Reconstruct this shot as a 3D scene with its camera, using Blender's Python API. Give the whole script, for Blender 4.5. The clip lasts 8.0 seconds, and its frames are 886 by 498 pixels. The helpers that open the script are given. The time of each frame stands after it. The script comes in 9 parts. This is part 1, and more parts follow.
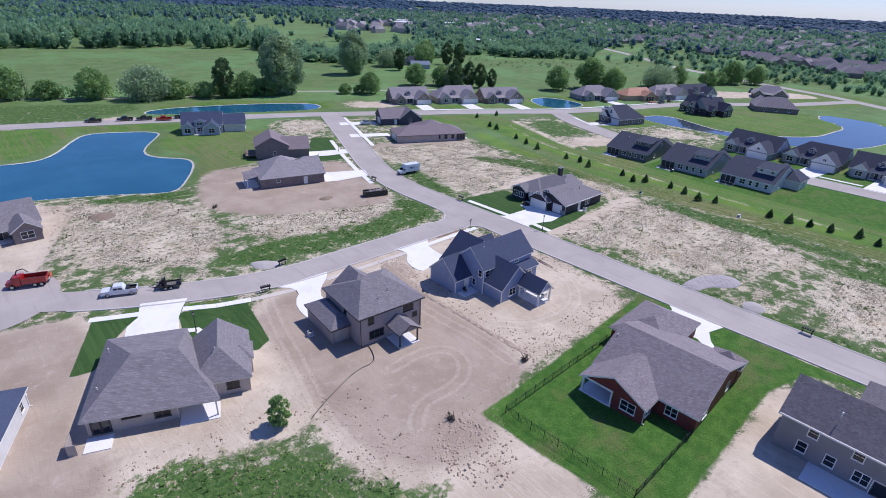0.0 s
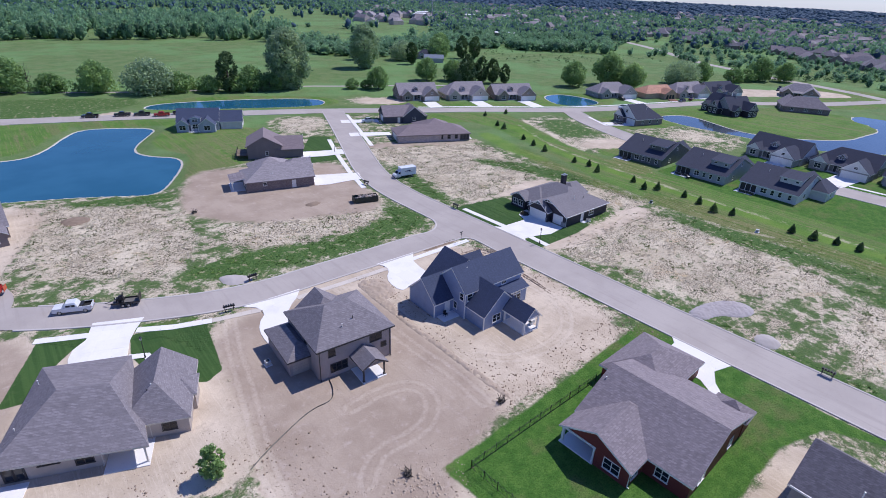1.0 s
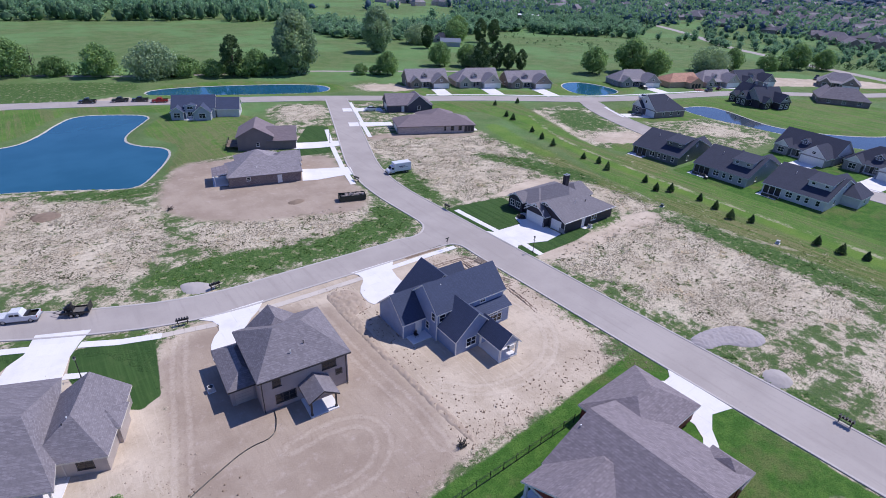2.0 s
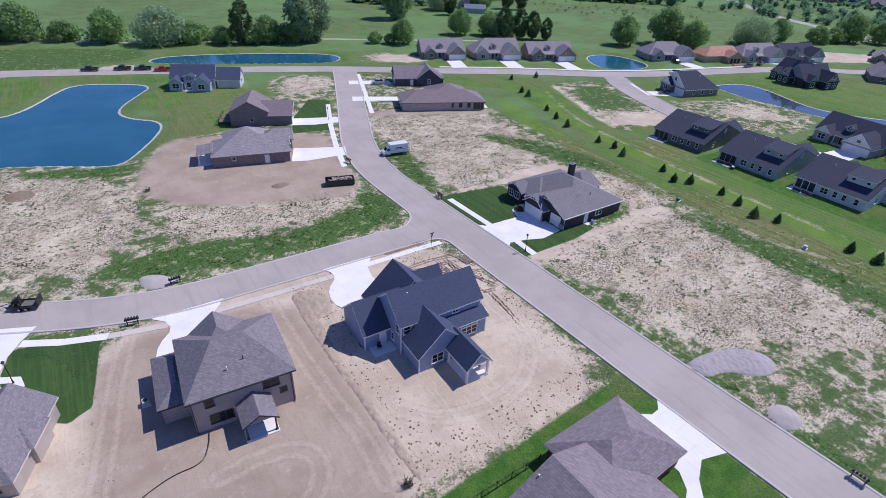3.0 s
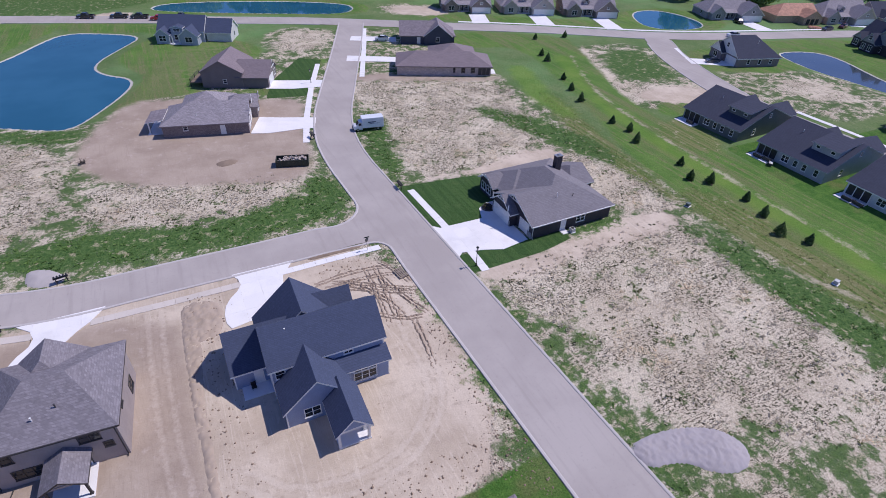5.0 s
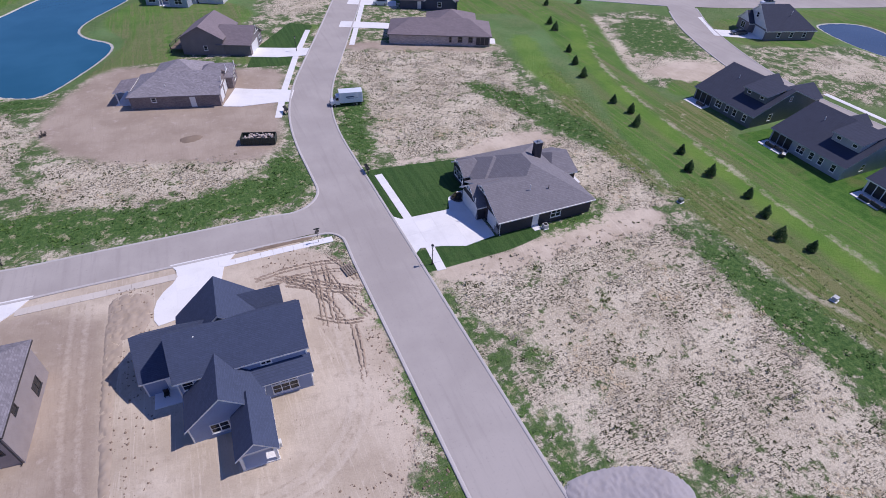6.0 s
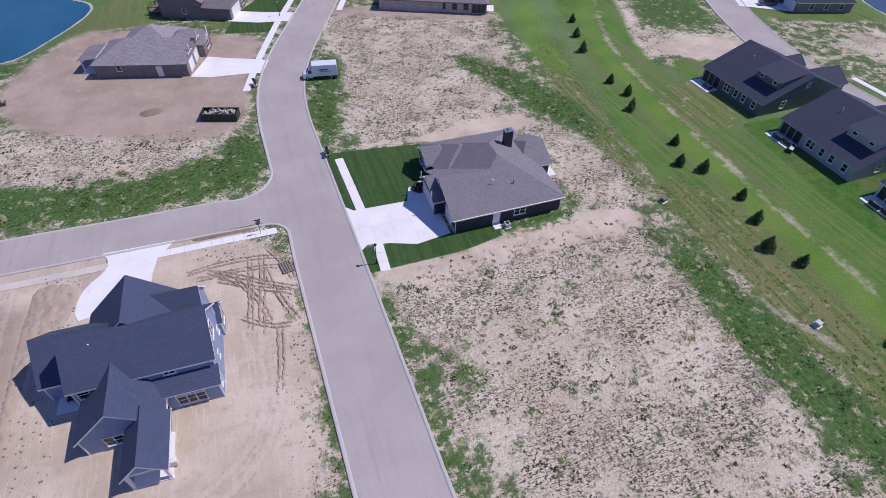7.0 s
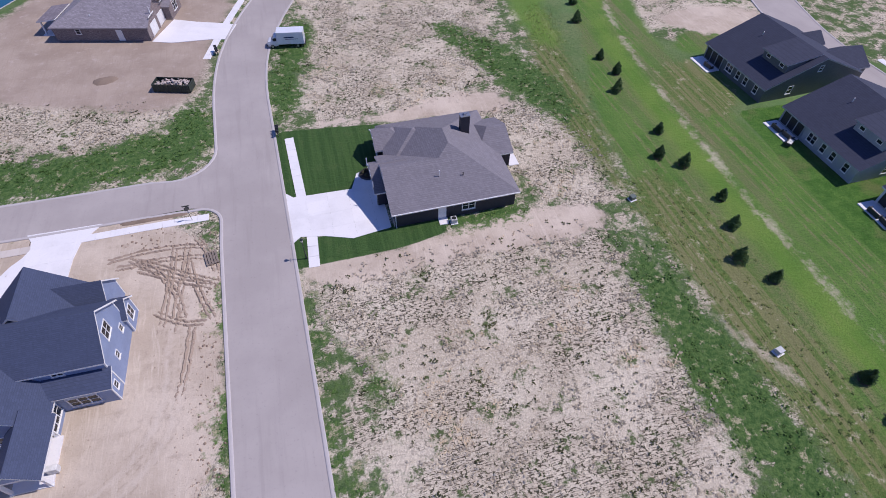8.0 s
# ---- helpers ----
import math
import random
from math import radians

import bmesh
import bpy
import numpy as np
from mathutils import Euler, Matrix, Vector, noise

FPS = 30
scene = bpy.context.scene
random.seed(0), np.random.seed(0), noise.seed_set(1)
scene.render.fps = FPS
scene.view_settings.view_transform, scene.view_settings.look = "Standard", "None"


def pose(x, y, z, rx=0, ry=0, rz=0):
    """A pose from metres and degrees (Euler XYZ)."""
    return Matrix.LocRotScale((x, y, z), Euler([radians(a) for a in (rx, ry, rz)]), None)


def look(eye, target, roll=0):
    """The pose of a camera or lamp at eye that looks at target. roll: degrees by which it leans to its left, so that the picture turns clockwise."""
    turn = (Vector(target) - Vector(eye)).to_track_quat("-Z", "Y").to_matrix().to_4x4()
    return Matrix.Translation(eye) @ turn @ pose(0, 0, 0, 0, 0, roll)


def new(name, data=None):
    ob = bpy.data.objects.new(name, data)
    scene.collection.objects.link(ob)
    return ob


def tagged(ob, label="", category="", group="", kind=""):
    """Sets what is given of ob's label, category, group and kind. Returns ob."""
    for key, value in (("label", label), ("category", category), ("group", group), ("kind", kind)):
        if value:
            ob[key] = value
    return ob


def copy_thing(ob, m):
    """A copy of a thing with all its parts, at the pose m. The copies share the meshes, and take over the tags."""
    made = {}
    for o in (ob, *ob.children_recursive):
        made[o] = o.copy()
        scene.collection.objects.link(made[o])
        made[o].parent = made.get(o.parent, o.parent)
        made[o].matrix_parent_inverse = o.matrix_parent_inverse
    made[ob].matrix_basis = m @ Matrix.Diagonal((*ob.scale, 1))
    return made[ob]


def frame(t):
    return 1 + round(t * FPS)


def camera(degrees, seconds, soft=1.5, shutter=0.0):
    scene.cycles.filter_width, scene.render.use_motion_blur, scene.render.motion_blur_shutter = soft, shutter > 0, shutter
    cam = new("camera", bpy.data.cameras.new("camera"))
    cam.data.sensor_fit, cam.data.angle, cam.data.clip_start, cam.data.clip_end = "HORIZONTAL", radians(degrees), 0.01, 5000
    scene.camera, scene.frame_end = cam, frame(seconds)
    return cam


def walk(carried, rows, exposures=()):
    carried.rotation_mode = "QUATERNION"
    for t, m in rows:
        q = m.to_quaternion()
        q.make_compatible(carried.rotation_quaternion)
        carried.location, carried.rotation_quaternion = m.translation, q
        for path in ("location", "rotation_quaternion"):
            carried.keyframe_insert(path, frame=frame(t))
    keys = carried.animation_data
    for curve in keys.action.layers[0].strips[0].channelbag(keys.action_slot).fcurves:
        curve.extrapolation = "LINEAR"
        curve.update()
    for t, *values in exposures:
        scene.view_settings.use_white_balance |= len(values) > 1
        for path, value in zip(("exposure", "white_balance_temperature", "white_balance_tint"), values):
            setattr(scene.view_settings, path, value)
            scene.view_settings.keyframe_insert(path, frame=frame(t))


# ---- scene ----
cam = camera(80.17, 8.0, soft=0.9)
PATH = [
    (0, (0.967, -1.178, 50.033), (2.207, 0.131, 49.168), 2.4),
    (0.5, (6.763, 0.183, 50.359), (7.971, 1.509, 49.474), 2.4),
    (1, (12.693, 1.538, 50.795), (13.87, 2.886, 49.902), 2.5),
    (1.5, (18.889, 2.838, 51.13), (20.03, 4.205, 50.22), 2.5),
    (3, (38.027, 7.393, 52.036), (39.0, 8.785, 50.981), 2.7),
    (3.5, (44.344, 8.932, 52.208), (45.26, 10.334, 51.115), 2.7),
    (4, (50.741, 10.383, 52.355), (51.603, 11.792, 51.228), 2.7),
    (4.5, (57.27, 11.888, 52.261), (58.079, 13.297, 51.095), 2.6),
    (6, (77.131, 15.956, 52.087), (77.754, 17.326, 50.769), 2.2),
    (6.5, (83.728, 17.535, 52.208), (84.285, 18.879, 50.836), 2.0),
    (7, (90.388, 19.13, 52.365), (90.879, 20.445, 50.94), 1.8),
    (7.5, (97.188, 20.754, 52.357), (97.611, 22.034, 50.88), 1.4),
    (8, (104.037, 22.451, 52.085), (104.393, 23.691, 50.556), 0.9),
]
walk(cam, [(t, look(eye, target, roll)) for t, eye, target, roll in PATH], exposures=[(0.0, -0.15, 6150, 15), (3.0, -0.25, 6200, 17), (6.0, -0.36, 6270, 20), (8.0, -0.37, 6300, 21)])


# ---- light: a clear summer day, sun high in the east ----
SUN_WAY = Vector((0.72, -0.085, 1.0)).normalized()
world = bpy.data.worlds.new("sky")
scene.world = world
world.use_nodes = True
wt = world.node_tree
sky = wt.nodes.new("ShaderNodeTexSky")
sky.sky_type = "NISHITA"
sky.sun_disc = False
sky.sun_elevation = math.asin(SUN_WAY.z)
sky.sun_rotation = math.atan2(SUN_WAY.x, SUN_WAY.y)
sky.air_density, sky.dust_density, sky.ozone_density = 1.0, 0.08, 4.0
tint = wt.nodes.new("ShaderNodeMix")
tint.data_type, tint.blend_type = "RGBA", "MULTIPLY"
tint.inputs[0].default_value = 1.0
tint.inputs[7].default_value = (0.76, 0.87, 1.29, 1)
wt.links.new(sky.outputs[0], tint.inputs[6])
wt.links.new(tint.outputs[2], wt.nodes["Background"].inputs[0])
wt.nodes["Background"].inputs[1].default_value = 0.11
sun_data = bpy.data.lights.new("sun", "SUN")
sun_data.energy, sun_data.angle, sun_data.color = 4.6, radians(0.53), (1.0, 0.965, 0.915)
sun = new("sun", sun_data)
sun.matrix_world = Matrix.Translation((60, 60, 120)) @ SUN_WAY.to_track_quat("Z", "Y").to_matrix().to_4x4()


# ---- materials ----
def shader(name, rough=0.8, metal=0.0, spec=0.5):
    m = bpy.data.materials.new(name)
    m.use_nodes = True
    b = m.node_tree.nodes["Principled BSDF"]
    b.inputs["Roughness"].default_value, b.inputs["Metallic"].default_value = rough, metal
    b.inputs["Specular IOR Level"].default_value = spec
    return m, m.node_tree, b


def node(nt, kind, **values):
    n = nt.nodes.new("ShaderNode" + kind)
    for key, v in values.items():
        n.inputs[key.replace("_", " ")].default_value = v
    return n


def place(nt, world=True, size=(1, 1, 1), turn=0.0):
    """Coordinates in metres, in the world or in the thing."""
    src = nt.nodes.new("ShaderNodeNewGeometry") if world else nt.nodes.new("ShaderNodeTexCoord")
    mp = nt.nodes.new("ShaderNodeMapping")
    mp.inputs["Scale"].default_value = size
    mp.inputs["Rotation"].default_value = (0, 0, turn)
    nt.links.new(src.outputs["Position" if world else "Object"], mp.inputs["Vector"])
    return mp.outputs[0]


def noise_of(nt, vec, scale, detail=4.0, rough=0.6, warp=0.0):
    n = node(nt, "TexNoise", Scale=scale, Detail=detail, Roughness=rough, Distortion=warp)
    nt.links.new(vec, n.inputs["Vector"])
    return n.outputs["Fac"]


def ranged(nt, fac, a, b, lo=0.0, hi=1.0, smooth=True):
    r = nt.nodes.new("ShaderNodeMapRange")
    r.interpolation_type = "SMOOTHSTEP" if smooth else "LINEAR"
    for i, v in ((1, a), (2, b), (3, lo), (4, hi)):
        r.inputs[i].default_value = v
    nt.links.new(fac, r.inputs[0])
    return r.outputs[0]


def mixed(nt, fac, a, b):
    """Colour a where fac is 0, b where it is 1; a and b are colours or sockets."""
    m = nt.nodes.new("ShaderNodeMix")
    m.data_type = "RGBA"
    if isinstance(fac, (int, float)):
        m.inputs[0].default_value = fac
    else:
        nt.links.new(fac, m.inputs[0])
    for i, c in ((6, a), (7, b)):
        if isinstance(c, (tuple, list)):
            m.inputs[i].default_value = (*c[:3], 1)
        else:
            nt.links.new(c, m.inputs[i])
    return m.outputs[2]


def calc(nt, op, a, b=None):
    m = nt.nodes.new("ShaderNodeMath")
    m.operation = op
    for i, v in enumerate((a, b)):
        if v is None:
            continue
        if isinstance(v, (int, float)):
            m.inputs[i].default_value = v
        else:
            nt.links.new(v, m.inputs[i])
    return m.outputs[0]


def bumped(nt, bsdf, height, strength, dist):
    b = node(nt, "Bump", Strength=strength, Distance=dist)
    nt.links.new(height, b.inputs["Height"])
    nt.links.new(b.outputs[0], bsdf.inputs["Normal"])


def scaled(c, k):
    return tuple(min(1.0, v * k) for v in c)


def plain(name, color, rough=0.6, metal=0.0, vary=0.12, scale=3.0, world=False, bump=0.0, spec=0.5):
    """Paint, plastic or metal with slight unevenness at two scales."""
    m, nt, b = shader(name, rough, metal, spec)
    v = place(nt, world)
    f = noise_of(nt, v, scale, 5)
    g = noise_of(nt, v, scale * 9, 3)
    c = mixed(nt, ranged(nt, f, 0.35, 0.7), scaled(color, 1 - vary), scaled(color, 1 + vary))
    c = mixed(nt, ranged(nt, g, 0.4, 0.75, 0, 0.35), c, scaled(color, 1 - 2 * vary))
    nt.links.new(c, b.inputs["Base Color"])
    nt.links.new(ranged(nt, g, 0.2, 0.8, max(0.02, rough - 0.1), min(1, rough + 0.12)), b.inputs["Roughness"])
    if bump:
        bumped(nt, b, g, bump, 0.02)
    return m


def shingles(name, color, strip=0.33, mix=1.0):
    """Asphalt shingles: courses by height, tabs of slightly different tone, streaks."""
    m, nt, b = shader(name, 0.9, 0.0, 0.25)
    geo = nt.nodes.new("ShaderNodeNewGeometry")
    sep = nt.nodes.new("ShaderNodeSeparateXYZ")
    nt.links.new(geo.outputs["Position"], sep.inputs[0])
    run = calc(nt, "ADD", sep.outputs[0], calc(nt, "MULTIPLY", sep.outputs[1], 0.93))
    com = nt.nodes.new("ShaderNodeCombineXYZ")
    nt.links.new(run, com.inputs[0])
    nt.links.new(sep.outputs[2], com.inputs[1])
    br = nt.nodes.new("ShaderNodeTexBrick")
    br.offset = 0.37
    for key, v in (("Scale", 1.0), ("Brick Width", strip), ("Row Height", 0.13), ("Mortar Size", 0.012), ("Bias", 0.0)):
        br.inputs[key].default_value = v
    br.inputs["Color1"].default_value = (*scaled(color, 1 - 0.20 * mix), 1)
    br.inputs["Color2"].default_value = (*scaled(color, 1 + 0.24 * mix), 1)
    br.inputs["Mortar"].default_value = (*scaled(color, 0.78), 1)
    nt.links.new(com.outputs[0], br.inputs["Vector"])
    v = geo.outputs["Position"]
    big = noise_of(nt, v, 0.35, 4)
    fine = noise_of(nt, v, 3.2, 5, 0.8)
    c = mixed(nt, ranged(nt, big, 0.35, 0.7, 0, 0.35), br.outputs["Color"], scaled(color, 1.12))
    c = mixed(nt, ranged(nt, fine, 0.44, 0.66, 0, 0.6 * mix), c, scaled(color, 0.58))
    c = mixed(nt, ranged(nt, noise_of(nt, v, 1.6, 3, 0.7), 0.54, 0.68, 0, 0.4 * mix), c, scaled(color, 1.35))
    nt.links.new(c, b.inputs["Base Color"])
    bumped(nt, b, fine, 0.5, 0.03)
    return m


def siding(name, color, lap=0.16, brick=False, dark=0.72):
    """Lap siding with each lap's shadow line painted in by height, or brick courses."""
    m, nt, b = shader(name, 0.65 if not brick else 0.9, 0.0, 0.3)
    geo = nt.nodes.new("ShaderNodeNewGeometry")
    sep = nt.nodes.new("ShaderNodeSeparateXYZ")
    nt.links.new(geo.outputs["Position"], sep.inputs[0])
    v = geo.outputs["Position"]
    big = noise_of(nt, v, 0.6, 4)
    if brick:
        run = calc(nt, "ADD", sep.outputs[0], sep.outputs[1])
        com = nt.nodes.new("ShaderNodeCombineXYZ")
        nt.links.new(run, com.inputs[0])
        nt.links.new(sep.outputs[2], com.inputs[1])
        br = nt.nodes.new("ShaderNodeTexBrick")
        for key, val in (("Scale", 1.0), ("Brick Width", 0.3), ("Row Height", 0.1), ("Mortar Size", 0.012)):
            br.inputs[key].default_value = val
        br.inputs["Color1"].default_value = (*scaled(color, 0.7), 1)
        br.inputs["Color2"].default_value = (*scaled(color, 1.25), 1)
        br.inputs["Mortar"].default_value = (0.33, 0.3, 0.28, 1)
        nt.links.new(com.outputs[0], br.inputs["Vector"])
        c = br.outputs["Color"]
        h = br.outputs["Fac"]
        c = mixed(nt, ranged(nt, big, 0.35, 0.7, 0, 0.4), c, scaled(color, 0.75))
        bumped(nt, b, h, -0.5, 0.02)
    else:
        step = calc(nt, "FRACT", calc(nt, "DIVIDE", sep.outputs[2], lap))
        # dark line at each lap's lower edge: its shadow goes into the colour
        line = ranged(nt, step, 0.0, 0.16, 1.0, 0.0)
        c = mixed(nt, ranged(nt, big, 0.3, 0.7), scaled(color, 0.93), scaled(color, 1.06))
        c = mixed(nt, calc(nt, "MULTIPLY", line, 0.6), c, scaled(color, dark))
        bumped(nt, b, step, 0.6, 0.03)
    nt.links.new(c, b.inputs["Base Color"])
    return m


def concrete(name, color, stain=0.8):
    m, nt, b = shader(name, 0.88, 0.0, 0.3)
    v = place(nt)
    big = noise_of(nt, v, 0.25, 5)
    fine = noise_of(nt, v, 5.0, 4, 0.7)
    info = nt.nodes.new("ShaderNodeObjectInfo")
    c = mixed(nt, ranged(nt, info.outputs["Random"], 0, 1, 0, 1, False), scaled(color, 0.975), scaled(color, 1.02))
    c = mixed(nt, ranged(nt, big, 0.45, 0.75, 0, 0.55), c, scaled(color, stain))
    c = mixed(nt, ranged(nt, fine, 0.5, 0.8, 0, 0.4), c, scaled(color, 0.75))
    nt.links.new(c, b.inputs["Base Color"])
    bumped(nt, b, fine, 0.25, 0.01)
    return m


def foliage(name, color, second, rough=0.75):
    """Leaves: tone by clump and by place."""
    m, nt, b = shader(name, rough, 0.0, 0.25)
    geo = nt.nodes.new("ShaderNodeNewGeometry")
    info = nt.nodes.new("ShaderNodeObjectInfo")
    v = geo.outputs["Position"]
    f = noise_of(nt, v, 0.45, 4)
    c = mixed(nt, ranged(nt, geo.outputs["Random Per Island"], 0, 1, 0, 1, False), color, second)
    c = mixed(nt, ranged(nt, f, 0.4, 0.7, 0, 0.6), c, scaled(color, 0.78))
    stand = noise_of(nt, v, 0.075, 3, 0.7)
    c = mixed(nt, ranged(nt, stand, 0.50, 0.64, 0, 0.75), c, scaled((second[0] * 1.25, second[1] * 1.15, second[2]), 1.2))
    c = mixed(nt, ranged(nt, stand, 0.46, 0.34, 0, 0.6), c, scaled(color, 0.72))
    c = mixed(nt, ranged(nt, info.outputs["Random"], 0, 1, 0, 0.45, False), c, scaled(second, 1.15))
    nt.links.new(c, b.inputs["Base Color"])
    thin = nt.nodes.new("ShaderNodeBsdfTranslucent")
    nt.links.new(c, thin.inputs["Color"])
    both = nt.nodes.new("ShaderNodeMixShader")
    both.inputs[0].default_value = 0.42
    nt.links.new(b.outputs[0], both.inputs[1])
    nt.links.new(thin.outputs[0], both.inputs[2])
    nt.links.new(both.outputs[0], nt.nodes["Material Output"].inputs["Surface"])
    return m


GLASS, gt, gb = shader("window_glass", 0.08, 0.0, 0.5)
gb.inputs["Base Color"].default_value = (0.018, 0.022, 0.03, 1)
WHITE = plain("white_trim", (0.78, 0.77, 0.75), 0.5, vary=0.05, world=True)
CREAM = plain("cream_trim", (0.62, 0.58, 0.53), 0.55, vary=0.05, world=True)
DARK = plain("dark_trim", (0.045, 0.042, 0.045), 0.5, vary=0.15)
BLACK = plain("black_metal", (0.02, 0.02, 0.022), 0.45, vary=0.2)
STEEL = plain("galvanised_steel", (0.45, 0.46, 0.48), 0.4, 0.8, vary=0.1)
RUBBER = plain("rubber", (0.018, 0.018, 0.018), 0.85, vary=0.2)
CONCRETE = concrete("concrete", (0.80, 0.775, 0.765))
DUSTY = concrete("dusty_concrete", (0.60, 0.535, 0.475))
KERB = concrete("kerb_concrete", (0.50, 0.462, 0.445))
NAVY_ROOF = shingles("navy_shingles", (0.066, 0.082, 0.138), mix=0.4)
GREY_ROOF = shingles("grey_shingles", (0.222, 0.202, 0.222))
CHARCOAL_ROOF = shingles("charcoal_house_shingles", (0.215, 0.200, 0.218), 0.33, 0.55)
BROWN_ROOF = shingles("brown_shingles", (0.240, 0.210, 0.230))
SLATE_ROOF = shingles("slate_mauve_shingles", (0.165, 0.150, 0.170))
PALE_ROOF = shingles("pale_grey_shingles", (0.300, 0.272, 0.292))
PLUM_ROOF = shingles("plum_brown_shingles", (0.235, 0.192, 0.205), 0.33, 0.6)
MAUVE_ROOF = shingles("mauve_brown_shingles", (0.248, 0.214, 0.232))
DARK_ROOF = shingles("charcoal_shingles", (0.052, 0.058, 0.088), mix=0.4)
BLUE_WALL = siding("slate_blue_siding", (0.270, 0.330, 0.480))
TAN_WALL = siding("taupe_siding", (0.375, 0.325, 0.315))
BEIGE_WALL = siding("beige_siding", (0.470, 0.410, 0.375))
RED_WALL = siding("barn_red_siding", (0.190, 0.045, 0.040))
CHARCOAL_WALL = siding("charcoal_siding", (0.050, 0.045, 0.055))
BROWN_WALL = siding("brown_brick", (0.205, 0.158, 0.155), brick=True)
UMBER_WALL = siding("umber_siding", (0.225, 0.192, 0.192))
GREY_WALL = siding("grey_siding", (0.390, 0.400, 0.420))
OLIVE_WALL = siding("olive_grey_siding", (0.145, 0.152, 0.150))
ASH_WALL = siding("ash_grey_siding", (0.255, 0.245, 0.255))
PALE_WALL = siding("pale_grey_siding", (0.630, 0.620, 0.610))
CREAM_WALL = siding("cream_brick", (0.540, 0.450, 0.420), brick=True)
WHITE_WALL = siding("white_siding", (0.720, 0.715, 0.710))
STONE_WALL = siding("grey_stone", (0.340, 0.335, 0.340), brick=True)


# ---- helpers for shapes ----
def part(name, bm, material, parent=None, label="", smooth=False, kind=""):
    """Links a bmesh as one mesh object under a thing or a part."""
    me = bpy.data.meshes.new(name)
    bmesh.ops.recalc_face_normals(bm, faces=bm.faces[:])
    bm.to_mesh(me)
    bm.free()
    for m in material if isinstance(material, (list, tuple)) else [material]:
        me.materials.append(m)
    if smooth:
        me.polygons.foreach_set("use_smooth", [True] * len(me.polygons))
    ob = new(name, me)
    if parent is not None:
        ob.parent = parent
    return tagged(ob, label, kind=kind)


def thing(name, label, category, m=None, group=""):
    ob = new(name)
    ob.empty_display_size = 0.5
    if m is not None:
        ob.matrix_basis = m
    return tagged(ob, label, category, group)


def box(bm, x0, x1, y0, y1, z0, z1, bevel=0.0):
    g = bmesh.ops.create_cube(bm, size=1.0)
    for v in g["verts"]:
        v.co = Vector((x0 + (v.co.x + 0.5) * (x1 - x0), y0 + (v.co.y + 0.5) * (y1 - y0), z0 + (v.co.z + 0.5) * (z1 - z0)))
    if bevel:
        es = list({e for v in g["verts"] for e in v.link_edges})
        bmesh.ops.bevel(bm, geom=es, offset=bevel, segments=2, affect="EDGES", profile=0.6)
    return g["verts"]


def boxes(*rows, bevel=0.0):
    bm = bmesh.new()
    for r in rows:
        box(bm, *r, bevel=bevel)
    return bm


def rod(bm, a, b, r, sides=8, r2=None):
    a, b = Vector(a), Vector(b)
    m = Matrix.Translation((a + b) / 2) @ (b - a).to_track_quat("Z", "Y").to_matrix().to_4x4()
    bmesh.ops.create_cone(bm, cap_ends=True, segments=sides, radius1=r, radius2=r if r2 is None else r2, depth=(b - a).length, matrix=m)


def prism(bm, pts, z0, z1):
    lo = [bm.verts.new((x, y, z0)) for x, y in pts]
    hi = [bm.verts.new((x, y, z1)) for x, y in pts]
    bm.faces.new(hi)
    bm.faces.new(lo[::-1])
    for i in range(len(pts)):
        j = (i + 1) % len(pts)
        bm.faces.new((lo[i], lo[j], hi[j], hi[i]))


def rounded(pts, closed=True, times=2):
    """Corner cutting: a soft line through a few points."""
    for _ in range(times):
        out = []
        n = len(pts)
        for i in range(n if closed else n - 1):
            (ax, ay), (bx, by) = pts[i], pts[(i + 1) % n]
            out += [(0.75 * ax + 0.25 * bx, 0.75 * ay + 0.25 * by), (0.25 * ax + 0.75 * bx, 0.25 * ay + 0.75 * by)]
        pts = out if closed else [pts[0]] + out + [pts[-1]]
    return pts


def inside_by(pts, x, y):
    """Signed distance to a closed outline, positive inside."""
    d = np.full(x.shape, 1e9)
    ins = np.zeros(x.shape, bool)
    n = len(pts)
    for i in range(n):
        (ax, ay), (bx, by) = pts[i], pts[(i + 1) % n]
        ex, ey = bx - ax, by - ay
        t = np.clip(((x - ax) * ex + (y - ay) * ey) / (ex * ex + ey * ey + 1e-9), 0, 1)
        d = np.minimum(d, np.hypot(x - ax - t * ex, y - ay - t * ey))
        cross = (ay > y) != (by > y)
        ins ^= cross & (x < (bx - ax) * (y - ay) / (by - ay + 1e-12) + ax)
    return np.where(ins, d, -d)


def along(pts, x, y):
    """Distance to an open line."""
    d = np.full(x.shape, 1e9)
    for (ax, ay), (bx, by) in zip(pts, pts[1:]):
        ex, ey = bx - ax, by - ay
        t = np.clip(((x - ax) * ex + (y - ay) * ey) / (ex * ex + ey * ey + 1e-9), 0, 1)
        d = np.minimum(d, np.hypot(x - ax - t * ex, y - ay - t * ey))
    return d


def shifted(line, d):
    """A line moved d metres to its left."""
    out = []
    for i, (x, y) in enumerate(line):
        ax, ay = line[max(0, i - 1)]
        bx, by = line[min(len(line) - 1, i + 1)]
        n = math.hypot(bx - ax, by - ay)
        out.append((x - (by - ay) / n * d, y + (bx - ax) / n * d))
    return out


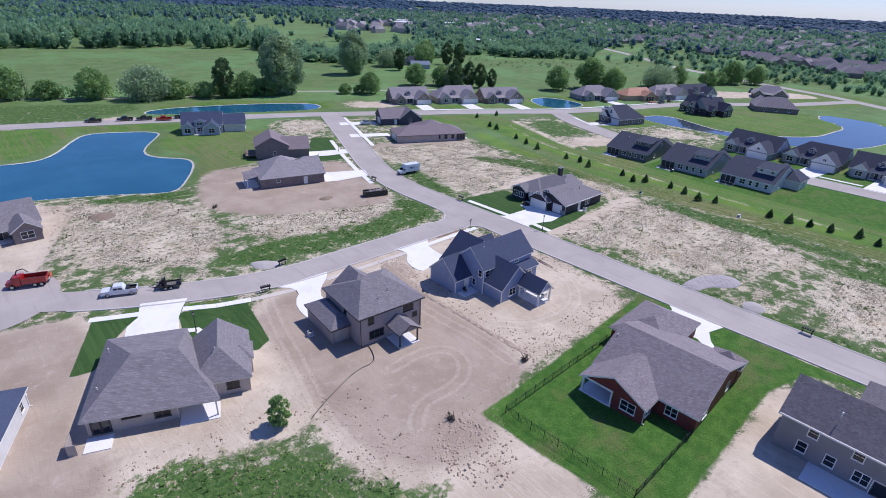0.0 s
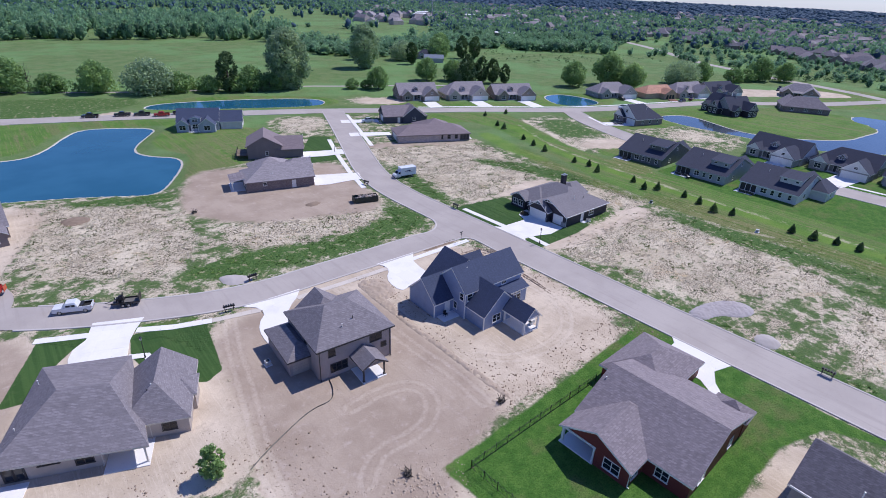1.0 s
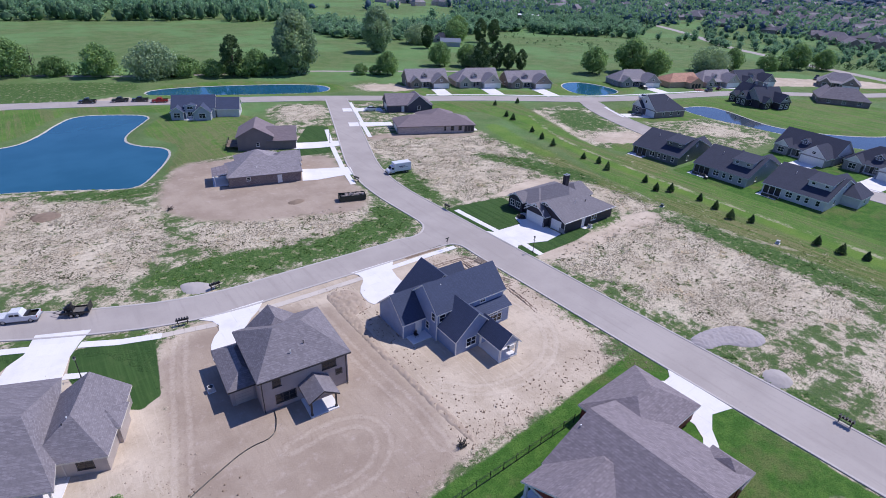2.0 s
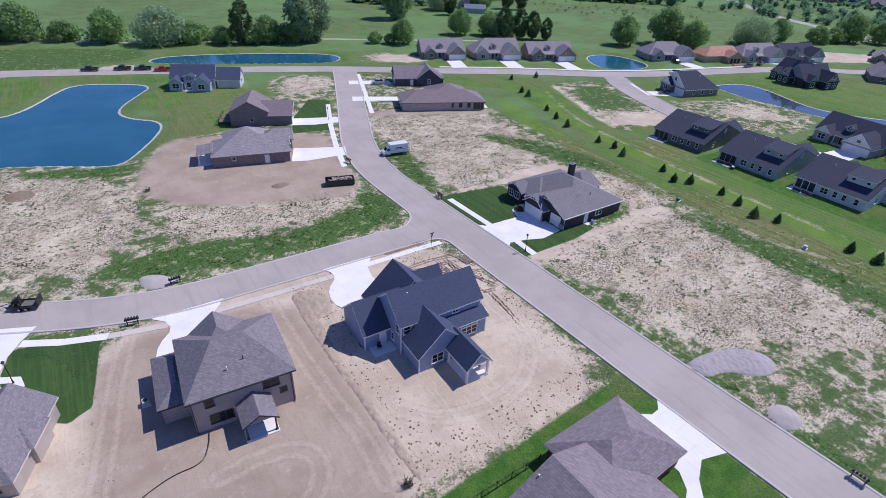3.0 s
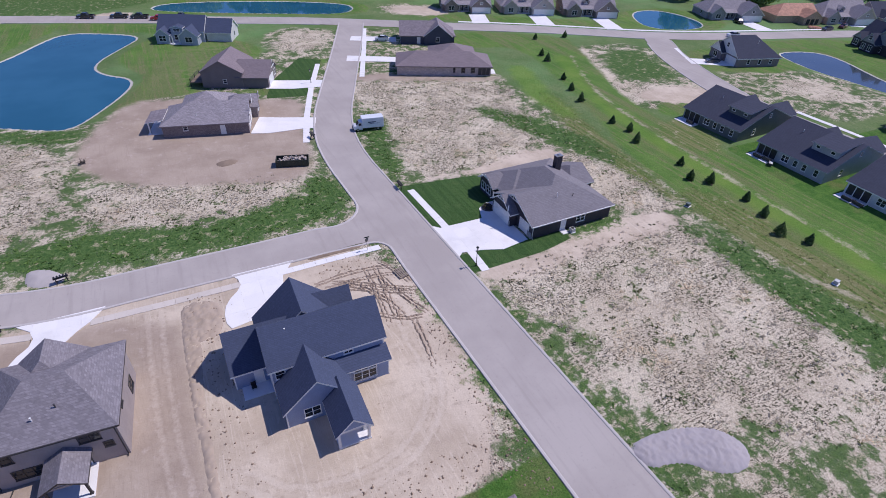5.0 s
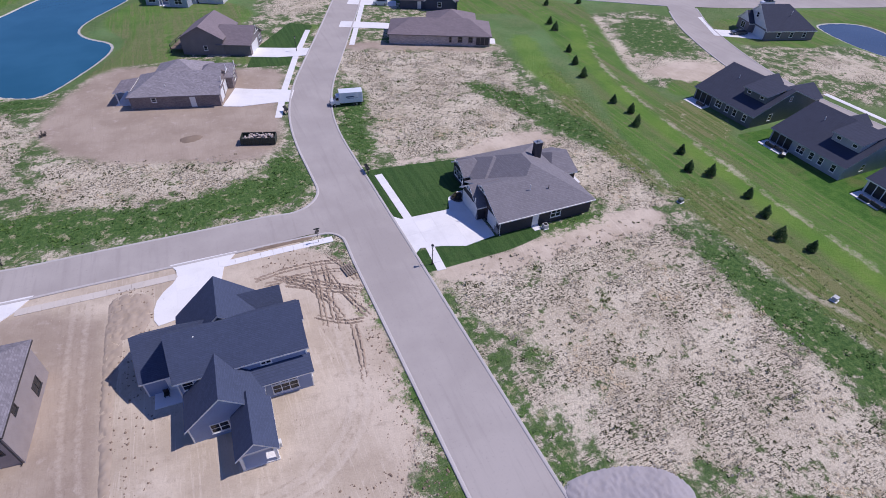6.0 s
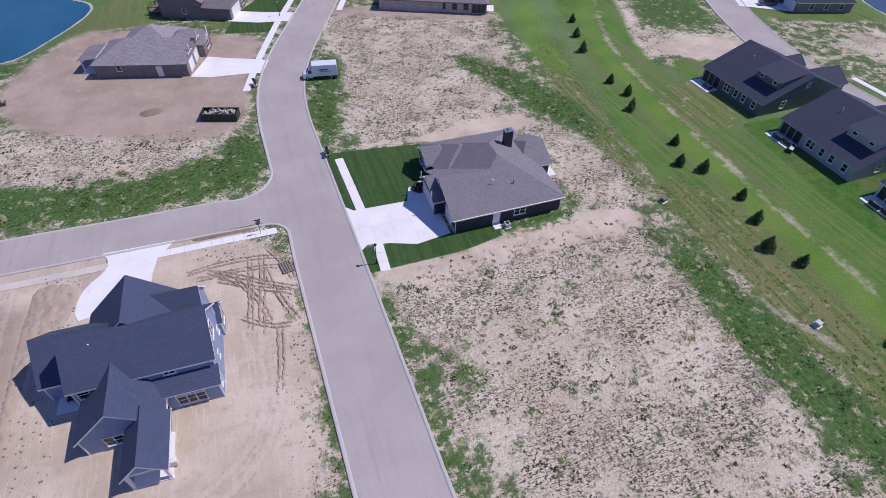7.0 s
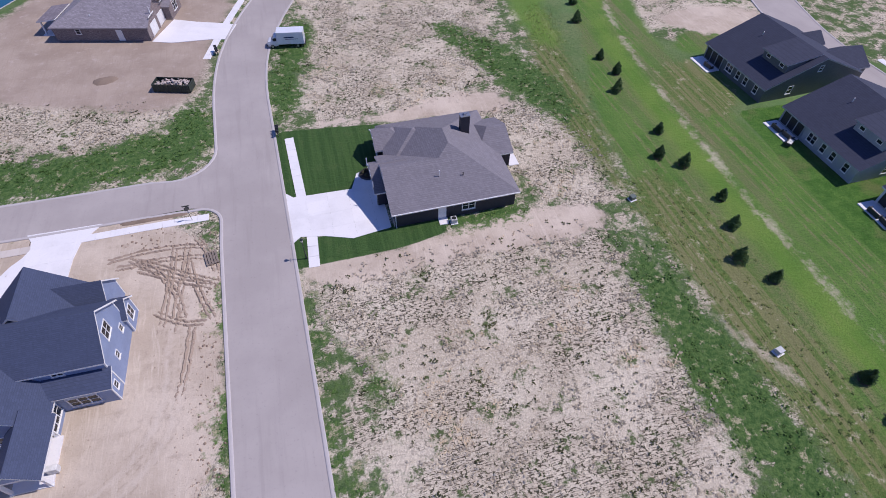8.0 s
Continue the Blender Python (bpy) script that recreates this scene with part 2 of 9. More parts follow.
# ---- plan: streets, ponds and kinds of ground ----
STREET_A = rounded([(97.27, -89.05), (95.59, 0.89), (94.32, 28.68), (93.68, 50.4), (92.91, 75.11), (92.17, 96.74), (91.69, 109.47), (92.77, 121.14), (96.19, 133.64), (101.4, 146.47), (108.95, 164.82), (115.42, 180.71), (124.95, 204.75), (127.73, 212.14)], False)
STREET_B = shifted(rounded([(92.85, 83.28), (70.16, 83.11), (52.21, 83.54), (43.45, 83.39), (33.54, 85.21), (24.58, 88.82), (15.77, 93.02), (6.87, 98.53), (-2.87, 105.24)], False), -0.6)
STREET_C = rounded([(-259.5, 325.51), (-58.95, 275.08), (29.6, 247.01), (65.5, 234.36), (92.57, 224.7), (119.73, 214.1), (160.92, 192.17), (180.28, 183.15), (201.27, 171.3), (223.75, 157.11), (247.67, 147.67), (284.94, 137.32), (316.28, 127.92), (340.4, 109.81), (373.77, 89.42), (406.83, 78.56), (423.68, 69.09)], False)
STREET_D = rounded([(224.62, 157.04), (220.36, 149.87), (213.42, 138.58), (207.65, 124.34), (203.61, 111.42), (200.95, 100.25), (200.18, 88.98), (200.77, 77.64), (201.97, 64.23), (202.64, 48.86), (203.33, 29.53), (205.14, -59.82)], False)
STREET_E = rounded([(640, 420), (569, 310), (498.94, 234.29), (478.43, 191.74), (457.59, 154.66), (445.19, 118), (430.06, 83.88), (407.82, 52.96), (375.12, -2.8), (324.52, -81.41)], False)
HALF_A, HALF_B, HALF_C, HALF_D = 4.2, 3.3, 4.2, 4.6
BULB = (-4.71, 107.2, 12.0)

POND_W = rounded([(-38.53, 206.14), (7.09, 199.21), (16.71, 197.68), (23.05, 205.13), (29.34, 218.69), (35.33, 227.98), (46.25, 224.31), (57.59, 217.28), (52.19, 207.51), (45.6, 196.4), (43.76, 187.83), (46.97, 181.29), (53.46, 176.05), (52.36, 167.88), (45.88, 155.46), (40.36, 146.85), (34.11, 149.5), (24.62, 155.09), (3.28, 163.2), (-38.67, 176.62)], times=2)
POND_N = rounded([(60.23, 253.76), (69.89, 262.51), (109.08, 252.52), (133.58, 240.46), (135.48, 231.31), (128.08, 224.8), (102.53, 234.11), (75.65, 245.07)], times=2)
POND_E = rounded([(231.57, 168.76), (241.89, 188.56), (255.8, 189.55), (261.31, 177.43), (257.91, 161.89), (244.04, 160.32)], times=2)
POND_F = rounded([(253.22, 127.19), (267.15, 122.99), (267.82, 113.88), (260.62, 99.42), (256.83, 87.51), (265.71, 70.49), (283.52, 57.02), (300.34, 55.77), (318.8, 53.59), (329.11, 59.94), (340.89, 74.56), (347.83, 70.71), (353.22, 59.48), (345.79, 42.86), (312.81, 32), (276.78, 38.22), (260.45, 49.84), (252.5, 63.22), (249.88, 81.13), (249.06, 96.94), (247.59, 109), (249.74, 120.85)], times=2)
PONDS = (POND_W, POND_N, POND_E, POND_F)

SOIL = [
    [(31.02, 82.07), (60.18, 81.15), (88.55, 80.13), (89.81, 36.55), (66.49, 35.5), (50.73, 35.94), (41.83, 30.76), (44.97, 15.3), (31.05, 17.44), (25.01, 31.57), (23.92, 41.58), (26.13, 54.53), (28.06, 66.52)],
    [(-39.07, 42.17), (-39.04, 96.19), (6.86, 95.03), (9.86, 86.95), (28.49, 78.53), (29.56, 53.45), (24.84, 45.53), (14.88, 48.73), (3.04, 47)],
    [(66.72, 9.67), (78.52, 10.14), (82.46, 7.52), (76.56, 2.96), (66.72, -18.92), (50.83, -18.85), (47.05, 9.34)],
    [(-38.95, 114.11), (3.03, 110.08), (10, 126.87), (18.57, 148.45), (7.09, 155.77), (-38.67, 171.62)],
    [(2.89, 254.05), (12.68, 261.32), (30.62, 259.94), (34.57, 251.95), (22.64, 248.98)],
    [(-38.7, 261.5), (-36.7, 265.5), (10.64, 255.67), (30.6, 248.41), (28.61, 247.1)],
    [(145.88, 215.66), (166.26, 206.86), (169.73, 219.63), (151.3, 230.36)],
    [(98.45, 67.12), (111.52, 66.41), (126.9, 69.07), (140.24, 66.89), (138.41, 61.58), (117.36, 62.4), (98.89, 62.19)],
    [(100.56, 96.01), (113.16, 94.68), (132.25, 99.46), (138.03, 91.59), (129.5, 90.85), (113.18, 93.22)],
    [(173.13, 113.42), (184.3, 102.64), (198.8, 104.08), (198.63, 112.53), (184.06, 116.81)],
    [(41.49, 243.76), (57.2, 236.87), (58.17, 246.37), (46.41, 252.98)],
    [(312.93, 143.85), (367.55, 120.78), (414.95, 83.81), (424.52, 110.36), (393.97, 127.88), (375.55, 145.19), (341.37, 157.07)],
]
BROWN = [
    [(107.5, 156.5), (118.5, 155.5), (119.5, 152.5), (146.5, 141.0), (147.2, 139.4), (118.0, 149.9), (109.5, 150.7)],
    [(-40, 44), (-40, 97), (3, 95), (8, 88), (6, 77), (1, 62), (5, 54), (-4, 48)],
    [(43.9, 141.75), (52.39, 158.08), (63.86, 156.05), (79.68, 148.95), (92.41, 144.47), (88.11, 132.03), (86.25, 117.48), (84.35, 108.73), (78.96, 104), (66.05, 108.83), (49.02, 115.34), (41.04, 127.99)],
    [(29, 78.52), (56.25, 76.88), (56.95, 60.93), (56.62, 37.06), (48.82, 34.19), (36.9, 28.36), (28.02, 33.54), (26.35, 47.52), (28.05, 57.5)],
    [(113.54, 154.06), (120.26, 149.9), (147.72, 140.98), (146.82, 138.18), (132.67, 142.62), (110.69, 151.32)],
]
STRAW = [
    [(10.94, 153.66), (19.58, 148.9), (41.03, 134.92), (40.31, 114.1), (36.43, 105.27), (29.53, 98.47), (7.94, 113.98), (10, 128.86), (13.77, 141.68)],
    [(47.1, 116.87), (60.06, 111.01), (82.89, 105.84), (77.02, 97.16), (60.12, 97.64), (45.23, 101.05), (43.2, 109.06)],
    [(103.06, 144.95), (108.77, 151.41), (126.02, 144.84), (146.83, 137.22), (139.19, 111.74), (133.21, 98.47), (118.93, 95.98), (100.56, 96.5), (103.35, 111.03), (105.6, 130.34)],
    [(99.65, 64.64), (119.27, 64.32), (139.33, 64.48), (137.09, 53.82), (137.21, 44.08), (137.28, 30.4), (134, 20.04), (126.72, 18.08), (115.71, 28), (105.91, 30.51), (103.97, 42.38), (102.89, 52.27), (99.52, 57.25)],
    [(116.59, 13.67), (130.95, 13.09), (132.96, 2.76), (119.47, -7.19), (105.94, 0.88), (108.84, 9.73)],
    [(186.13, 157.13), (179.93, 145.2), (172.02, 125.76), (169.47, 112.61), (186.12, 103.54), (198.72, 107.83), (198.6, 114.4), (189.49, 117.55), (179.41, 121.69), (182.77, 137.53), (190.77, 151.3)],
    [(129.74, 70.48), (140.25, 66.4), (144.84, 75.99), (141.85, 88.59), (136.1, 94.53), (129.5, 90.85)],
    [(93.16, 186.77), (103.77, 181.38), (113.27, 190.32), (116.97, 201.48), (101.71, 208.16)],
    [(225.45, 110.65), (238.15, 100.98), (235.13, 88.01), (227.96, 86.34), (216.91, 96.03)],
    [(142.14, 217.77), (166.24, 207.78), (169.69, 221.47), (147.59, 233.44)],
    [(179.93, 33.71), (194.81, 35.46), (197.16, 12.12), (182.21, 10.29)],
    [(-12.3, 232.41), (4.98, 236.39), (30.62, 259.94), (0.93, 267.37)],
]
LAWN = [
    [(3.19, 76.06), (9.06, 90.47), (16.26, 87.31), (12.37, 84.38), (9.84, 81.43), (6.28, 75.49)],
    [(20.15, 83.72), (31.52, 80.66), (30.41, 78.99), (28.57, 67.02), (26.04, 65.56), (20.62, 69.69), (19.06, 77.73)],
    [(96.68, 94.85), (113.66, 92.82), (112.36, 78.62), (98.75, 78.92), (96.59, 79.94)],
    [(96.85, 71.09), (111.48, 70.33), (117.86, 70.21), (117.5, 67.38), (110.75, 66.23), (97.09, 66.16)],
    [(93.36, 146.36), (104.79, 172.71), (99, 176.86), (87.43, 160.2), (83.6, 148.76), (78.69, 148.99)],
]
YARD = [
    [(42.34, 33.86), (66.51, 34.92), (89.61, 36.35), (90.3, 5.89), (91.33, -2.05), (86.38, 7.3), (78.03, 9.94), (50.03, 9.52), (44.06, 14.39)],
    [(170.98, -39.52), (199.14, -39.82), (197.9, 39.27), (196.65, 58.58), (196.18, 80.59), (171.82, 81.15), (169.96, 59.17)],
    [(206.64, 73.7), (219.46, 73.35), (223.35, 10), (209.02, 10.12)],
    [(9.67, 92.15), (15.56, 89.72), (15.36, 88.72), (9.47, 91.26)],
    [(22.27, 85.87), (31.32, 82.07), (31.12, 81.37), (22.06, 84.58)],
]
ROUGH = [
    [(-28.72, 161.74), (12.83, 161.52), (43.9, 144.71), (53.88, 159.96), (91.23, 186.91), (117.88, 206.16), (146.12, 193.06), (148.45, 155.19), (147.37, 98.05), (146.98, -59.2), (-28.95, -58.54)],
    [(165.6, 124.11), (179.74, 158.38), (215.9, 151.96), (201.99, 124.56), (198.87, 100.31), (171.49, 101.15)],
    [(205.62, 122.55), (248.4, 111.75), (246.39, 78.4), (204.7, 79.44)],
    [(89.29, 187.02), (103.8, 178.52), (115.18, 189.27), (119.78, 204.13), (96.9, 212.27)],
    [(-78.39, 228.69), (-18.48, 216.94), (20.62, 243.32), (-8.49, 255.81), (-78.95, 279.08)],
]
TRAIL = rounded([(161.0, 20), (160.2, 60), (160.8, 68), (161.5, 78), (163.2, 99), (166.6, 119), (173.0, 134), (181.0, 150)], False)
DRY_LINE = rounded([(141.4, 62.0), (141.8, 56.0), (142.6, 50.1), (144.8, 45.5), (146.1, 42.1), (147.4, 38.9), (149.0, 33.0)], False)
COARSE = [
    [(163.6, 97), (175.5, 98), (175.8, 84), (168, 80.5), (162.6, 84)],
    [(144.6, 66), (149, 92), (155, 122), (152, 128), (144, 104), (141.5, 88), (143, 72)],
    [(144.8, 70), (153.0, 72), (153.4, 50), (153.0, 30), (155, -40), (147.5, -40), (145.8, 28), (144.4, 45), (144.0, 60)],
]
MOWN = [
    [(165.8, 119), (173, 135), (180, 149), (176, 152), (168, 137), (162.5, 119)],
    [(148.5, 108), (152.5, 108), (153.0, 120), (157, 132), (161, 146), (155, 148), (150, 134), (146.5, 121)],
    [(155.6, 14), (160.4, 14), (159.8, 60), (160.6, 77), (162.4, 99), (165.8, 119), (162.5, 119), (158.6, 99), (156.6, 80), (155.8, 60)],
]
GREEN = [
    [(146.39, 169.48), (170.52, 163.54), (163.61, 133.66), (156.59, 107.34), (147.53, 86.53), (146.02, 59.53), (148.26, 20.49), (150.98, -59.2), (175.05, -59.57), (172.51, 29.89), (172.19, 59.14), (169.77, 93.59), (171.28, 114.43), (180.1, 134.83), (188.85, 156.99), (192.32, 168.06), (164.71, 184.49), (148.09, 183.54)],
    [(166.05, -39.4), (201.14, -39.82), (198.45, 39.27), (197.01, 58.58), (197.46, 79.61), (173.66, 82.06), (168.48, 59.19)],
    [(171.56, 97.35), (198.87, 100.31), (196.96, 106.01), (175.05, 108.62)],
    [(30.35, 231.22), (62, 219.39), (60.06, 211.82), (52.05, 200.86), (50.09, 189.33), (56.94, 177.32), (53.86, 165.85), (45.89, 150.54), (55.89, 157.91), (69.78, 157.21), (89.32, 183.18), (91.19, 192.64), (77.62, 212.58), (60.14, 232.84), (30.59, 244.54)],
    [(-58.53, 207.14), (5.27, 203.25), (16.49, 201.79), (26.33, 221.82), (34.54, 232.68), (26.61, 242.9), (-58.95, 269.08)],
    [(58.18, 244.47), (71.8, 269.95), (109.98, 259.5), (138.21, 242.48), (142.01, 228.97), (132.83, 218.4), (98.75, 230.14)],
    [(247.83, 141.25), (280.82, 132.51), (320.96, 113.21), (347.72, 78.13), (320.66, 48.89), (281.87, 51.38), (258.75, 79.98), (264.18, 113.06)],
    [(227.82, 188.46), (264.37, 193.6), (271.75, 160.28), (247.57, 152.26), (226.33, 166.28)],
    [(212.75, 124.14), (221.3, 142.36), (244.42, 132.16), (248.4, 111.75), (234.28, 110.35), (216.42, 118.42)],
    [(351.28, 110.55), (462.19, 121), (442.38, 54.5), (354.5, 77.95)],
    [(153.45, 202.08), (236.99, 162.05), (242.13, 167.29), (160.64, 214.67)],
    [(209.33, 75.54), (250.06, 72.69), (252.48, 11.29), (210.44, 12.04)],
    [(87.52, 146.63), (108.62, 172.5), (102.86, 174.72), (93.28, 157.97), (83.56, 154.59), (75.7, 156.92)],
]
WEEDS = [
    [(138.39, 63.53), (144.1, 61.49), (144.99, 29.39), (146.64, -29.28), (138.98, -29.2), (138.87, 24.52), (136.76, 42.13)],
    [(78.01, 98.12), (83.87, 105.8), (87.83, 100.78), (87.39, 92.94), (83, 88.63), (62.16, 88.86), (44.34, 90.34), (34.55, 94.35), (30.54, 98.44), (43.33, 102.1), (60.12, 96.65)],
    [(97.1, 115.14), (101.24, 131.49), (106.55, 131.27), (102.86, 111.04), (99.09, 96.54), (96.86, 96.6)],
    [(130.04, 125.51), (140.58, 113.61), (147.42, 94.21), (143.81, 82.76), (138, 94.48), (132.13, 110.07)],
    [(3.0, 50.2), (10.5, 50.6), (20.4, 43.9), (25.02, 35.59), (31.01, 26.47), (23.08, 15.53), (-9.04, 35.99), (-7.11, 49.04)],
    [(103.2, 52.2), (105.2, 51.5), (104.8, 46.8), (103.0, 47.5)],
    [(-18.3, 236.41), (20.64, 251.06), (64.1, 257.26), (62.11, 283.97), (-59.51, 316.83), (-78.7, 269.5)],
    [(16.68, 149.5), (40.02, 136.94), (44.91, 142.7), (35.97, 147.98)],
    [(98.6, 64.2), (99.3, 58.0), (100.4, 53.5), (100.2, 47.0), (99.6, 42.0), (100.5, 36.0), (100.6, 22.67), (102.0, 8.78), (100.4, -23.13), (99.2, -23.1), (98.8, 20.7), (98.9, 46.0)],
    [(130.94, 14.58), (137.8, 20.5), (138.98, -19.2), (132.98, -11.2)],
    [(117.67, 69.92), (128.8, 69.72), (128.81, 68.35), (117.5, 67.77)],
    [(182.11, 123.47), (186.39, 140.24), (196.18, 149.12), (207.02, 144.88), (201.07, 126.47), (198.51, 119.09)],
    [(88.95, 38.0), (88.75, 52.0), (88.8, 66.0), (89.3, 66.0), (89.45, 52.0), (89.6, 38.0)],
]

xs = np.unique(np.concatenate([-np.geomspace(42, 4900, 26), np.arange(-40, 20, 1.15), np.arange(20.4, 92, 0.5), np.arange(92.2, 285, 1.15), 285 + np.geomspace(1.3, 4600, 56) - 1.3]))
ys = np.unique(np.concatenate([-40 - np.geomspace(1, 4800, 22), np.arange(-40, 30, 1.15), np.arange(30.4, 80, 0.5), np.arange(80.2, 275, 1.15), 275 + np.geomspace(1.3, 4620, 52) - 1.3]))
GX, GY = np.meshgrid(xs, ys, indexing="ij")


def relief(x, y):
    """Slow unevenness of the ground, in metres."""
    return 0.05 * np.sin(x * 0.31 + 1.3 * np.sin(y * 0.17)) * np.cos(y * 0.27 + 0.7 * np.sin(x * 0.21)) + 0.03 * np.sin(x * 0.9 + y * 0.6) * np.cos(y * 1.1 - x * 0.4)


def union(polys, times=1):
    return np.max([inside_by(rounded(p, times=times), GX, GY) for p in polys], axis=0)


zones = {"soil": union(SOIL), "brown": union(BROWN), "straw": union(STRAW), "lawn": union(LAWN, 0), "yard": union(YARD, 0), "rough": union(ROUGH), "trail": np.maximum(0.25 - along(TRAIL, GX, GY), 0.30 - along(DRY_LINE, GX, GY)), "green": union(GREEN, 2), "coarse": union(COARSE), "mown": union(MOWN), "weeds": union(WEEDS)}
zones["shore"] = np.max([inside_by(p, GX, GY) for p in PONDS], axis=0)
street = np.min([along(l, GX, GY) - h for l, h in ((STREET_A, HALF_A), (STREET_B, HALF_B), (STREET_C, HALF_C), (STREET_D, HALF_D))], axis=0)
street = np.minimum(street, np.hypot(GX - BULB[0], GY - BULB[1]) - BULB[2])
zones["street"] = -street
LANES = (
    [(33.93, 78.71), (31.51, 70.76), (30.09, 62.97), (28.35, 55.18), (26.86, 48.92), (25.84, 43.11), (26.31, 35.51)],
    [(39.11, 48.89), (44.17, 49.41), (48.57, 47.84), (49.17, 44.13), (46.18, 40.79), (42.37, 40.06), (37.46, 40.65), (34.26, 37.58)],
    [(53.44, 76.94), (53.33, 65.49), (53.65, 58.48), (53.82, 52.62), (54.63, 47), (54.09, 39.07)],
    [(84.7, 66.38), (83.57, 57.58), (83.8, 50.82), (80.27, 44.59), (73.33, 41.32), (64.45, 42.5), (60.37, 46.88)],
)
best, lane_side = np.full(GX.shape, 1e9), np.full(GX.shape, 9.0)
for line in LANES:
    pts = rounded(line, False, 2)
    for (ax, ay), (bx, by) in zip(pts, pts[1:]):
        ex, ey = bx - ax, by - ay
        t = np.clip(((GX - ax) * ex + (GY - ay) * ey) / (ex * ex + ey * ey), 0, 1)
        d = np.hypot(GX - ax - t * ex, GY - ay - t * ey)
        near_it = d < best
        best = np.where(near_it, d, best)
        lane_side = np.where(near_it, np.where(ex * (GY - ay) - ey * (GX - ax) > 0, d, -d), lane_side)
zones["lane"] = lane_side
wild = np.clip(1 - np.clip(np.maximum(zones["lawn"], zones["yard"]) + 1, 0, 1), 0, 1) * np.clip((street - 0.6) / 3, 0, 1)
GZ = relief(GX, GY) * wild * 0.55 - 0.06 * np.clip(1 - street / 1.2, 0, 1)
WATER_Z = -0.55
bank = np.clip(zones["shore"] / 4.5, -1, 0.6)
GZ = GZ * np.clip(-zones["shore"] / 4.0, 0, 1) + np.where(bank > -1, WATER_Z * (1 + bank) * 1.0 - 1.2 * np.clip(bank, 0, 1), 0)

nx, ny = GX.shape
me = bpy.data.meshes.new("ground")
idx = np.arange(nx * ny).reshape(nx, ny)
quads = np.stack([idx[:-1, :-1], idx[1:, :-1], idx[1:, 1:], idx[:-1, 1:]], -1).reshape(-1, 4)
me.vertices.add(nx * ny)
me.vertices.foreach_set("co", np.stack([GX, GY, GZ], -1).ravel())
me.loops.add(quads.size)
me.loops.foreach_set("vertex_index", quads.ravel())
me.polygons.add(len(quads))
me.polygons.foreach_set("loop_start", np.arange(0, quads.size, 4))
me.polygons.foreach_set("use_smooth", np.ones(len(quads), bool))
for key, d in zones.items():
    me.attributes.new(key, "FLOAT", "POINT").data.foreach_set("value", np.clip(d, -9, 9).ravel())
me.update()
me.validate()
ground = tagged(new("ground", me), "flat ground of mown grass, bare soil, straw and weeds", "ground", kind="structure")


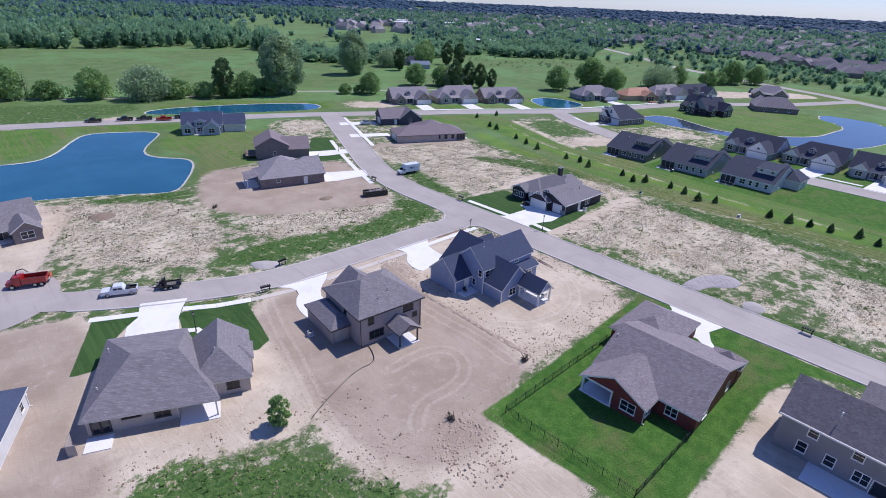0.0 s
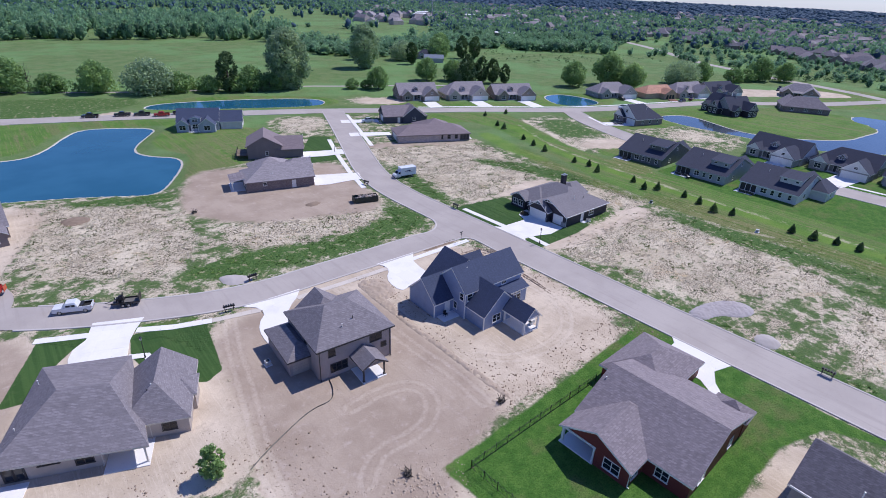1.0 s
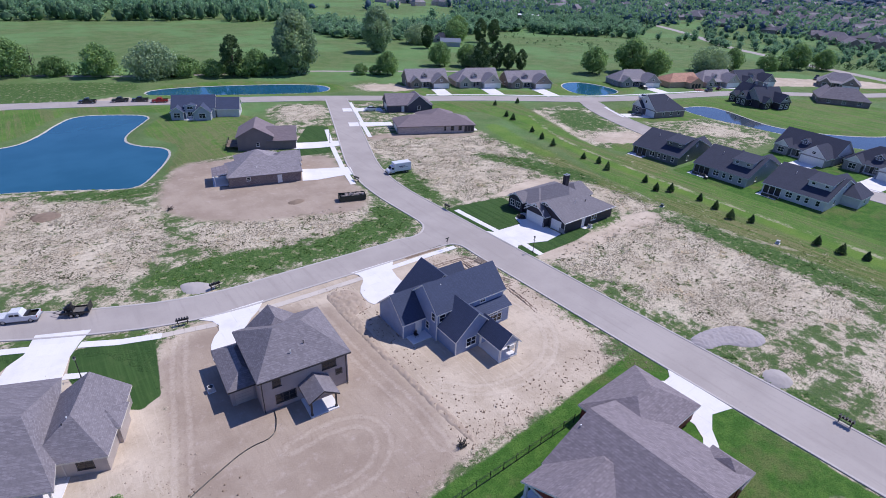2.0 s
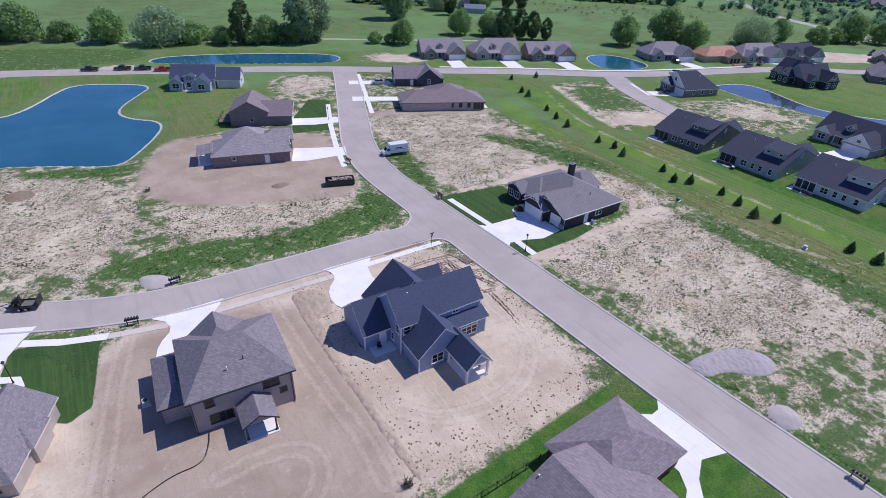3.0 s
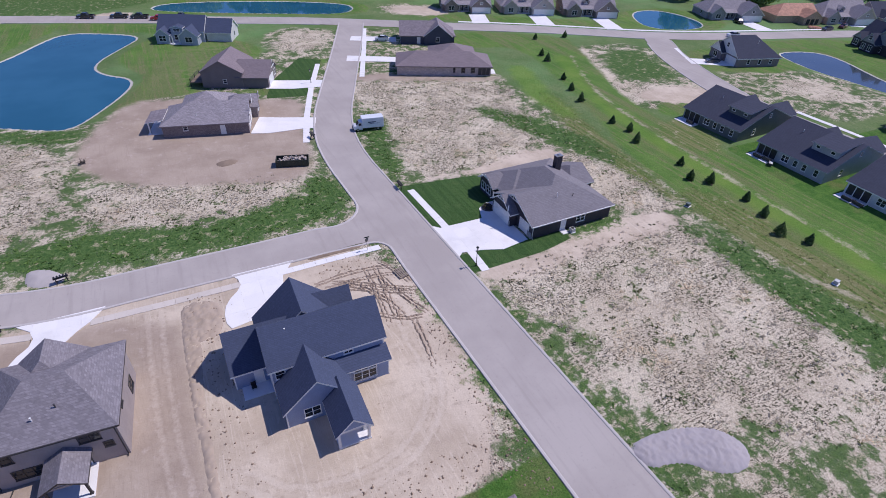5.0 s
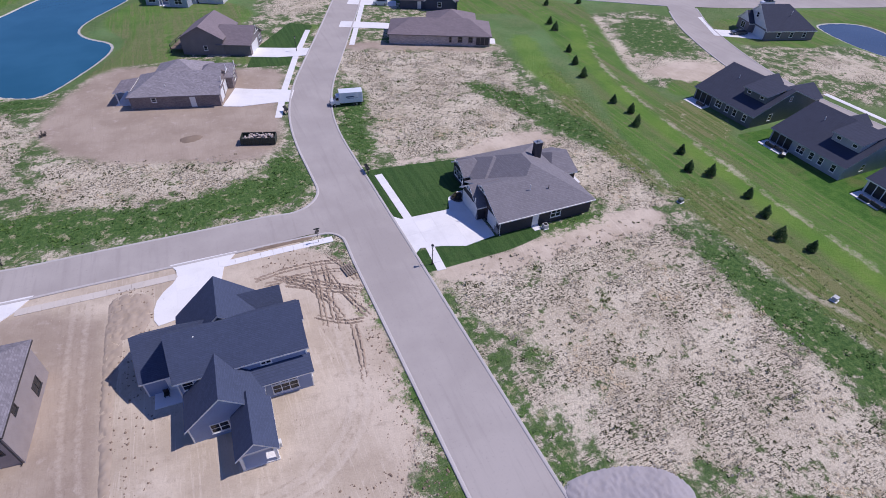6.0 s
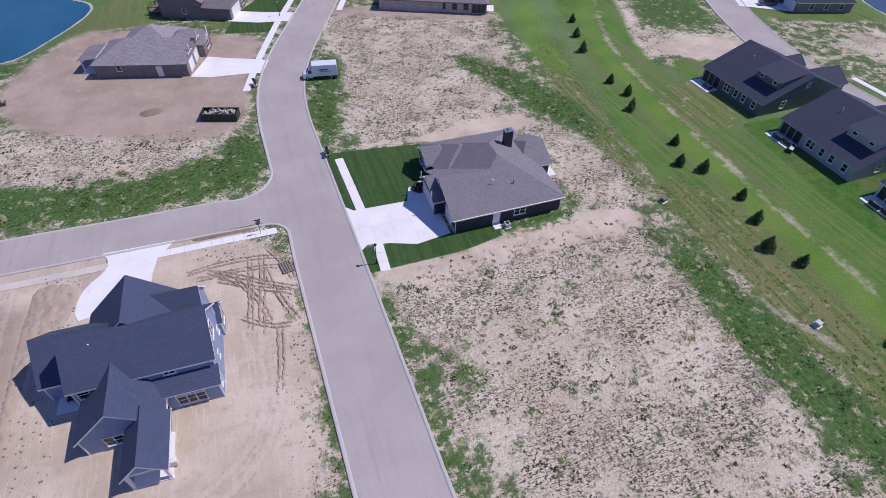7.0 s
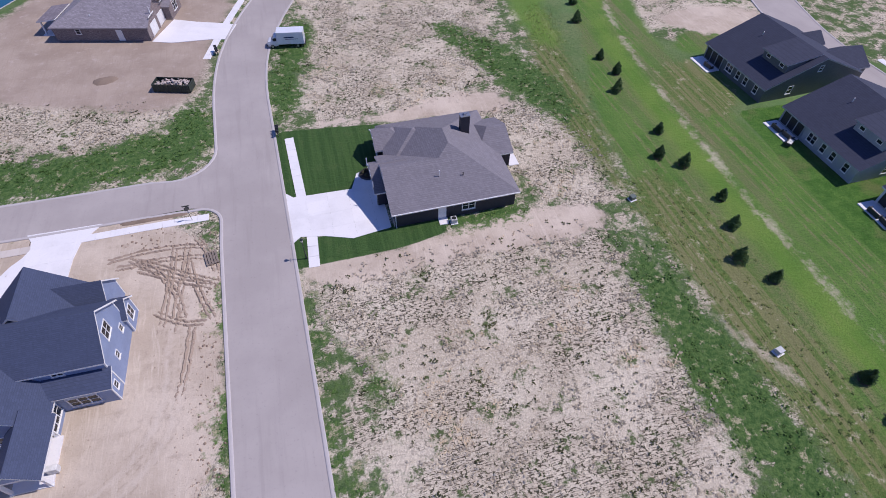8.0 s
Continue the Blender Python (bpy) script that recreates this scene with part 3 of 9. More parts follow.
def ground_material():
    m, nt, b = shader("ground", 0.95, 0.0, 0.15)
    v = place(nt)
    n_big = noise_of(nt, v, 0.018, 4)
    n_mid = noise_of(nt, v, 0.11, 5, 0.65)
    n_edge = noise_of(nt, v, 0.55, 5, 0.7)
    n_clod = noise_of(nt, v, 1.7, 4, 0.7)
    n_fine = noise_of(nt, v, 4.5, 4, 0.75)
    rows = noise_of(nt, place(nt, size=(0.35, 2.6, 1), turn=radians(4)), 1.0, 4, 0.7)
    tracks = noise_of(nt, place(nt, size=(2.2, 0.16, 1), turn=radians(6)), 0.5, 4, 0.7, 3.2)
    bands = noise_of(nt, place(nt, size=(0.17, 0.012, 1), turn=radians(-2)), 1.0, 4, 0.6)
    mown = noise_of(nt, place(nt, size=(1.6, 0.05, 1), turn=radians(2)), 0.8, 3)

    def zone(name, soft, rag):
        a = nt.nodes.new("ShaderNodeAttribute")
        a.attribute_name = name
        d = calc(nt, "ADD", a.outputs["Fac"], calc(nt, "MULTIPLY", calc(nt, "SUBTRACT", n_edge, 0.5), rag))
        d = calc(nt, "ADD", d, calc(nt, "MULTIPLY", calc(nt, "SUBTRACT", n_clod, 0.5), rag * 0.45))
        d = calc(nt, "ADD", d, calc(nt, "MULTIPLY", calc(nt, "SUBTRACT", n_mid, 0.5), rag * 1.1))
        return ranged(nt, d, -soft, soft)

    # rough grass of meadow and roadside: the base
    grass = mixed(nt, ranged(nt, n_mid, 0.35, 0.65), (0.115, 0.190, 0.062), (0.172, 0.222, 0.092))
    grass = mixed(nt, ranged(nt, n_clod, 0.42, 0.7, 0, 0.7), grass, (0.078, 0.140, 0.048))
    grass = mixed(nt, ranged(nt, n_big, 0.45, 0.62, 0, 0.6), grass, (0.150, 0.285, 0.105))
    # straw: pale dry soil with dashed rows of stubble, dark clumps, weeds coming through
    dash = noise_of(nt, place(nt, size=(1.15, 7.4, 1), turn=radians(3)), 1.0, 3, 0.65)
    spot = noise_of(nt, v, 2.7, 3, 0.6)
    thick = noise_of(nt, v, 0.13, 4, 0.65)
    tuft = noise_of(nt, v, 0.30, 5, 0.72)
    straw = mixed(nt, ranged(nt, n_mid, 0.35, 0.65), (0.520, 0.438, 0.325), (0.655, 0.570, 0.438))
    straw = mixed(nt, ranged(nt, n_fine, 0.48, 0.66, 0, 0.7), straw, (0.780, 0.705, 0.565))
    straw = mixed(nt, ranged(nt, n_clod, 0.54, 0.68, 0, 0.5), straw, (0.330, 0.258, 0.190))
    straw = mixed(nt, calc(nt, "MULTIPLY", ranged(nt, dash, 0.535, 0.59), ranged(nt, thick, 0.43, 0.55, 0.04, 0.95)), straw, (0.092, 0.074, 0.052))
    straw = mixed(nt, ranged(nt, rows, 0.53, 0.66, 0, 0.38), straw, (0.300, 0.235, 0.175))
    straw = mixed(nt, calc(nt, "MULTIPLY", ranged(nt, spot, 0.555, 0.595), ranged(nt, thick, 0.40, 0.54, 0.08, 0.95)), straw, (0.070, 0.064, 0.038))
    straw = mixed(nt, calc(nt, "MULTIPLY", ranged(nt, tuft, 0.545, 0.62), ranged(nt, n_clod, 0.40, 0.54, 0.1, 0.95)), straw, (0.086, 0.124, 0.044))
    # bare soil: pale, driven over
    soil = mixed(nt, ranged(nt, n_mid, 0.35, 0.68), (0.470, 0.382, 0.294), (0.620, 0.522, 0.415))
    soil = mixed(nt, ranged(nt, tracks, 0.5, 0.68, 0, 0.42), soil, (0.690, 0.600, 0.490))
    soil = mixed(nt, ranged(nt, n_edge, 0.52, 0.70, 0, 0.6), soil, (0.400, 0.318, 0.248))
    soil = mixed(nt, ranged(nt, n_fine, 0.58, 0.72, 0, 0.5), soil, (0.290, 0.222, 0.165))
    brown = mixed(nt, ranged(nt, n_mid, 0.35, 0.65), (0.338, 0.264, 0.208), (0.425, 0.342, 0.273))
    brown = mixed(nt, ranged(nt, n_edge, 0.54, 0.7, 0, 0.6), brown, (0.500, 0.410, 0.355))
    brown = mixed(nt, ranged(nt, tracks, 0.50, 0.66, 0, 0.3), brown, (0.310, 0.240, 0.190))
    brown = mixed(nt, ranged(nt, n_fine, 0.60, 0.74, 0, 0.5), brown, (0.220, 0.150, 0.110))
    # wheel marks of trucks: two pressed lines beside each lane's middle
    lane = nt.nodes.new("ShaderNodeAttribute")
    lane.attribute_name = "lane"
    off = calc(nt, "ADD", lane.outputs["Fac"], calc(nt, "MULTIPLY", calc(nt, "SUBTRACT", n_edge, 0.5), 1.1))
    wheel = calc(nt, "ABSOLUTE", calc(nt, "SUBTRACT", calc(nt, "ABSOLUTE", off), 0.85))
    press = calc(nt, "MULTIPLY", ranged(nt, wheel, 0.08, 0.55, 1, 0), ranged(nt, n_clod, 0.36, 0.60, 0.05, 0.45))
    side = calc(nt, "MULTIPLY", ranged(nt, calc(nt, "ABSOLUTE", calc(nt, "SUBTRACT", wheel, 0.5)), 0.05, 0.25, 0.4, 0), ranged(nt, n_clod, 0.45, 0.65))
    soil, brown = (mixed(nt, side, mixed(nt, press, base, pale), dark) for base, pale, dark in ((soil, (0.610, 0.525, 0.435), (0.300, 0.228, 0.172)), (brown, (0.540, 0.450, 0.375), (0.270, 0.205, 0.160))))
    weeds = mixed(nt, ranged(nt, n_clod, 0.38, 0.62), (0.046, 0.104, 0.026), (0.100, 0.168, 0.048))
    weeds = mixed(nt, calc(nt, "MULTIPLY", ranged(nt, n_edge, 0.545, 0.64), ranged(nt, n_fine, 0.40, 0.54, 0.1, 0.9)), weeds, (0.440, 0.385, 0.250))
    weeds = mixed(nt, calc(nt, "MULTIPLY", ranged(nt, n_mid, 0.40, 0.30), ranged(nt, n_clod, 0.40, 0.60)), weeds, (0.055, 0.115, 0.032))
    green = mixed(nt, ranged(nt, n_mid, 0.35, 0.65), (0.088, 0.190, 0.036), (0.145, 0.245, 0.056))
    green = mixed(nt, ranged(nt, mown, 0.45, 0.6, 0, 0.55), green, (0.130, 0.275, 0.040))
    green = mixed(nt, calc(nt, "MULTIPLY", ranged(nt, bands, 0.47, 0.60), ranged(nt, n_clod, 0.32, 0.58, 0.3, 0.85)), green, (0.185, 0.198, 0.086))
    green = mixed(nt, calc(nt, "MULTIPLY", ranged(nt, mown, 0.50, 0.60), ranged(nt, n_edge, 0.40, 0.58, 0.1, 0.8)), green, (0.225, 0.205, 0.105))
    green = mixed(nt, ranged(nt, n_fine, 0.46, 0.64, 0, 0.7), green, (0.045, 0.090, 0.024))
    green = mixed(nt, calc(nt, "MULTIPLY", ranged(nt, n_big, 0.5, 0.62), ranged(nt, n_edge, 0.45, 0.6, 0, 0.6)), green, (0.205, 0.220, 0.100))
    yard = mixed(nt, ranged(nt, n_edge, 0.38, 0.64), (0.056, 0.146, 0.024), (0.100, 0.205, 0.038))
    yard = mixed(nt, ranged(nt, n_mid, 0.50, 0.66, 0, 0.7), yard, (0.165, 0.172, 0.070))
    yard = mixed(nt, ranged(nt, n_fine, 0.46, 0.64, 0, 0.7), yard, (0.034, 0.080, 0.016))
    lawn = mixed(nt, ranged(nt, mown, 0.42, 0.6), (0.042, 0.092, 0.026), (0.060, 0.118, 0.034))
    lawn = mixed(nt, ranged(nt, n_edge, 0.5, 0.72, 0, 0.6), lawn, (0.085, 0.130, 0.045))
    lawn = mixed(nt, ranged(nt, n_fine, 0.55, 0.72, 0, 0.5), lawn, (0.032, 0.080, 0.016))

    rough = mixed(nt, ranged(nt, tuft, 0.43, 0.53, 0, 0.92), straw, weeds)
    rough = mixed(nt, calc(nt, "MULTIPLY", ranged(nt, n_clod, 0.52, 0.64), ranged(nt, n_edge, 0.42, 0.58, 0.15, 0.85)), rough, (0.052, 0.078, 0.030))
    # coarse grass between the weeds and the young trees: olive and dry, in long streaks
    coarse = mixed(nt, ranged(nt, n_clod, 0.38, 0.62), (0.088, 0.150, 0.036), (0.150, 0.192, 0.058))
    coarse = mixed(nt, ranged(nt, mown, 0.46, 0.56, 0, 0.75), coarse, (0.225, 0.210, 0.100))
    coarse = mixed(nt, calc(nt, "MULTIPLY", ranged(nt, n_edge, 0.56, 0.66), ranged(nt, n_fine, 0.42, 0.56, 0.1, 0.9)), coarse, (0.480, 0.420, 0.290))
    coarse = mixed(nt, ranged(nt, n_fine, 0.54, 0.68, 0, 0.35), coarse, (0.062, 0.100, 0.026))
    fresh = mixed(nt, ranged(nt, n_mid, 0.35, 0.65), (0.118, 0.232, 0.036), (0.170, 0.272, 0.050))
    fresh = mixed(nt, ranged(nt, n_fine, 0.46, 0.64, 0, 0.5), fresh, (0.095, 0.178, 0.026))
    c = mixed(nt, zone("rough", 1.2, 4.0), grass, rough)
    c = mixed(nt, zone("straw", 1.2, 12.0), c, straw)
    c = mixed(nt, zone("green", 1.0, 3.0), c, green)
    c = mixed(nt, zone("coarse", 1.4, 5.0), c, coarse)
    c = mixed(nt, calc(nt, "MULTIPLY", zone("mown", 1.6, 3.4), 0.75), c, fresh)
    is_soil, is_brown = zone("soil", 0.7, 4.2), zone("brown", 1.6, 3.0)
    c = mixed(nt, is_soil, c, soil)
    c = mixed(nt, is_brown, c, brown)
    c = mixed(nt, zone("weeds", 0.9, 10.0), c, weeds)
    c = mixed(nt, zone("yard", 0.25, 0.9), c, yard)
    c = mixed(nt, zone("lawn", 0.10, 0.35), c, lawn)
    c = mixed(nt, calc(nt, "MULTIPLY", zone("trail", 0.6, 3.4), 0.6), c, soil)
    shore = nt.nodes.new("ShaderNodeAttribute")
    shore.attribute_name = "shore"
    edge = calc(nt, "ADD", shore.outputs["Fac"], calc(nt, "MULTIPLY", calc(nt, "SUBTRACT", n_clod, 0.5), 0.8))
    c = mixed(nt, ranged(nt, edge, -0.85, -0.6), c, (0.540, 0.515, 0.465))
    nt.links.new(c, b.inputs["Base Color"])
    h = calc(nt, "ADD", n_fine, calc(nt, "MULTIPLY", n_clod, 1.6))
    bare = calc(nt, "MAXIMUM", is_soil, is_brown)
    h = calc(nt, "MULTIPLY", h, ranged(nt, bare, 0, 1, 1.0, 0.28))
    bumped(nt, b, h, 0.9, 0.13)
    return m


me.materials.append(ground_material())

# ponds
WATER, t_w, b_w = shader("pond_water", 0.04, 0.0, 0.5)
b_w.inputs["IOR"].default_value = 1.33
wv = place(t_w)
wc = mixed(t_w, ranged(t_w, noise_of(t_w, wv, 0.05, 3), 0.35, 0.65), (0.016, 0.098, 0.165), (0.024, 0.118, 0.195))
t_w.links.new(wc, b_w.inputs["Base Color"])
bumped(t_w, b_w, noise_of(t_w, wv, 1.3, 3, 0.6), 0.12, 0.04)
MURKY, t_m, b_m = shader("murky_water", 0.05, 0.0, 0.5)
b_m.inputs["IOR"].default_value = 1.33
mv = place(t_m)
t_m.links.new(mixed(t_m, ranged(t_m, noise_of(t_m, mv, 0.04, 3), 0.35, 0.65), (0.045, 0.062, 0.085), (0.065, 0.085, 0.115)), b_m.inputs["Base Color"])
bumped(t_m, b_m, noise_of(t_m, mv, 1.1, 3, 0.6), 0.15, 0.05)
for outline, words in ((POND_W, "blue retention pond with a pale gravel shore"), (POND_N, "long blue pond beside the far street"), (POND_E, "small turquoise pond behind houses"), (POND_F, "curving grey-blue lake behind the houses")):
    bm = bmesh.new()
    px, py = [p[0] for p in outline], [p[1] for p in outline]
    prism(bm, [(min(px) - 1.5, min(py) - 1.5), (max(px) + 1.5, min(py) - 1.5), (max(px) + 1.5, max(py) + 1.5), (min(px) - 1.5, max(py) + 1.5)], WATER_Z - 0.3, WATER_Z)
    tagged(part("water", bm, MURKY if outline is POND_F else WATER, label=words, kind="structure"), category="pond")


# streets with kerbs
def road_material():
    m, nt, b = shader("street_concrete", 0.9, 0.0, 0.25)
    v = place(nt)
    big = noise_of(nt, v, 0.09, 5, 0.6)
    fine = noise_of(nt, v, 3.0, 4, 0.7)
    streak = noise_of(nt, place(nt, size=(1.4, 0.09, 1)), 0.7, 4)
    c = mixed(nt, ranged(nt, big, 0.35, 0.68), (0.382, 0.340, 0.318), (0.442, 0.396, 0.370))
    c = mixed(nt, ranged(nt, streak, 0.5, 0.7, 0, 0.45), c, (0.336, 0.298, 0.277))
    c = mixed(nt, ranged(nt, fine, 0.55, 0.8, 0, 0.4), c, (0.230, 0.205, 0.195))
    nt.links.new(c, b.inputs["Base Color"])
    bumped(nt, b, fine, 0.25, 0.01)
    return m


ROAD = road_material()


def strip(name, line, half, z, words):
    bm = bmesh.new()
    left, right = shifted(line, half), shifted(line, -half)
    rows = [(bm.verts.new((*a, z)), bm.verts.new((*c, z)), bm.verts.new((*b, z))) for a, c, b in zip(left, line, right)]
    for r, s in zip(rows, rows[1:]):
        bm.faces.new((r[0], r[1], s[1], s[0]))
        bm.faces.new((r[1], r[2], s[2], s[1]))
    return tagged(part(name, bm, ROAD, label=words, kind="structure"), category="road")


def kerb(line, words="rolled concrete kerb along the street"):
    """A swept kerb; the street lies to the right of the line."""
    bm = bmesh.new()
    prof = [(-0.02, 0.02), (0.05, 0.10), (0.16, 0.125), (0.36, 0.12), (0.42, 0.08), (0.46, -0.15)]
    rings = []
    cols = [shifted(line, d) for d, _ in prof]
    for i in range(len(line)):
        rings.append([bm.verts.new((*cols[k][i], prof[k][1])) for k in range(len(prof))])
    for r, s in zip(rings, rings[1:]):
        for k in range(len(prof) - 1):
            bm.faces.new((r[k], r[k + 1], s[k + 1], s[k]))
    return tagged(part("kerb", bm, KERB, label=words, kind="structure"), category="kerb")


strip("road_a", STREET_A, HALF_A, 0.040, "pale concrete residential street, dusty")
strip("road_b", STREET_B, HALF_B, 0.036, "pale concrete side street, curving")
strip("road_c", STREET_C, HALF_C, 0.044, "far residential street of pale concrete")
strip("road_d", STREET_D, HALF_D, 0.040, "pale concrete street curving past houses")
strip("road_e", STREET_E, 4.5, 0.050, "pale two-lane road before the far suburb")
strip("road_f", rounded([(-59.4, 347.72), (18.12, 316.17), (58.23, 294.67), (88.98, 283.61), (141.59, 272.85), (163.76, 260.94), (195.64, 247.57), (227.13, 232.67)], False), 1.6, 0.045, "narrow pale track behind the hedgerow")
bm = bmesh.new()
bmesh.ops.create_circle(bm, cap_ends=True, segments=48, radius=BULB[2], matrix=Matrix.Translation((BULB[0], BULB[1], 0.031)))
tagged(part("road_turning_circle", bm, ROAD, label="concrete turning circle at the street's end", kind="structure"), category="road")


def arc(cx, cy, r, a0, a1, n=8):
    return [(cx + r * math.cos(radians(a0 + (a1 - a0) * i / n)), cy + r * math.sin(radians(a0 + (a1 - a0) * i / n))) for i in range(n + 1)]


def cut(line, test):
    return [p for p in line if test(p)]


left_a, right_a = shifted(STREET_A, HALF_A), shifted(STREET_A, -HALF_A)
up_b, low_b = shifted(STREET_B, -HALF_B), shifted(STREET_B, HALF_B)
north_c, south_c = shifted(STREET_C, HALF_C), shifted(STREET_C, -HALF_C)
left_d, right_d = shifted(STREET_D, HALF_D), shifted(STREET_D, -HALF_D)
corner_s = arc(85.62, 77.04, 3.2, 0, 90)
corner_n = arc(81.89, 92.8, 6.2, -90, 0)
kerb(cut(left_a, lambda p: p[1] < 74) + corner_s + cut(low_b, lambda p: 6 < p[0] < 84))
kerb(cut(up_b, lambda p: 8.5 < p[0] < 80.5)[::-1] + corner_n + cut(left_a, lambda p: 95 < p[1] < 211))
kerb(cut(right_a, lambda p: p[1] < 209)[::-1])
kerb(cut(north_c, lambda p: p[0] < 400))
kerb(cut(south_c, lambda p: p[0] < 121)[::-1])
kerb(cut(south_c, lambda p: 138 < p[0] < 224)[::-1])
kerb(cut(left_d, lambda p: p[1] < 152))
kerb(cut(right_d, lambda p: p[1] < 152)[::-1])
for pts, z in (([(89.17, 75.38), *corner_s, (84.03, 80.72), (89.92, 80.59)], 0.028), ([(81.04, 86.21), *corner_n, (89.84, 93.86), (89.9, 84.03)], 0.028)):
    bm = bmesh.new()
    bm.faces.new([bm.verts.new((x, y, z)) for x, y in pts])
    tagged(part("road_corner", bm, ROAD, label="rounded street corner of pale concrete", kind="structure"), category="road")



# drives and walks: poured panels with joints
def clipped(poly, x0, x1, y0, y1):
    for axis, lim, keep in ((0, x0, 1), (0, x1, -1), (1, y0, 1), (1, y1, -1)):
        out = []
        for i in range(len(poly)):
            p, q = poly[i], poly[(i + 1) % len(poly)]
            dp, dq = (p[axis] - lim) * keep, (q[axis] - lim) * keep
            if dp >= 0:
                out.append(p)
            if (dp >= 0) != (dq >= 0):
                t = dp / (dp - dq)
                out.append((p[0] + t * (q[0] - p[0]), p[1] + t * (q[1] - p[1])))
        poly = out
        if len(poly) < 3:
            return []
    return poly


def paving(name, outline, step, words, turn=0.0, top=0.07, step2=None, category="driveway"):
    step2 = step2 or step
    ca, sa = math.cos(radians(turn)), math.sin(radians(turn))
    loc = [(x * ca + y * sa, -x * sa + y * ca) for x, y in outline]
    base = tagged(new(name), words, category, kind="structure")
    u0, v0 = min(p[0] for p in loc), min(p[1] for p in loc)
    u1, v1 = max(p[0] for p in loc), max(p[1] for p in loc)
    nu, nv = max(1, round((u1 - u0) / step)), max(1, round((v1 - v0) / step2))
    du, dv = (u1 - u0) / nu, (v1 - v0) / nv
    for i in range(nu):
        for j in range(nv):
            c = clipped(loc, u0 + i * du + 0.004, u0 + (i + 1) * du - 0.004, v0 + j * dv + 0.004, v0 + (j + 1) * dv - 0.004)
            clean = []
            for p in c:
                if not clean or math.hypot(p[0] - clean[-1][0], p[1] - clean[-1][1]) > 0.02:
                    clean.append(p)
            if len(clean) > 2 and math.hypot(clean[0][0] - clean[-1][0], clean[0][1] - clean[-1][1]) < 0.02:
                clean.pop()
            if len(clean) < 3:
                continue
            bm = bmesh.new()
            prism(bm, [(u * ca - v * sa, u * sa + v * ca) for u, v in clean], -0.12, top)
            part("slab", bm, CONCRETE, base)
    return base


def walkway(line, half, step=1.6, words="pale concrete sidewalk of poured panels", material=None):
    """Sidewalk panels along a line."""
    base = tagged(new("sidewalk"), words, "sidewalk", kind="structure")
    a, b = shifted(line, half), shifted(line, -half)
    for i in range(len(line) - 1):
        n = max(1, round(math.dist(line[i], line[i + 1]) / step))
        for k in range(n):
            s, t = (k + 0.008) / n, (k + 0.992) / n
            q = [(1 - s) * a[i][0] + s * a[i + 1][0], (1 - s) * a[i][1] + s * a[i + 1][1]], [(1 - t) * a[i][0] + t * a[i + 1][0], (1 - t) * a[i][1] + t * a[i + 1][1]]
            r = [(1 - t) * b[i][0] + t * b[i + 1][0], (1 - t) * b[i][1] + t * b[i + 1][1]], [(1 - s) * b[i][0] + s * b[i + 1][0], (1 - s) * b[i][1] + s * b[i + 1][1]]
            bm = bmesh.new()
            prism(bm, [tuple(q[0]), tuple(q[1]), tuple(r[0]), tuple(r[1])], -0.12, 0.06)
            part("slab", bm, material or CONCRETE, base)
    return base


# ranch
paving("driveway_ranch", [(16.27, 90.6), (23.16, 87.65), (21.26, 84.9), (19.84, 82.23), (17.74, 75.25), (11.24, 78.2), (11.76, 82.29), (12.67, 84.48), (14.69, 86.23)], 3.0, "pale concrete driveway at the beige house", -21.6)
walkway([(8.46, 90.28), (15.35, 87.22)], 0.7)
walkway([(21.26, 84.5), (26.07, 81.99), (31.52, 80.17)], 0.7)
walkway([(18.65, 77.94), (20.93, 76.8), (21.23, 74.89)], 0.6, words="pale concrete front path")
# taupe house
paving("driveway_taupe", [(37.15, 81.24), (47.56, 80.99), (45.7, 78.5), (44.2, 77.2), (42.8, 75.6), (41.8, 73.6), (41.16, 67.87), (36.3, 68.0), (36.2, 70.2), (36.4, 72.0), (36.9, 73.8), (37.8, 75.4), (38.9, 76.6), (39.3, 78.0), (38.8, 79.6)], 2.8, "pale concrete driveway at the taupe house")
walkway([(31.52, 80.17), (39.15, 78.5)], 0.62, words="sidewalk dusted with dry soil", material=DUSTY)
walkway([(45.76, 78.34), (56.24, 78.07), (65.4, 78.06)], 0.62, words="sidewalk dusted with dry soil", material=DUSTY)
# blue house
paving("driveway_blue", [(64.19, 80.77), (73.35, 80.56), (71.18, 77.74), (70.6, 74.97), (70.42, 70.61), (62.5, 69.4), (62.0, 70.6), (62.0, 72.4), (62.4, 74.1), (63.3, 75.6), (64.4, 76.7), (65.1, 78.0), (64.9, 79.4)], 2.8, "pale concrete driveway at the blue house")
walkway([(71.07, 78.33), (78.12, 78.38), (86.99, 78.29)], 0.62)
# charcoal garage house
paving("driveway_charcoal", [(97.08, 80.53), (98.36, 79.12), (106.54, 78.84), (107.68, 81.85), (109.8, 82.97), (111.74, 82.93), (111.75, 81.17), (110.41, 80.03), (110.51, 70.15), (105.27, 69.46), (101.75, 70.8), (98.61, 71.45), (97.25, 70.3)], 2.9, "bright concrete driveway before the garage")
walkway([(98.83, 92.73), (99.43, 79)], 0.68)
walkway([(100.08, 71.23), (99.83, 65.92)], 0.68)
# red house
paving("driveway_red", [(89.93, 21.16), (89.8, 30.9), (88.44, 29.72), (87.06, 29.63), (85.19, 30.94), (82.82, 31.76), (82.86, 22.63), (81.59, 20.74), (79.74, 19.68), (79.75, 18.29), (81.98, 18.84), (83.94, 20.82), (86.49, 22.18)], 2.9, "pale concrete driveway at the red house")
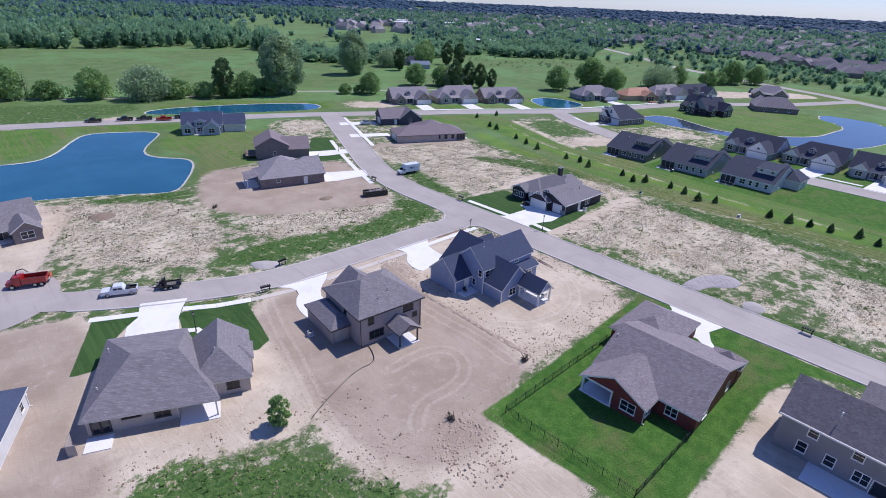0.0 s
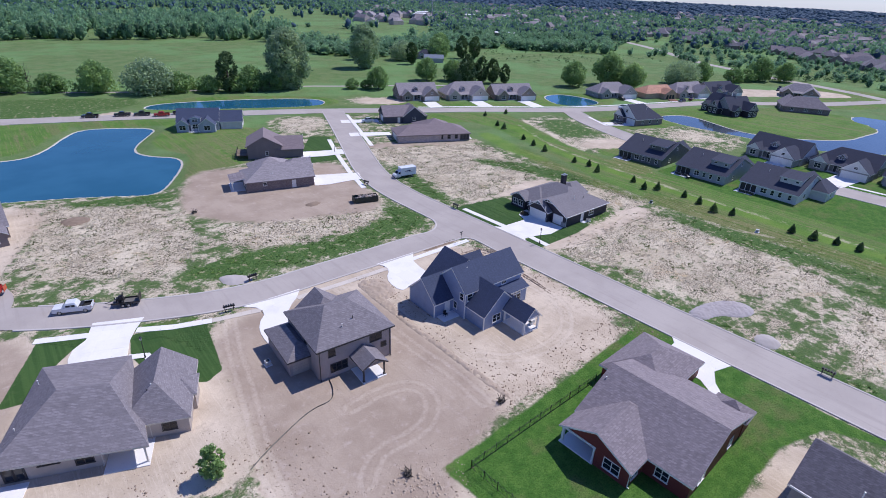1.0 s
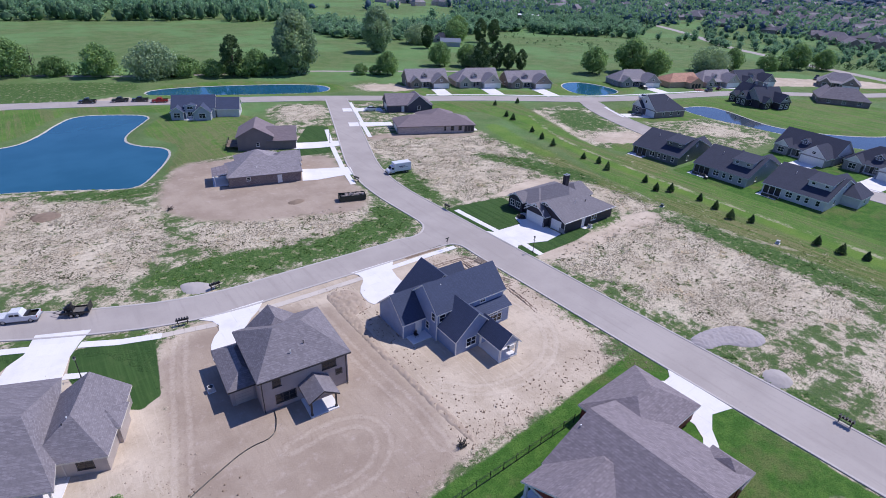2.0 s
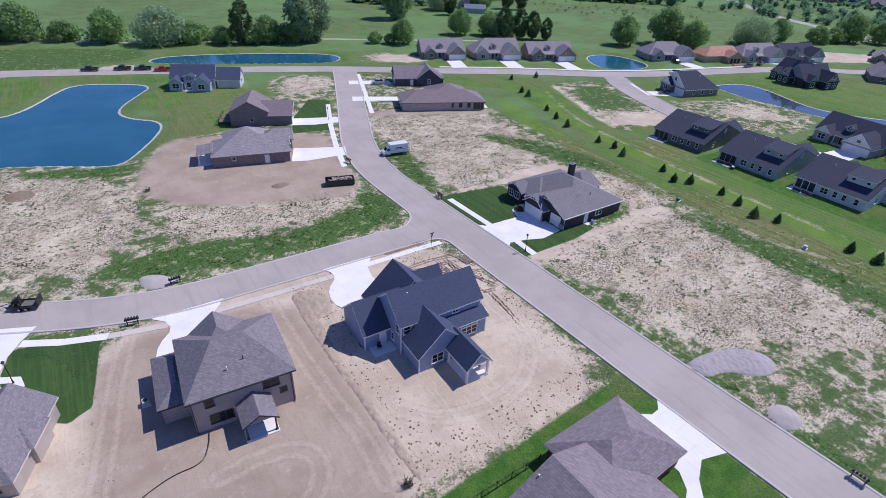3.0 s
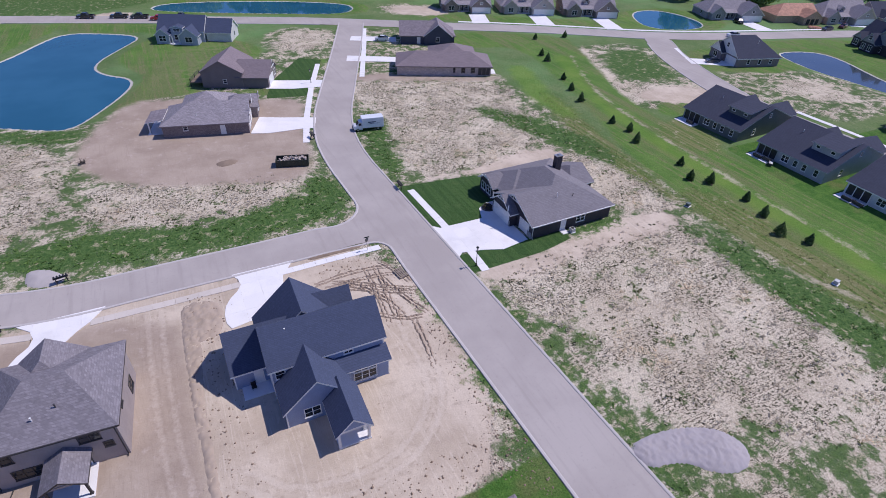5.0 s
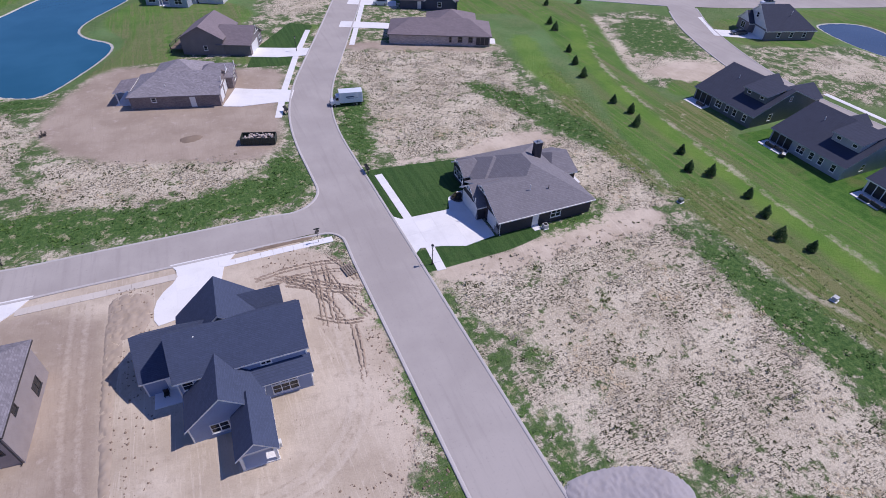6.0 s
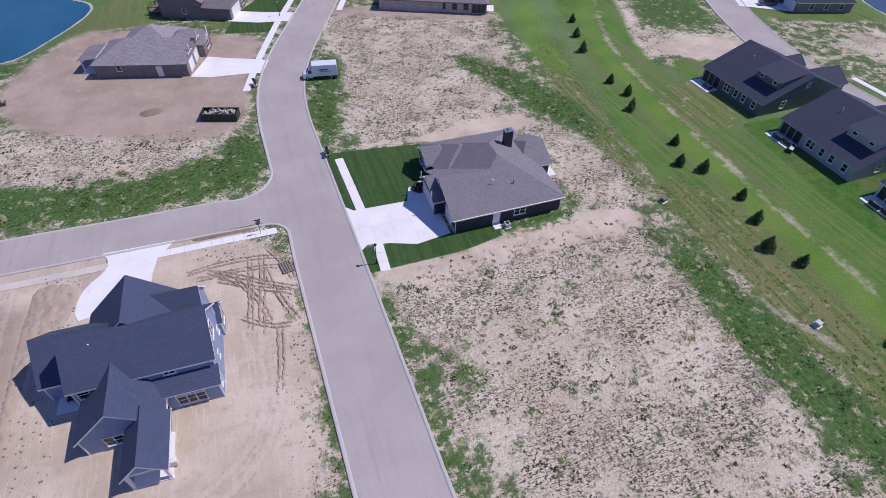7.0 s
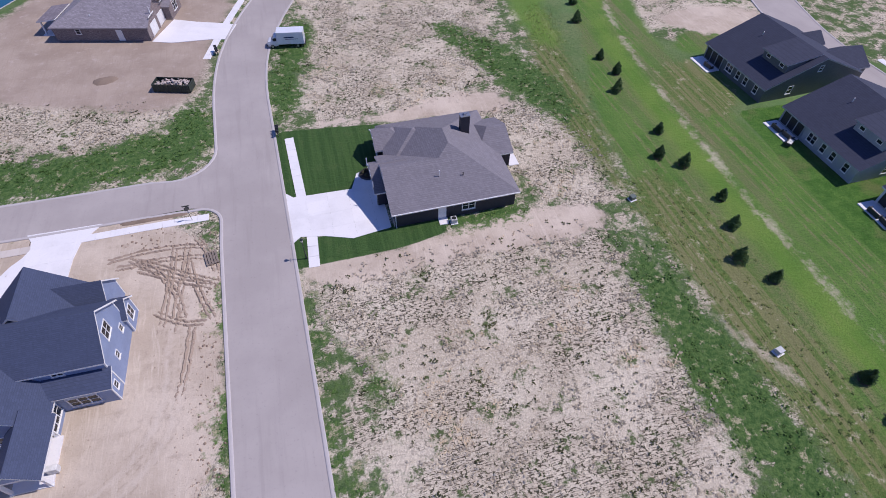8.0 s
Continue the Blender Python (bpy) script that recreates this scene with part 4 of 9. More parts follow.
# brown brick pair and those across the street
paving("driveway_brick", [(76.05, 129.01), (79.55, 137.26), (84.08, 135.12), (88.19, 133.59), (91.72, 132.08), (89.81, 126.51), (87.26, 127.19), (79.61, 127.69)], 2.9, "pale concrete driveway at the brown brick house", -16)
paving("driveway_umber", [(84.73, 154.91), (87.03, 160.61), (93.47, 158.15), (100.65, 155.85), (98.76, 151.13), (91.38, 152.26)], 2.9, "pale concrete driveway at the umber house", -20)
walkway([(86.13, 120.02), (89.48, 132.37), (95.85, 151.47), (102.77, 169.37)], 0.7)
paving("driveway_mauve", [(111.5, 169.09), (113.39, 173.77), (127.29, 167.11), (125.44, 162.81)], 2.9, "pale concrete driveway at the long brown house", -20)
paving("driveway_slate", [(119.16, 188.65), (121.2, 193.26), (134.99, 187.14), (133.16, 181.95)], 2.9, "pale concrete driveway at the dark house", -20)
walkway([(111.24, 154.55), (117.22, 170.11), (123.72, 187.06), (128.66, 200.93)], 0.7)



# ---- houses ----
def shell(faces, thick=0.24):
    """Roof slopes as a slab: a mesh of tops and a mesh of edges and undersides."""
    top, rest = bmesh.new(), bmesh.new()
    seen, uses, tv = {}, {}, {}
    for f in faces:
        ring = []
        for p in f:
            key = tuple(round(c, 4) for c in p)
            if key not in tv:
                tv[key] = top.verts.new(p)
            ring.append(tv[key])
        top.faces.new(ring)
        for i in range(len(f)):
            a, b = tuple(round(c, 4) for c in f[i]), tuple(round(c, 4) for c in f[(i + 1) % len(f)])
            uses.setdefault(frozenset((a, b)), []).append((a, b))
    def low(p, dz):
        key = (p, dz)
        if key not in seen:
            seen[key] = rest.verts.new((p[0], p[1], p[2] - dz))
        return seen[key]
    for f in faces:
        k = [tuple(round(c, 4) for c in p) for p in f]
        rest.faces.new([low(p, thick) for p in k[::-1]])
    for pair in uses.values():
        if len(pair) == 1:
            a, b = pair[0]
            rest.faces.new([low(a, 0.004), low(a, thick), low(b, thick), low(b, 0.004)])
    return top, rest


def roof_faces(x0, x1, y0, y1, eave, pitch, axis, ends, over):
    """Slopes of a gable or hip roof over a rectangle, whose slopes pass the walls' top at eave."""
    if axis == "y":
        return [[(y, x, z) for x, y, z in f][::-1] for f in roof_faces(y0, y1, x0, x1, eave, pitch, "x", ends, over)]
    half = (y1 - y0) / 2 + over
    ym, ze = (y0 + y1) / 2, eave - over * pitch
    zr = ze + half * pitch
    ex0, ex1 = x0 - over, x1 + over
    cap = (ex1 - ex0) / 2
    rx0 = ex0 + (min(half, cap) if ends[0] == "hip" else 0)
    rx1 = ex1 - (min(half, cap) if ends[1] == "hip" else 0)
    if rx1 - rx0 < 0.05:
        rx0 = rx1 = (rx0 + rx1) / 2
    a, b, c, d = (ex0, ym - half, ze), (ex1, ym - half, ze), (ex1, ym + half, ze), (ex0, ym + half, ze)
    r, s = (rx0, ym, zr), (rx1, ym, zr)
    if rx0 == rx1:
        return [[a, b, r], [b, c, r], [c, d, r], [d, a, r]]
    out = [[a, b, s, r], [c, d, r, s]]
    if ends[0] == "hip":
        out.append([d, a, r])
    if ends[1] == "hip":
        out.append([b, c, s])
    return out


def custom_roof(h, faces, roof, trim):
    top, rest = shell(faces)
    part("roof", top, roof, h)
    part("fascia", rest, trim, h)


def block(h, x0, x1, y0, y1, eave, pitch, axis="x", ends=("gable", "gable"), wall=None, roof=None, trim=None, over=0.4, boards=False, z0=-0.25, walls=True, gable_wall=None):
    """One wing of a house: walls up into its gables, roof slopes and fascia."""
    trim = trim or WHITE
    top, rest = shell(roof_faces(x0, x1, y0, y1, eave, pitch, axis, ends, over))
    part("roof", top, roof, h)
    part("fascia", rest, trim, h)
    if walls:
        bm = bmesh.new()
        we = eave - 0.19
        box(bm, x0, x1, y0, y1, z0, we)
        part("wall", bm, wall, h)
        half = ((y1 - y0) if axis == "x" else (x1 - x0)) / 2
        for e, kind in enumerate(ends):
            if kind != "gable":
                continue
            bm = bmesh.new()
            if axis == "x":
                xa, xb = ((x0 + 0.004, x0 + 0.2) if e == 0 else (x1 - 0.2, x1 - 0.004))
                tri = [(y0, we - 0.05), (y1, we - 0.05), ((y0 + y1) / 2, we + half * pitch)]
                lo = [bm.verts.new((xa, p, q)) for p, q in tri]
                hi = [bm.verts.new((xb, p, q)) for p, q in tri]
            else:
                ya, yb = ((y0 + 0.004, y0 + 0.2) if e == 0 else (y1 - 0.2, y1 - 0.004))
                tri = [(x0, we - 0.05), (x1, we - 0.05), ((x0 + x1) / 2, we + half * pitch)]
                lo = [bm.verts.new((p, ya, q)) for p, q in tri]
                hi = [bm.verts.new((p, yb, q)) for p, q in tri]
            bm.faces.new(lo)
            bm.faces.new(hi[::-1])
            for i in range(3):
                j = (i + 1) % 3
                bm.faces.new((lo[i], hi[i], hi[j], lo[j]))
            part("gable", bm, gable_wall or wall, h)
        if boards:
            for cx in (x0, x1):
                for cy in (y0, y1):
                    sx, sy = (-1 if cx == x0 else 1), (-1 if cy == y0 else 1)
                    part("corner_board", boxes((min(cx - sx * 0.12, cx + sx * 0.03), max(cx - sx * 0.12, cx + sx * 0.03), min(cy - sy * 0.12, cy + sy * 0.03), max(cy - sy * 0.12, cy + sy * 0.03), 0.0, we)), trim, h)


def on_wall(face, x, y):
    """A pose whose x runs along the wall and whose -y points out of it."""
    return pose(x, y, 0, 0, 0, {"S": 0, "E": 90, "N": 180, "W": -90}[face])


def ring_frame(bm, u0, u1, z0, z1, f, y0, y1):
    """A closed rectangular frame in one piece."""
    loops = []
    for y in (y0, y1):
        for g in (f, 0.0):
            loops.append([bm.verts.new(p) for p in ((u0 - g, y, z0 - g), (u1 + g, y, z0 - g), (u1 + g, y, z1 + g), (u0 - g, y, z1 + g))])
    a, b, c, d = loops
    for p, q in ((a, b), (b, d), (d, c), (c, a)):
        for i in range(4):
            j = (i + 1) % 4
            bm.faces.new((p[i], p[j], q[j], q[i]))


def window(h, face, x, y, z, w, hgt, n=1, trim=None, bars=True, sill=True):
    """A window of n sashes, its middle at x, y and its sill at z."""
    m = on_wall(face, x, y)
    f = 0.1
    bm = bmesh.new()
    ring_frame(bm, -w / 2, w / 2, z, z + hgt, f, -0.06, 0.03)
    fr = part("window", bm, trim or WHITE, h)
    fr.matrix_basis = m
    for i in range(1, n):
        u = -w / 2 + w * i / n
        part("mullion", boxes((u - f / 2, u + f / 2, -0.057, 0.03, z - 0.01, z + hgt + 0.01)), trim or WHITE, fr)
    if bars:
        part("glazing_bar", boxes((-w / 2 - 0.01, w / 2 + 0.01, -0.045, 0.03, z + hgt * 0.5 - 0.03, z + hgt * 0.5 + 0.03)), trim or WHITE, fr)
    if sill:
        part("sill", boxes((-w / 2 - f - 0.04, w / 2 + f + 0.04, -0.12, 0.0, z - f - 0.06, z - f + 0.01)), trim or WHITE, fr)
    for i in range(n):
        u0, u1 = -w / 2 + w * i / n + 0.02, -w / 2 + w * (i + 1) / n - 0.02
        part("pane", boxes((u0, u1, -0.018, 0.02, z + 0.005, z + hgt - 0.005)), GLASS, fr)
    return fr


def door(h, face, x, y, material, w=0.92, hgt=2.05, z=0.12, trim=None, glazed=False):
    m = on_wall(face, x, y)
    fr = part("door", boxes((-w / 2, w / 2, -0.05, 0.03, z, z + hgt), bevel=0.01), material, h)
    fr.matrix_basis = m
    part("door_frame", boxes((-w / 2 - 0.1, -w / 2, -0.07, 0.03, z, z + hgt + 0.1), (w / 2, w / 2 + 0.1, -0.07, 0.03, z, z + hgt + 0.1), (-w / 2, w / 2, -0.07, 0.03, z + hgt, z + hgt + 0.1)), trim or WHITE, fr)
    if glazed:
        part("pane", boxes((-w / 2 + 0.13, w / 2 - 0.13, -0.056, 0.0, z + 0.25, z + hgt - 0.15)), GLASS, fr)
    bm = bmesh.new()
    rod(bm, (w / 2 - 0.1, -0.05, z + 1.0), (w / 2 - 0.1, -0.11, z + 1.0), 0.03)
    part("handle", bm, STEEL, fr)
    return fr


def garage_door(h, face, x, y, w, hgt=2.15, material=None, z=0.08, trim=None, across=0):
    m = on_wall(face, x, y)
    fr = part("garage_door", boxes((-w / 2, w / 2, -0.02, 0.03, z, z + hgt)), trim or WHITE, h)
    fr.matrix_basis = m
    n = across or max(2, round(w / 0.62))
    for r in range(4):
        for k in range(n):
            u0, u1 = -w / 2 + w * k / n + 0.04, -w / 2 + w * (k + 1) / n - 0.04
            z0, z1 = z + hgt * r / 4 + 0.04, z + hgt * (r + 1) / 4 - 0.04
            part("panel", boxes((u0, u1, -0.045, 0.0, z0, z1)), material or WHITE, fr)
    part("door_frame", boxes((-w / 2 - 0.14, -w / 2, -0.06, 0.03, 0.0, z + hgt + 0.14), (w / 2, w / 2 + 0.14, -0.06, 0.03, 0.0, z + hgt + 0.14), (-w / 2, w / 2, -0.06, 0.03, z + hgt, z + hgt + 0.14)), trim or WHITE, fr)
    return fr


def vent(h, x, y, z, tall=0.45, material=None):
    bm = bmesh.new()
    rod(bm, (x, y, z - 0.3), (x, y, z + tall), 0.06, 8)
    rod(bm, (x, y, z + tall), (x, y, z + tall + 0.06), 0.09, 8)
    part("vent_pipe", bm, material or WHITE, h)


def chimney(h, x, y, top, w=1.1, d=0.8, material=None):
    c = part("chimney", boxes((x - w / 2, x + w / 2, y - d / 2, y + d / 2, 2.0, top)), material or CHARCOAL_WALL, h)
    part("chimney_cap", boxes((x - w / 2 - 0.08, x + w / 2 + 0.08, y - d / 2 - 0.08, y + d / 2 + 0.08, top, top + 0.08), (x - 0.2, x + 0.2, y - 0.2, y + 0.2, top + 0.08, top + 0.34)), STEEL, c)


def post(h, x, y, z1, r=0.14, material=None, z0=0.0):
    part("post", boxes((x - r, x + r, y - r, y + r, z0, z1), (x - r - 0.05, x + r + 0.05, y - r - 0.05, y + r + 0.05, z0, z0 + 0.2), (x - r - 0.04, x + r + 0.04, y - r - 0.04, y + r + 0.04, z1 - 0.15, z1)), material or WHITE, h)


def patio(h, x0, x1, y0, y1, top=0.1):
    part("patio", boxes((x0, x1, y0, y1, -0.2, top), bevel=0.02), CONCRETE, h)


def downspout(h, face, x, y, z1, material=None):
    d = part("downspout", boxes((-0.05, 0.05, -0.09, -0.01, 0.25, z1), (-0.05, 0.05, -0.35, -0.05, 0.1, 0.2)), material or WHITE, h)
    d.matrix_basis = on_wall(face, x, y)


def shed_roof(h, pts, roof, trim):
    top, rest = shell([pts], 0.18)
    part("roof", top, roof, h)
    part("fascia", rest, trim, h)


def gutter(h, x0, x1, y, z, material=None, axis="x"):
    row = (x0, x1, y - 0.07, y + 0.05, z - 0.06, z + 0.06) if axis == "x" else (y - 0.07, y + 0.05, x0, x1, z - 0.06, z + 0.06)
    part("gutter", boxes(row, bevel=0.015), material or WHITE, h)



# --- taupe two-storey house, just built ---
def taupe_house():
    h = thing("two_storey_house", "newly built taupe-sided two-storey house with grey hip roof", "house", pose(38.4, 56.15, 0, 0, 0, -4.3) @ pose(-37.9, -54.9, 0))
    k = dict(wall=TAN_WALL, roof=GREY_ROOF, trim=DARK)
    sw, se, ne, nw = (37.45, 54.45, 5.38), (49.95, 54.45, 5.38), (49.95, 66.65, 5.38), (37.45, 66.65, 5.38)
    rw, re = (41.7, 60.9, 8.25), (45.4, 60.9, 8.25)
    custom_roof(h, [[sw, se, re, rw], [ne, nw, rw, re], [nw, sw, rw], [se, ne, re]], GREY_ROOF, DARK)
    part("wall", boxes((37.9, 49.5, 54.9, 66.2, -0.25, 5.4)), TAN_WALL, h)
    block(h, 39.6, 46.0, 60.5, 66.5, 5.55, 0.78, "y", ("hip", "gable"), over=0.35, **k)
    block(h, 34.8, 39.2, 58.1, 67.0, 3.0, 0.55, "y", ("hip", "hip"), over=0.4, **k)
    block(h, 42.9, 46.3, 51.2, 55.3, 2.85, 0.62, "y", ("gable", "gable"), over=0.38, walls=False, **k)
    # porch
    part("porch_gable", boxes((42.9, 46.3, 51.25, 51.4, 2.45, 2.7), (42.75, 42.95, 51.3, 55, 2.45, 2.7), (46.25, 46.45, 51.3, 55, 2.45, 2.7)), TAN_WALL, h)
    bm = bmesh.new()
    v = [bm.verts.new(p) for p in ((42.75, 51.3, 2.66), (46.45, 51.3, 2.66), (44.6, 51.3, 3.75), (42.75, 51.42, 2.66), (46.45, 51.42, 2.66), (44.6, 51.42, 3.75))]
    for f in ((0, 1, 2), (5, 4, 3), (0, 3, 4, 1), (1, 4, 5, 2), (2, 5, 3, 0)):
        bm.faces.new([v[i] for i in f])
    part("gable", bm, TAN_WALL, h)
    patio(h, 42.7, 46.5, 51.0, 54.9, 0.14)
    post(h, 42.95, 51.35, 2.5, 0.1, DARK, 0.1)
    post(h, 46.25, 51.35, 2.5, 0.1, DARK, 0.1)
    # openings
    for face, x, y, z, w, t, n in (("S", 39.9, 54.9, 3.7, 0.9, 1.25, 1), ("S", 40.9, 54.9, 0.95, 2.5, 1.25, 3), ("S", 46.9, 54.9, 3.7, 1.8, 1.25, 2), ("S", 48.2, 54.9, 2.2, 0.75, 0.7, 1), ("W", 37.9, 59.4, 4.0, 0.6, 0.9, 1), ("N", 42.0, 66.5, 3.8, 1.6, 1.3, 2), ("N", 48.2, 66.2, 3.8, 1.2, 1.2, 1), ("E", 49.5, 58.5, 3.8, 0.9, 1.2, 1), ("E", 49.5, 63.2, 1.0, 1.6, 1.3, 2)):
        window(h, face, x, y, z, w, t, n, trim=DARK)
    door(h, "S", 45.2, 54.9, WHITE, 1.7, 2.05, 0.14, DARK, glazed=True)
    garage_door(h, "S", 36.4, 58.1, 2.4, 2.1, BEIGE_WALL, trim=TAN_WALL, across=1)
    garage_door(h, "N", 36.9, 67.0, 3.6, 2.15, BEIGE_WALL, trim=TAN_WALL)
    door(h, "N", 43.4, 66.5, DARK, trim=DARK)
    for x, y in ((37.9, 54.9), (49.4, 54.9)):
        downspout(h, "S", x + (0.12 if x < 40 else -0.12), y, 5.3, DARK)
    vent(h, 42.6, 56.9, 6.5, 0.4)
    vent(h, 44.6, 57.6, 6.9, 0.3, DARK)
    gutter(h, 37.5, 49.8, 54.42, 5.36, DARK)
    return h


taupe_house()


# --- slate-blue house ---
def blue_house():
    h = thing("blue_house", "slate-blue sided house with navy gable roofs and white trim", "house", pose(65.3, 55.55, 0, 0, 0, -1.2) @ pose(-65.6, -55.1, 0))
    k = dict(wall=BLUE_WALL, roof=NAVY_ROOF, trim=WHITE)
    block(h, 65.6, 79.0, 55.1, 62.3, 5.35, 0.89, "x", over=0.32, boards=True, **k)
    block(h, 61.6, 69.5, 58.3, 65.4, 3.0, 0.92, "x", over=0.3, boards=True, **k)
    block(h, 66.0, 73.6, 50.7, 57.0, 3.0, 0.92, "y", over=0.32, boards=True, **k)
    block(h, 70.4, 74.0, 45.8, 51.5, 2.95, 1.0, "y", over=0.32, walls=False, **k)
    block(h, 65.5, 75.9, 60.7, 66.8, 2.95, 0.92, "y", ("gable", "gable"), over=0.32, boards=True, **k)
    block(h, 71.6, 77.5, 62.4, 67.6, 2.95, 1.12, "x", over=0.3, boards=True, **k)
    block(h, 77.0, 79.35, 61.7, 64.6, 2.9, 1.0, "x", over=0.28, boards=True, **k)
    # sun room under a lean-to roof
    part("wall", boxes((73.4, 78.96, 53.4, 55.3, -0.25, 2.95)), BLUE_WALL, h)
    shed_roof(h, [(72.9, 53.05, 2.98), (79.3, 53.05, 2.98), (79.3, 55.2, 3.85), (72.9, 55.2, 3.85)], NAVY_ROOF, WHITE)
    part("corner_board", boxes((78.88, 79.0, 53.37, 53.5, 0, 2.95)), WHITE, h)
    # entry recess beside the west wing
    patio(h, 62.2, 66.0, 56.3, 58.3, 0.16)
    # porch
    patio(h, 70.4, 73.95, 45.8, 50.7, 0.18)
    for x in (70.55, 73.85):
        post(h, x, 45.95, 2.75, 0.14)
    post(h, 70.55, 50.4, 2.75, 0.12)
    part("beam", boxes((70.4, 74.0, 45.85, 46.05, 2.5, 2.78), (70.42, 70.62, 46.05, 50.7, 2.5, 2.76), (73.78, 73.98, 46.05, 50.7, 2.5, 2.76)), WHITE, h)
    bm = bmesh.new()
    v = [bm.verts.new(p) for p in ((70.4, 45.86, 2.76), (74.0, 45.86, 2.76), (72.2, 45.86, 4.5), (70.4, 46.0, 2.76), (74.0, 46.0, 2.76), (72.2, 46.0, 4.5))]
    for f in ((0, 1, 2), (5, 4, 3), (0, 3, 4, 1), (1, 4, 5, 2), (2, 5, 3, 0)):
        bm.faces.new([v[i] for i in f])
    part("gable", bm, BLUE_WALL, h)
    for face, x, y, z, w, t, n in (
        ("S", 68.9, 50.7, 0.85, 1.7, 1.35, 2), ("S", 66.6, 55.1, 3.45, 1.0, 1.2, 1), ("W", 65.6, 56.0, 3.4, 0.8, 1.25, 1), ("W", 65.6, 57.5, 1.1, 0.7, 1.2, 1),
        ("S", 74.6, 55.1, 4.1, 1.0, 0.75, 2), ("S", 76.0, 53.4, 0.7, 2.7, 1.3, 3), ("S", 76.0, 53.4, 2.25, 2.7, 0.4, 3), ("E", 73.6, 52.0, 0.8, 2.4, 1.5, 3),
        ("E", 79.0, 58.6, 4.6, 1.5, 1.5, 2), ("E", 79.0, 60.6, 2.2, 0.6, 0.8, 1), ("E", 79.0, 57.4, 2.0, 0.6, 0.8, 1), ("E", 78.96, 54.3, 1.2, 0.6, 0.9, 1), ("E", 79.35, 63.15, 1.1, 1.2, 1.5, 2),
        ("N", 75.6, 67.6, 1.0, 1.6, 1.4, 2)):
        window(h, face, x, y, z, w, t, n)
    door(h, "S", 64.4, 58.3, WHITE)
    door(h, "S", 72.9, 50.7, WHITE, glazed=True)
    garage_door(h, "W", 65.5, 64.2, 4.6, 2.2, BLUE_WALL)
    garage_door(h, "N", 68.6, 66.8, 4.4, 2.2, BLUE_WALL)
    vent(h, 68.2, 58.0, 7.6, 0.35)
    return h


blue_house()


# --- beige ranch house; its own axes, turned 21.6 degrees ---
def ranch_house():
    h = thing("ranch_house", "beige single-storey house with a grey shingle hip roof", "house", pose(2.82, 61.3, 0, 0, 0, -21.6))
    k = dict(wall=BEIGE_WALL, roof=GREY_ROOF, trim=CREAM)
    sw, se, ne, nw = (-0.8, 0.2, 2.72), (14.95, -0.55, 2.72), (10.2, 17.8, 2.72), (-0.55, 18.0, 2.72)
    rw, re = (4.4, 8.3, 5.95), (10.0, 8.0, 5.95)
    custom_roof(h, [[sw, se, re, rw], [ne, nw, rw, re], [nw, sw, rw], [se, ne, re]], GREY_ROOF, CREAM)
    part("wall", boxes((-0.3, 9.9, 0.7, 17.3, -0.25, 2.68), (9.9, 14.5, 4.6, 12.0, -0.25, 2.68)), BEIGE_WALL, h)
    block(h, 11.2, 18.6, 3.5, 14.1, 2.9, 0.74, "y", ("hip", "gable"), over=0.4, **k)
    block(h, 16.0, 19.1, 7.4, 11.0, 2.9, 0.5, "x", ("hip", "hip"), over=0.3, **k)
    part("wall", boxes((9.9, 14.5, 3.6, 4.6, -0.2, 2.7)), BEIGE_WALL, h)
    patio(h, 9.9, 14.6, -0.9, 3.6, 0.12)
    post(h, 14.35, -0.25, 2.75, 0.09, CREAM)
    patio(h, -0.4, 2.5, -2.2, 0.3, 0.12)
    for face, x, y, z, w, t, n in (("S", 8.0, 0.7, 0.9, 1.7, 1.25, 2), ("S", 4.6, 0.7, 1.75, 2.0, 0.5, 1), ("S", 16.4, 3.5, 0.95, 1.5, 1.25, 2), ("E", 18.4, 6.0, 1.0, 1.0, 1.3, 1), ("E", 18.8, 10.6, 1.0, 1.2, 1.3, 2), ("W", -0.3, 9.0, 1.0, 1.2, 1.2, 2)):
        window(h, face, x, y, z, w, t, n, trim=DARK if face == "S" else CREAM)
    door(h, "S", 0.7, 0.7, DARK, 0.95, 2.05, 0.12, DARK, glazed=True)
    door(h, "S", 1.75, 0.7, DARK, 0.95, 2.05, 0.12, DARK, glazed=True)
    garage_door(h, "N", 5.2, 17.3, 4.9, 2.15, WHITE, trim=CREAM)
    door(h, "S", 12.2, 3.6, DARK, 1.7, 2.05, 0.12, CREAM, glazed=True)
    downspout(h, "S", 14.3, 3.5, 2.6, CREAM)
    downspout(h, "S", 9.7, 0.7, 2.6, CREAM)
    vent(h, 0.7, 13.0, 3.9, 0.35)
    vent(h, 0.6, 5.0, 3.6, 0.3)
    vent(h, 14.6, 7.0, 5.2, 0.35)
    vent(h, 14.2, 6.4, 5.0, 0.2, DARK)
    part("privacy_screen", boxes((-1.9, -1.8, -2.0, 0.0, 0, 1.6), (-1.9, -0.9, -2.1, -2.0, 0, 1.6)), BEIGE_WALL, h)
    return h


ranch_house()


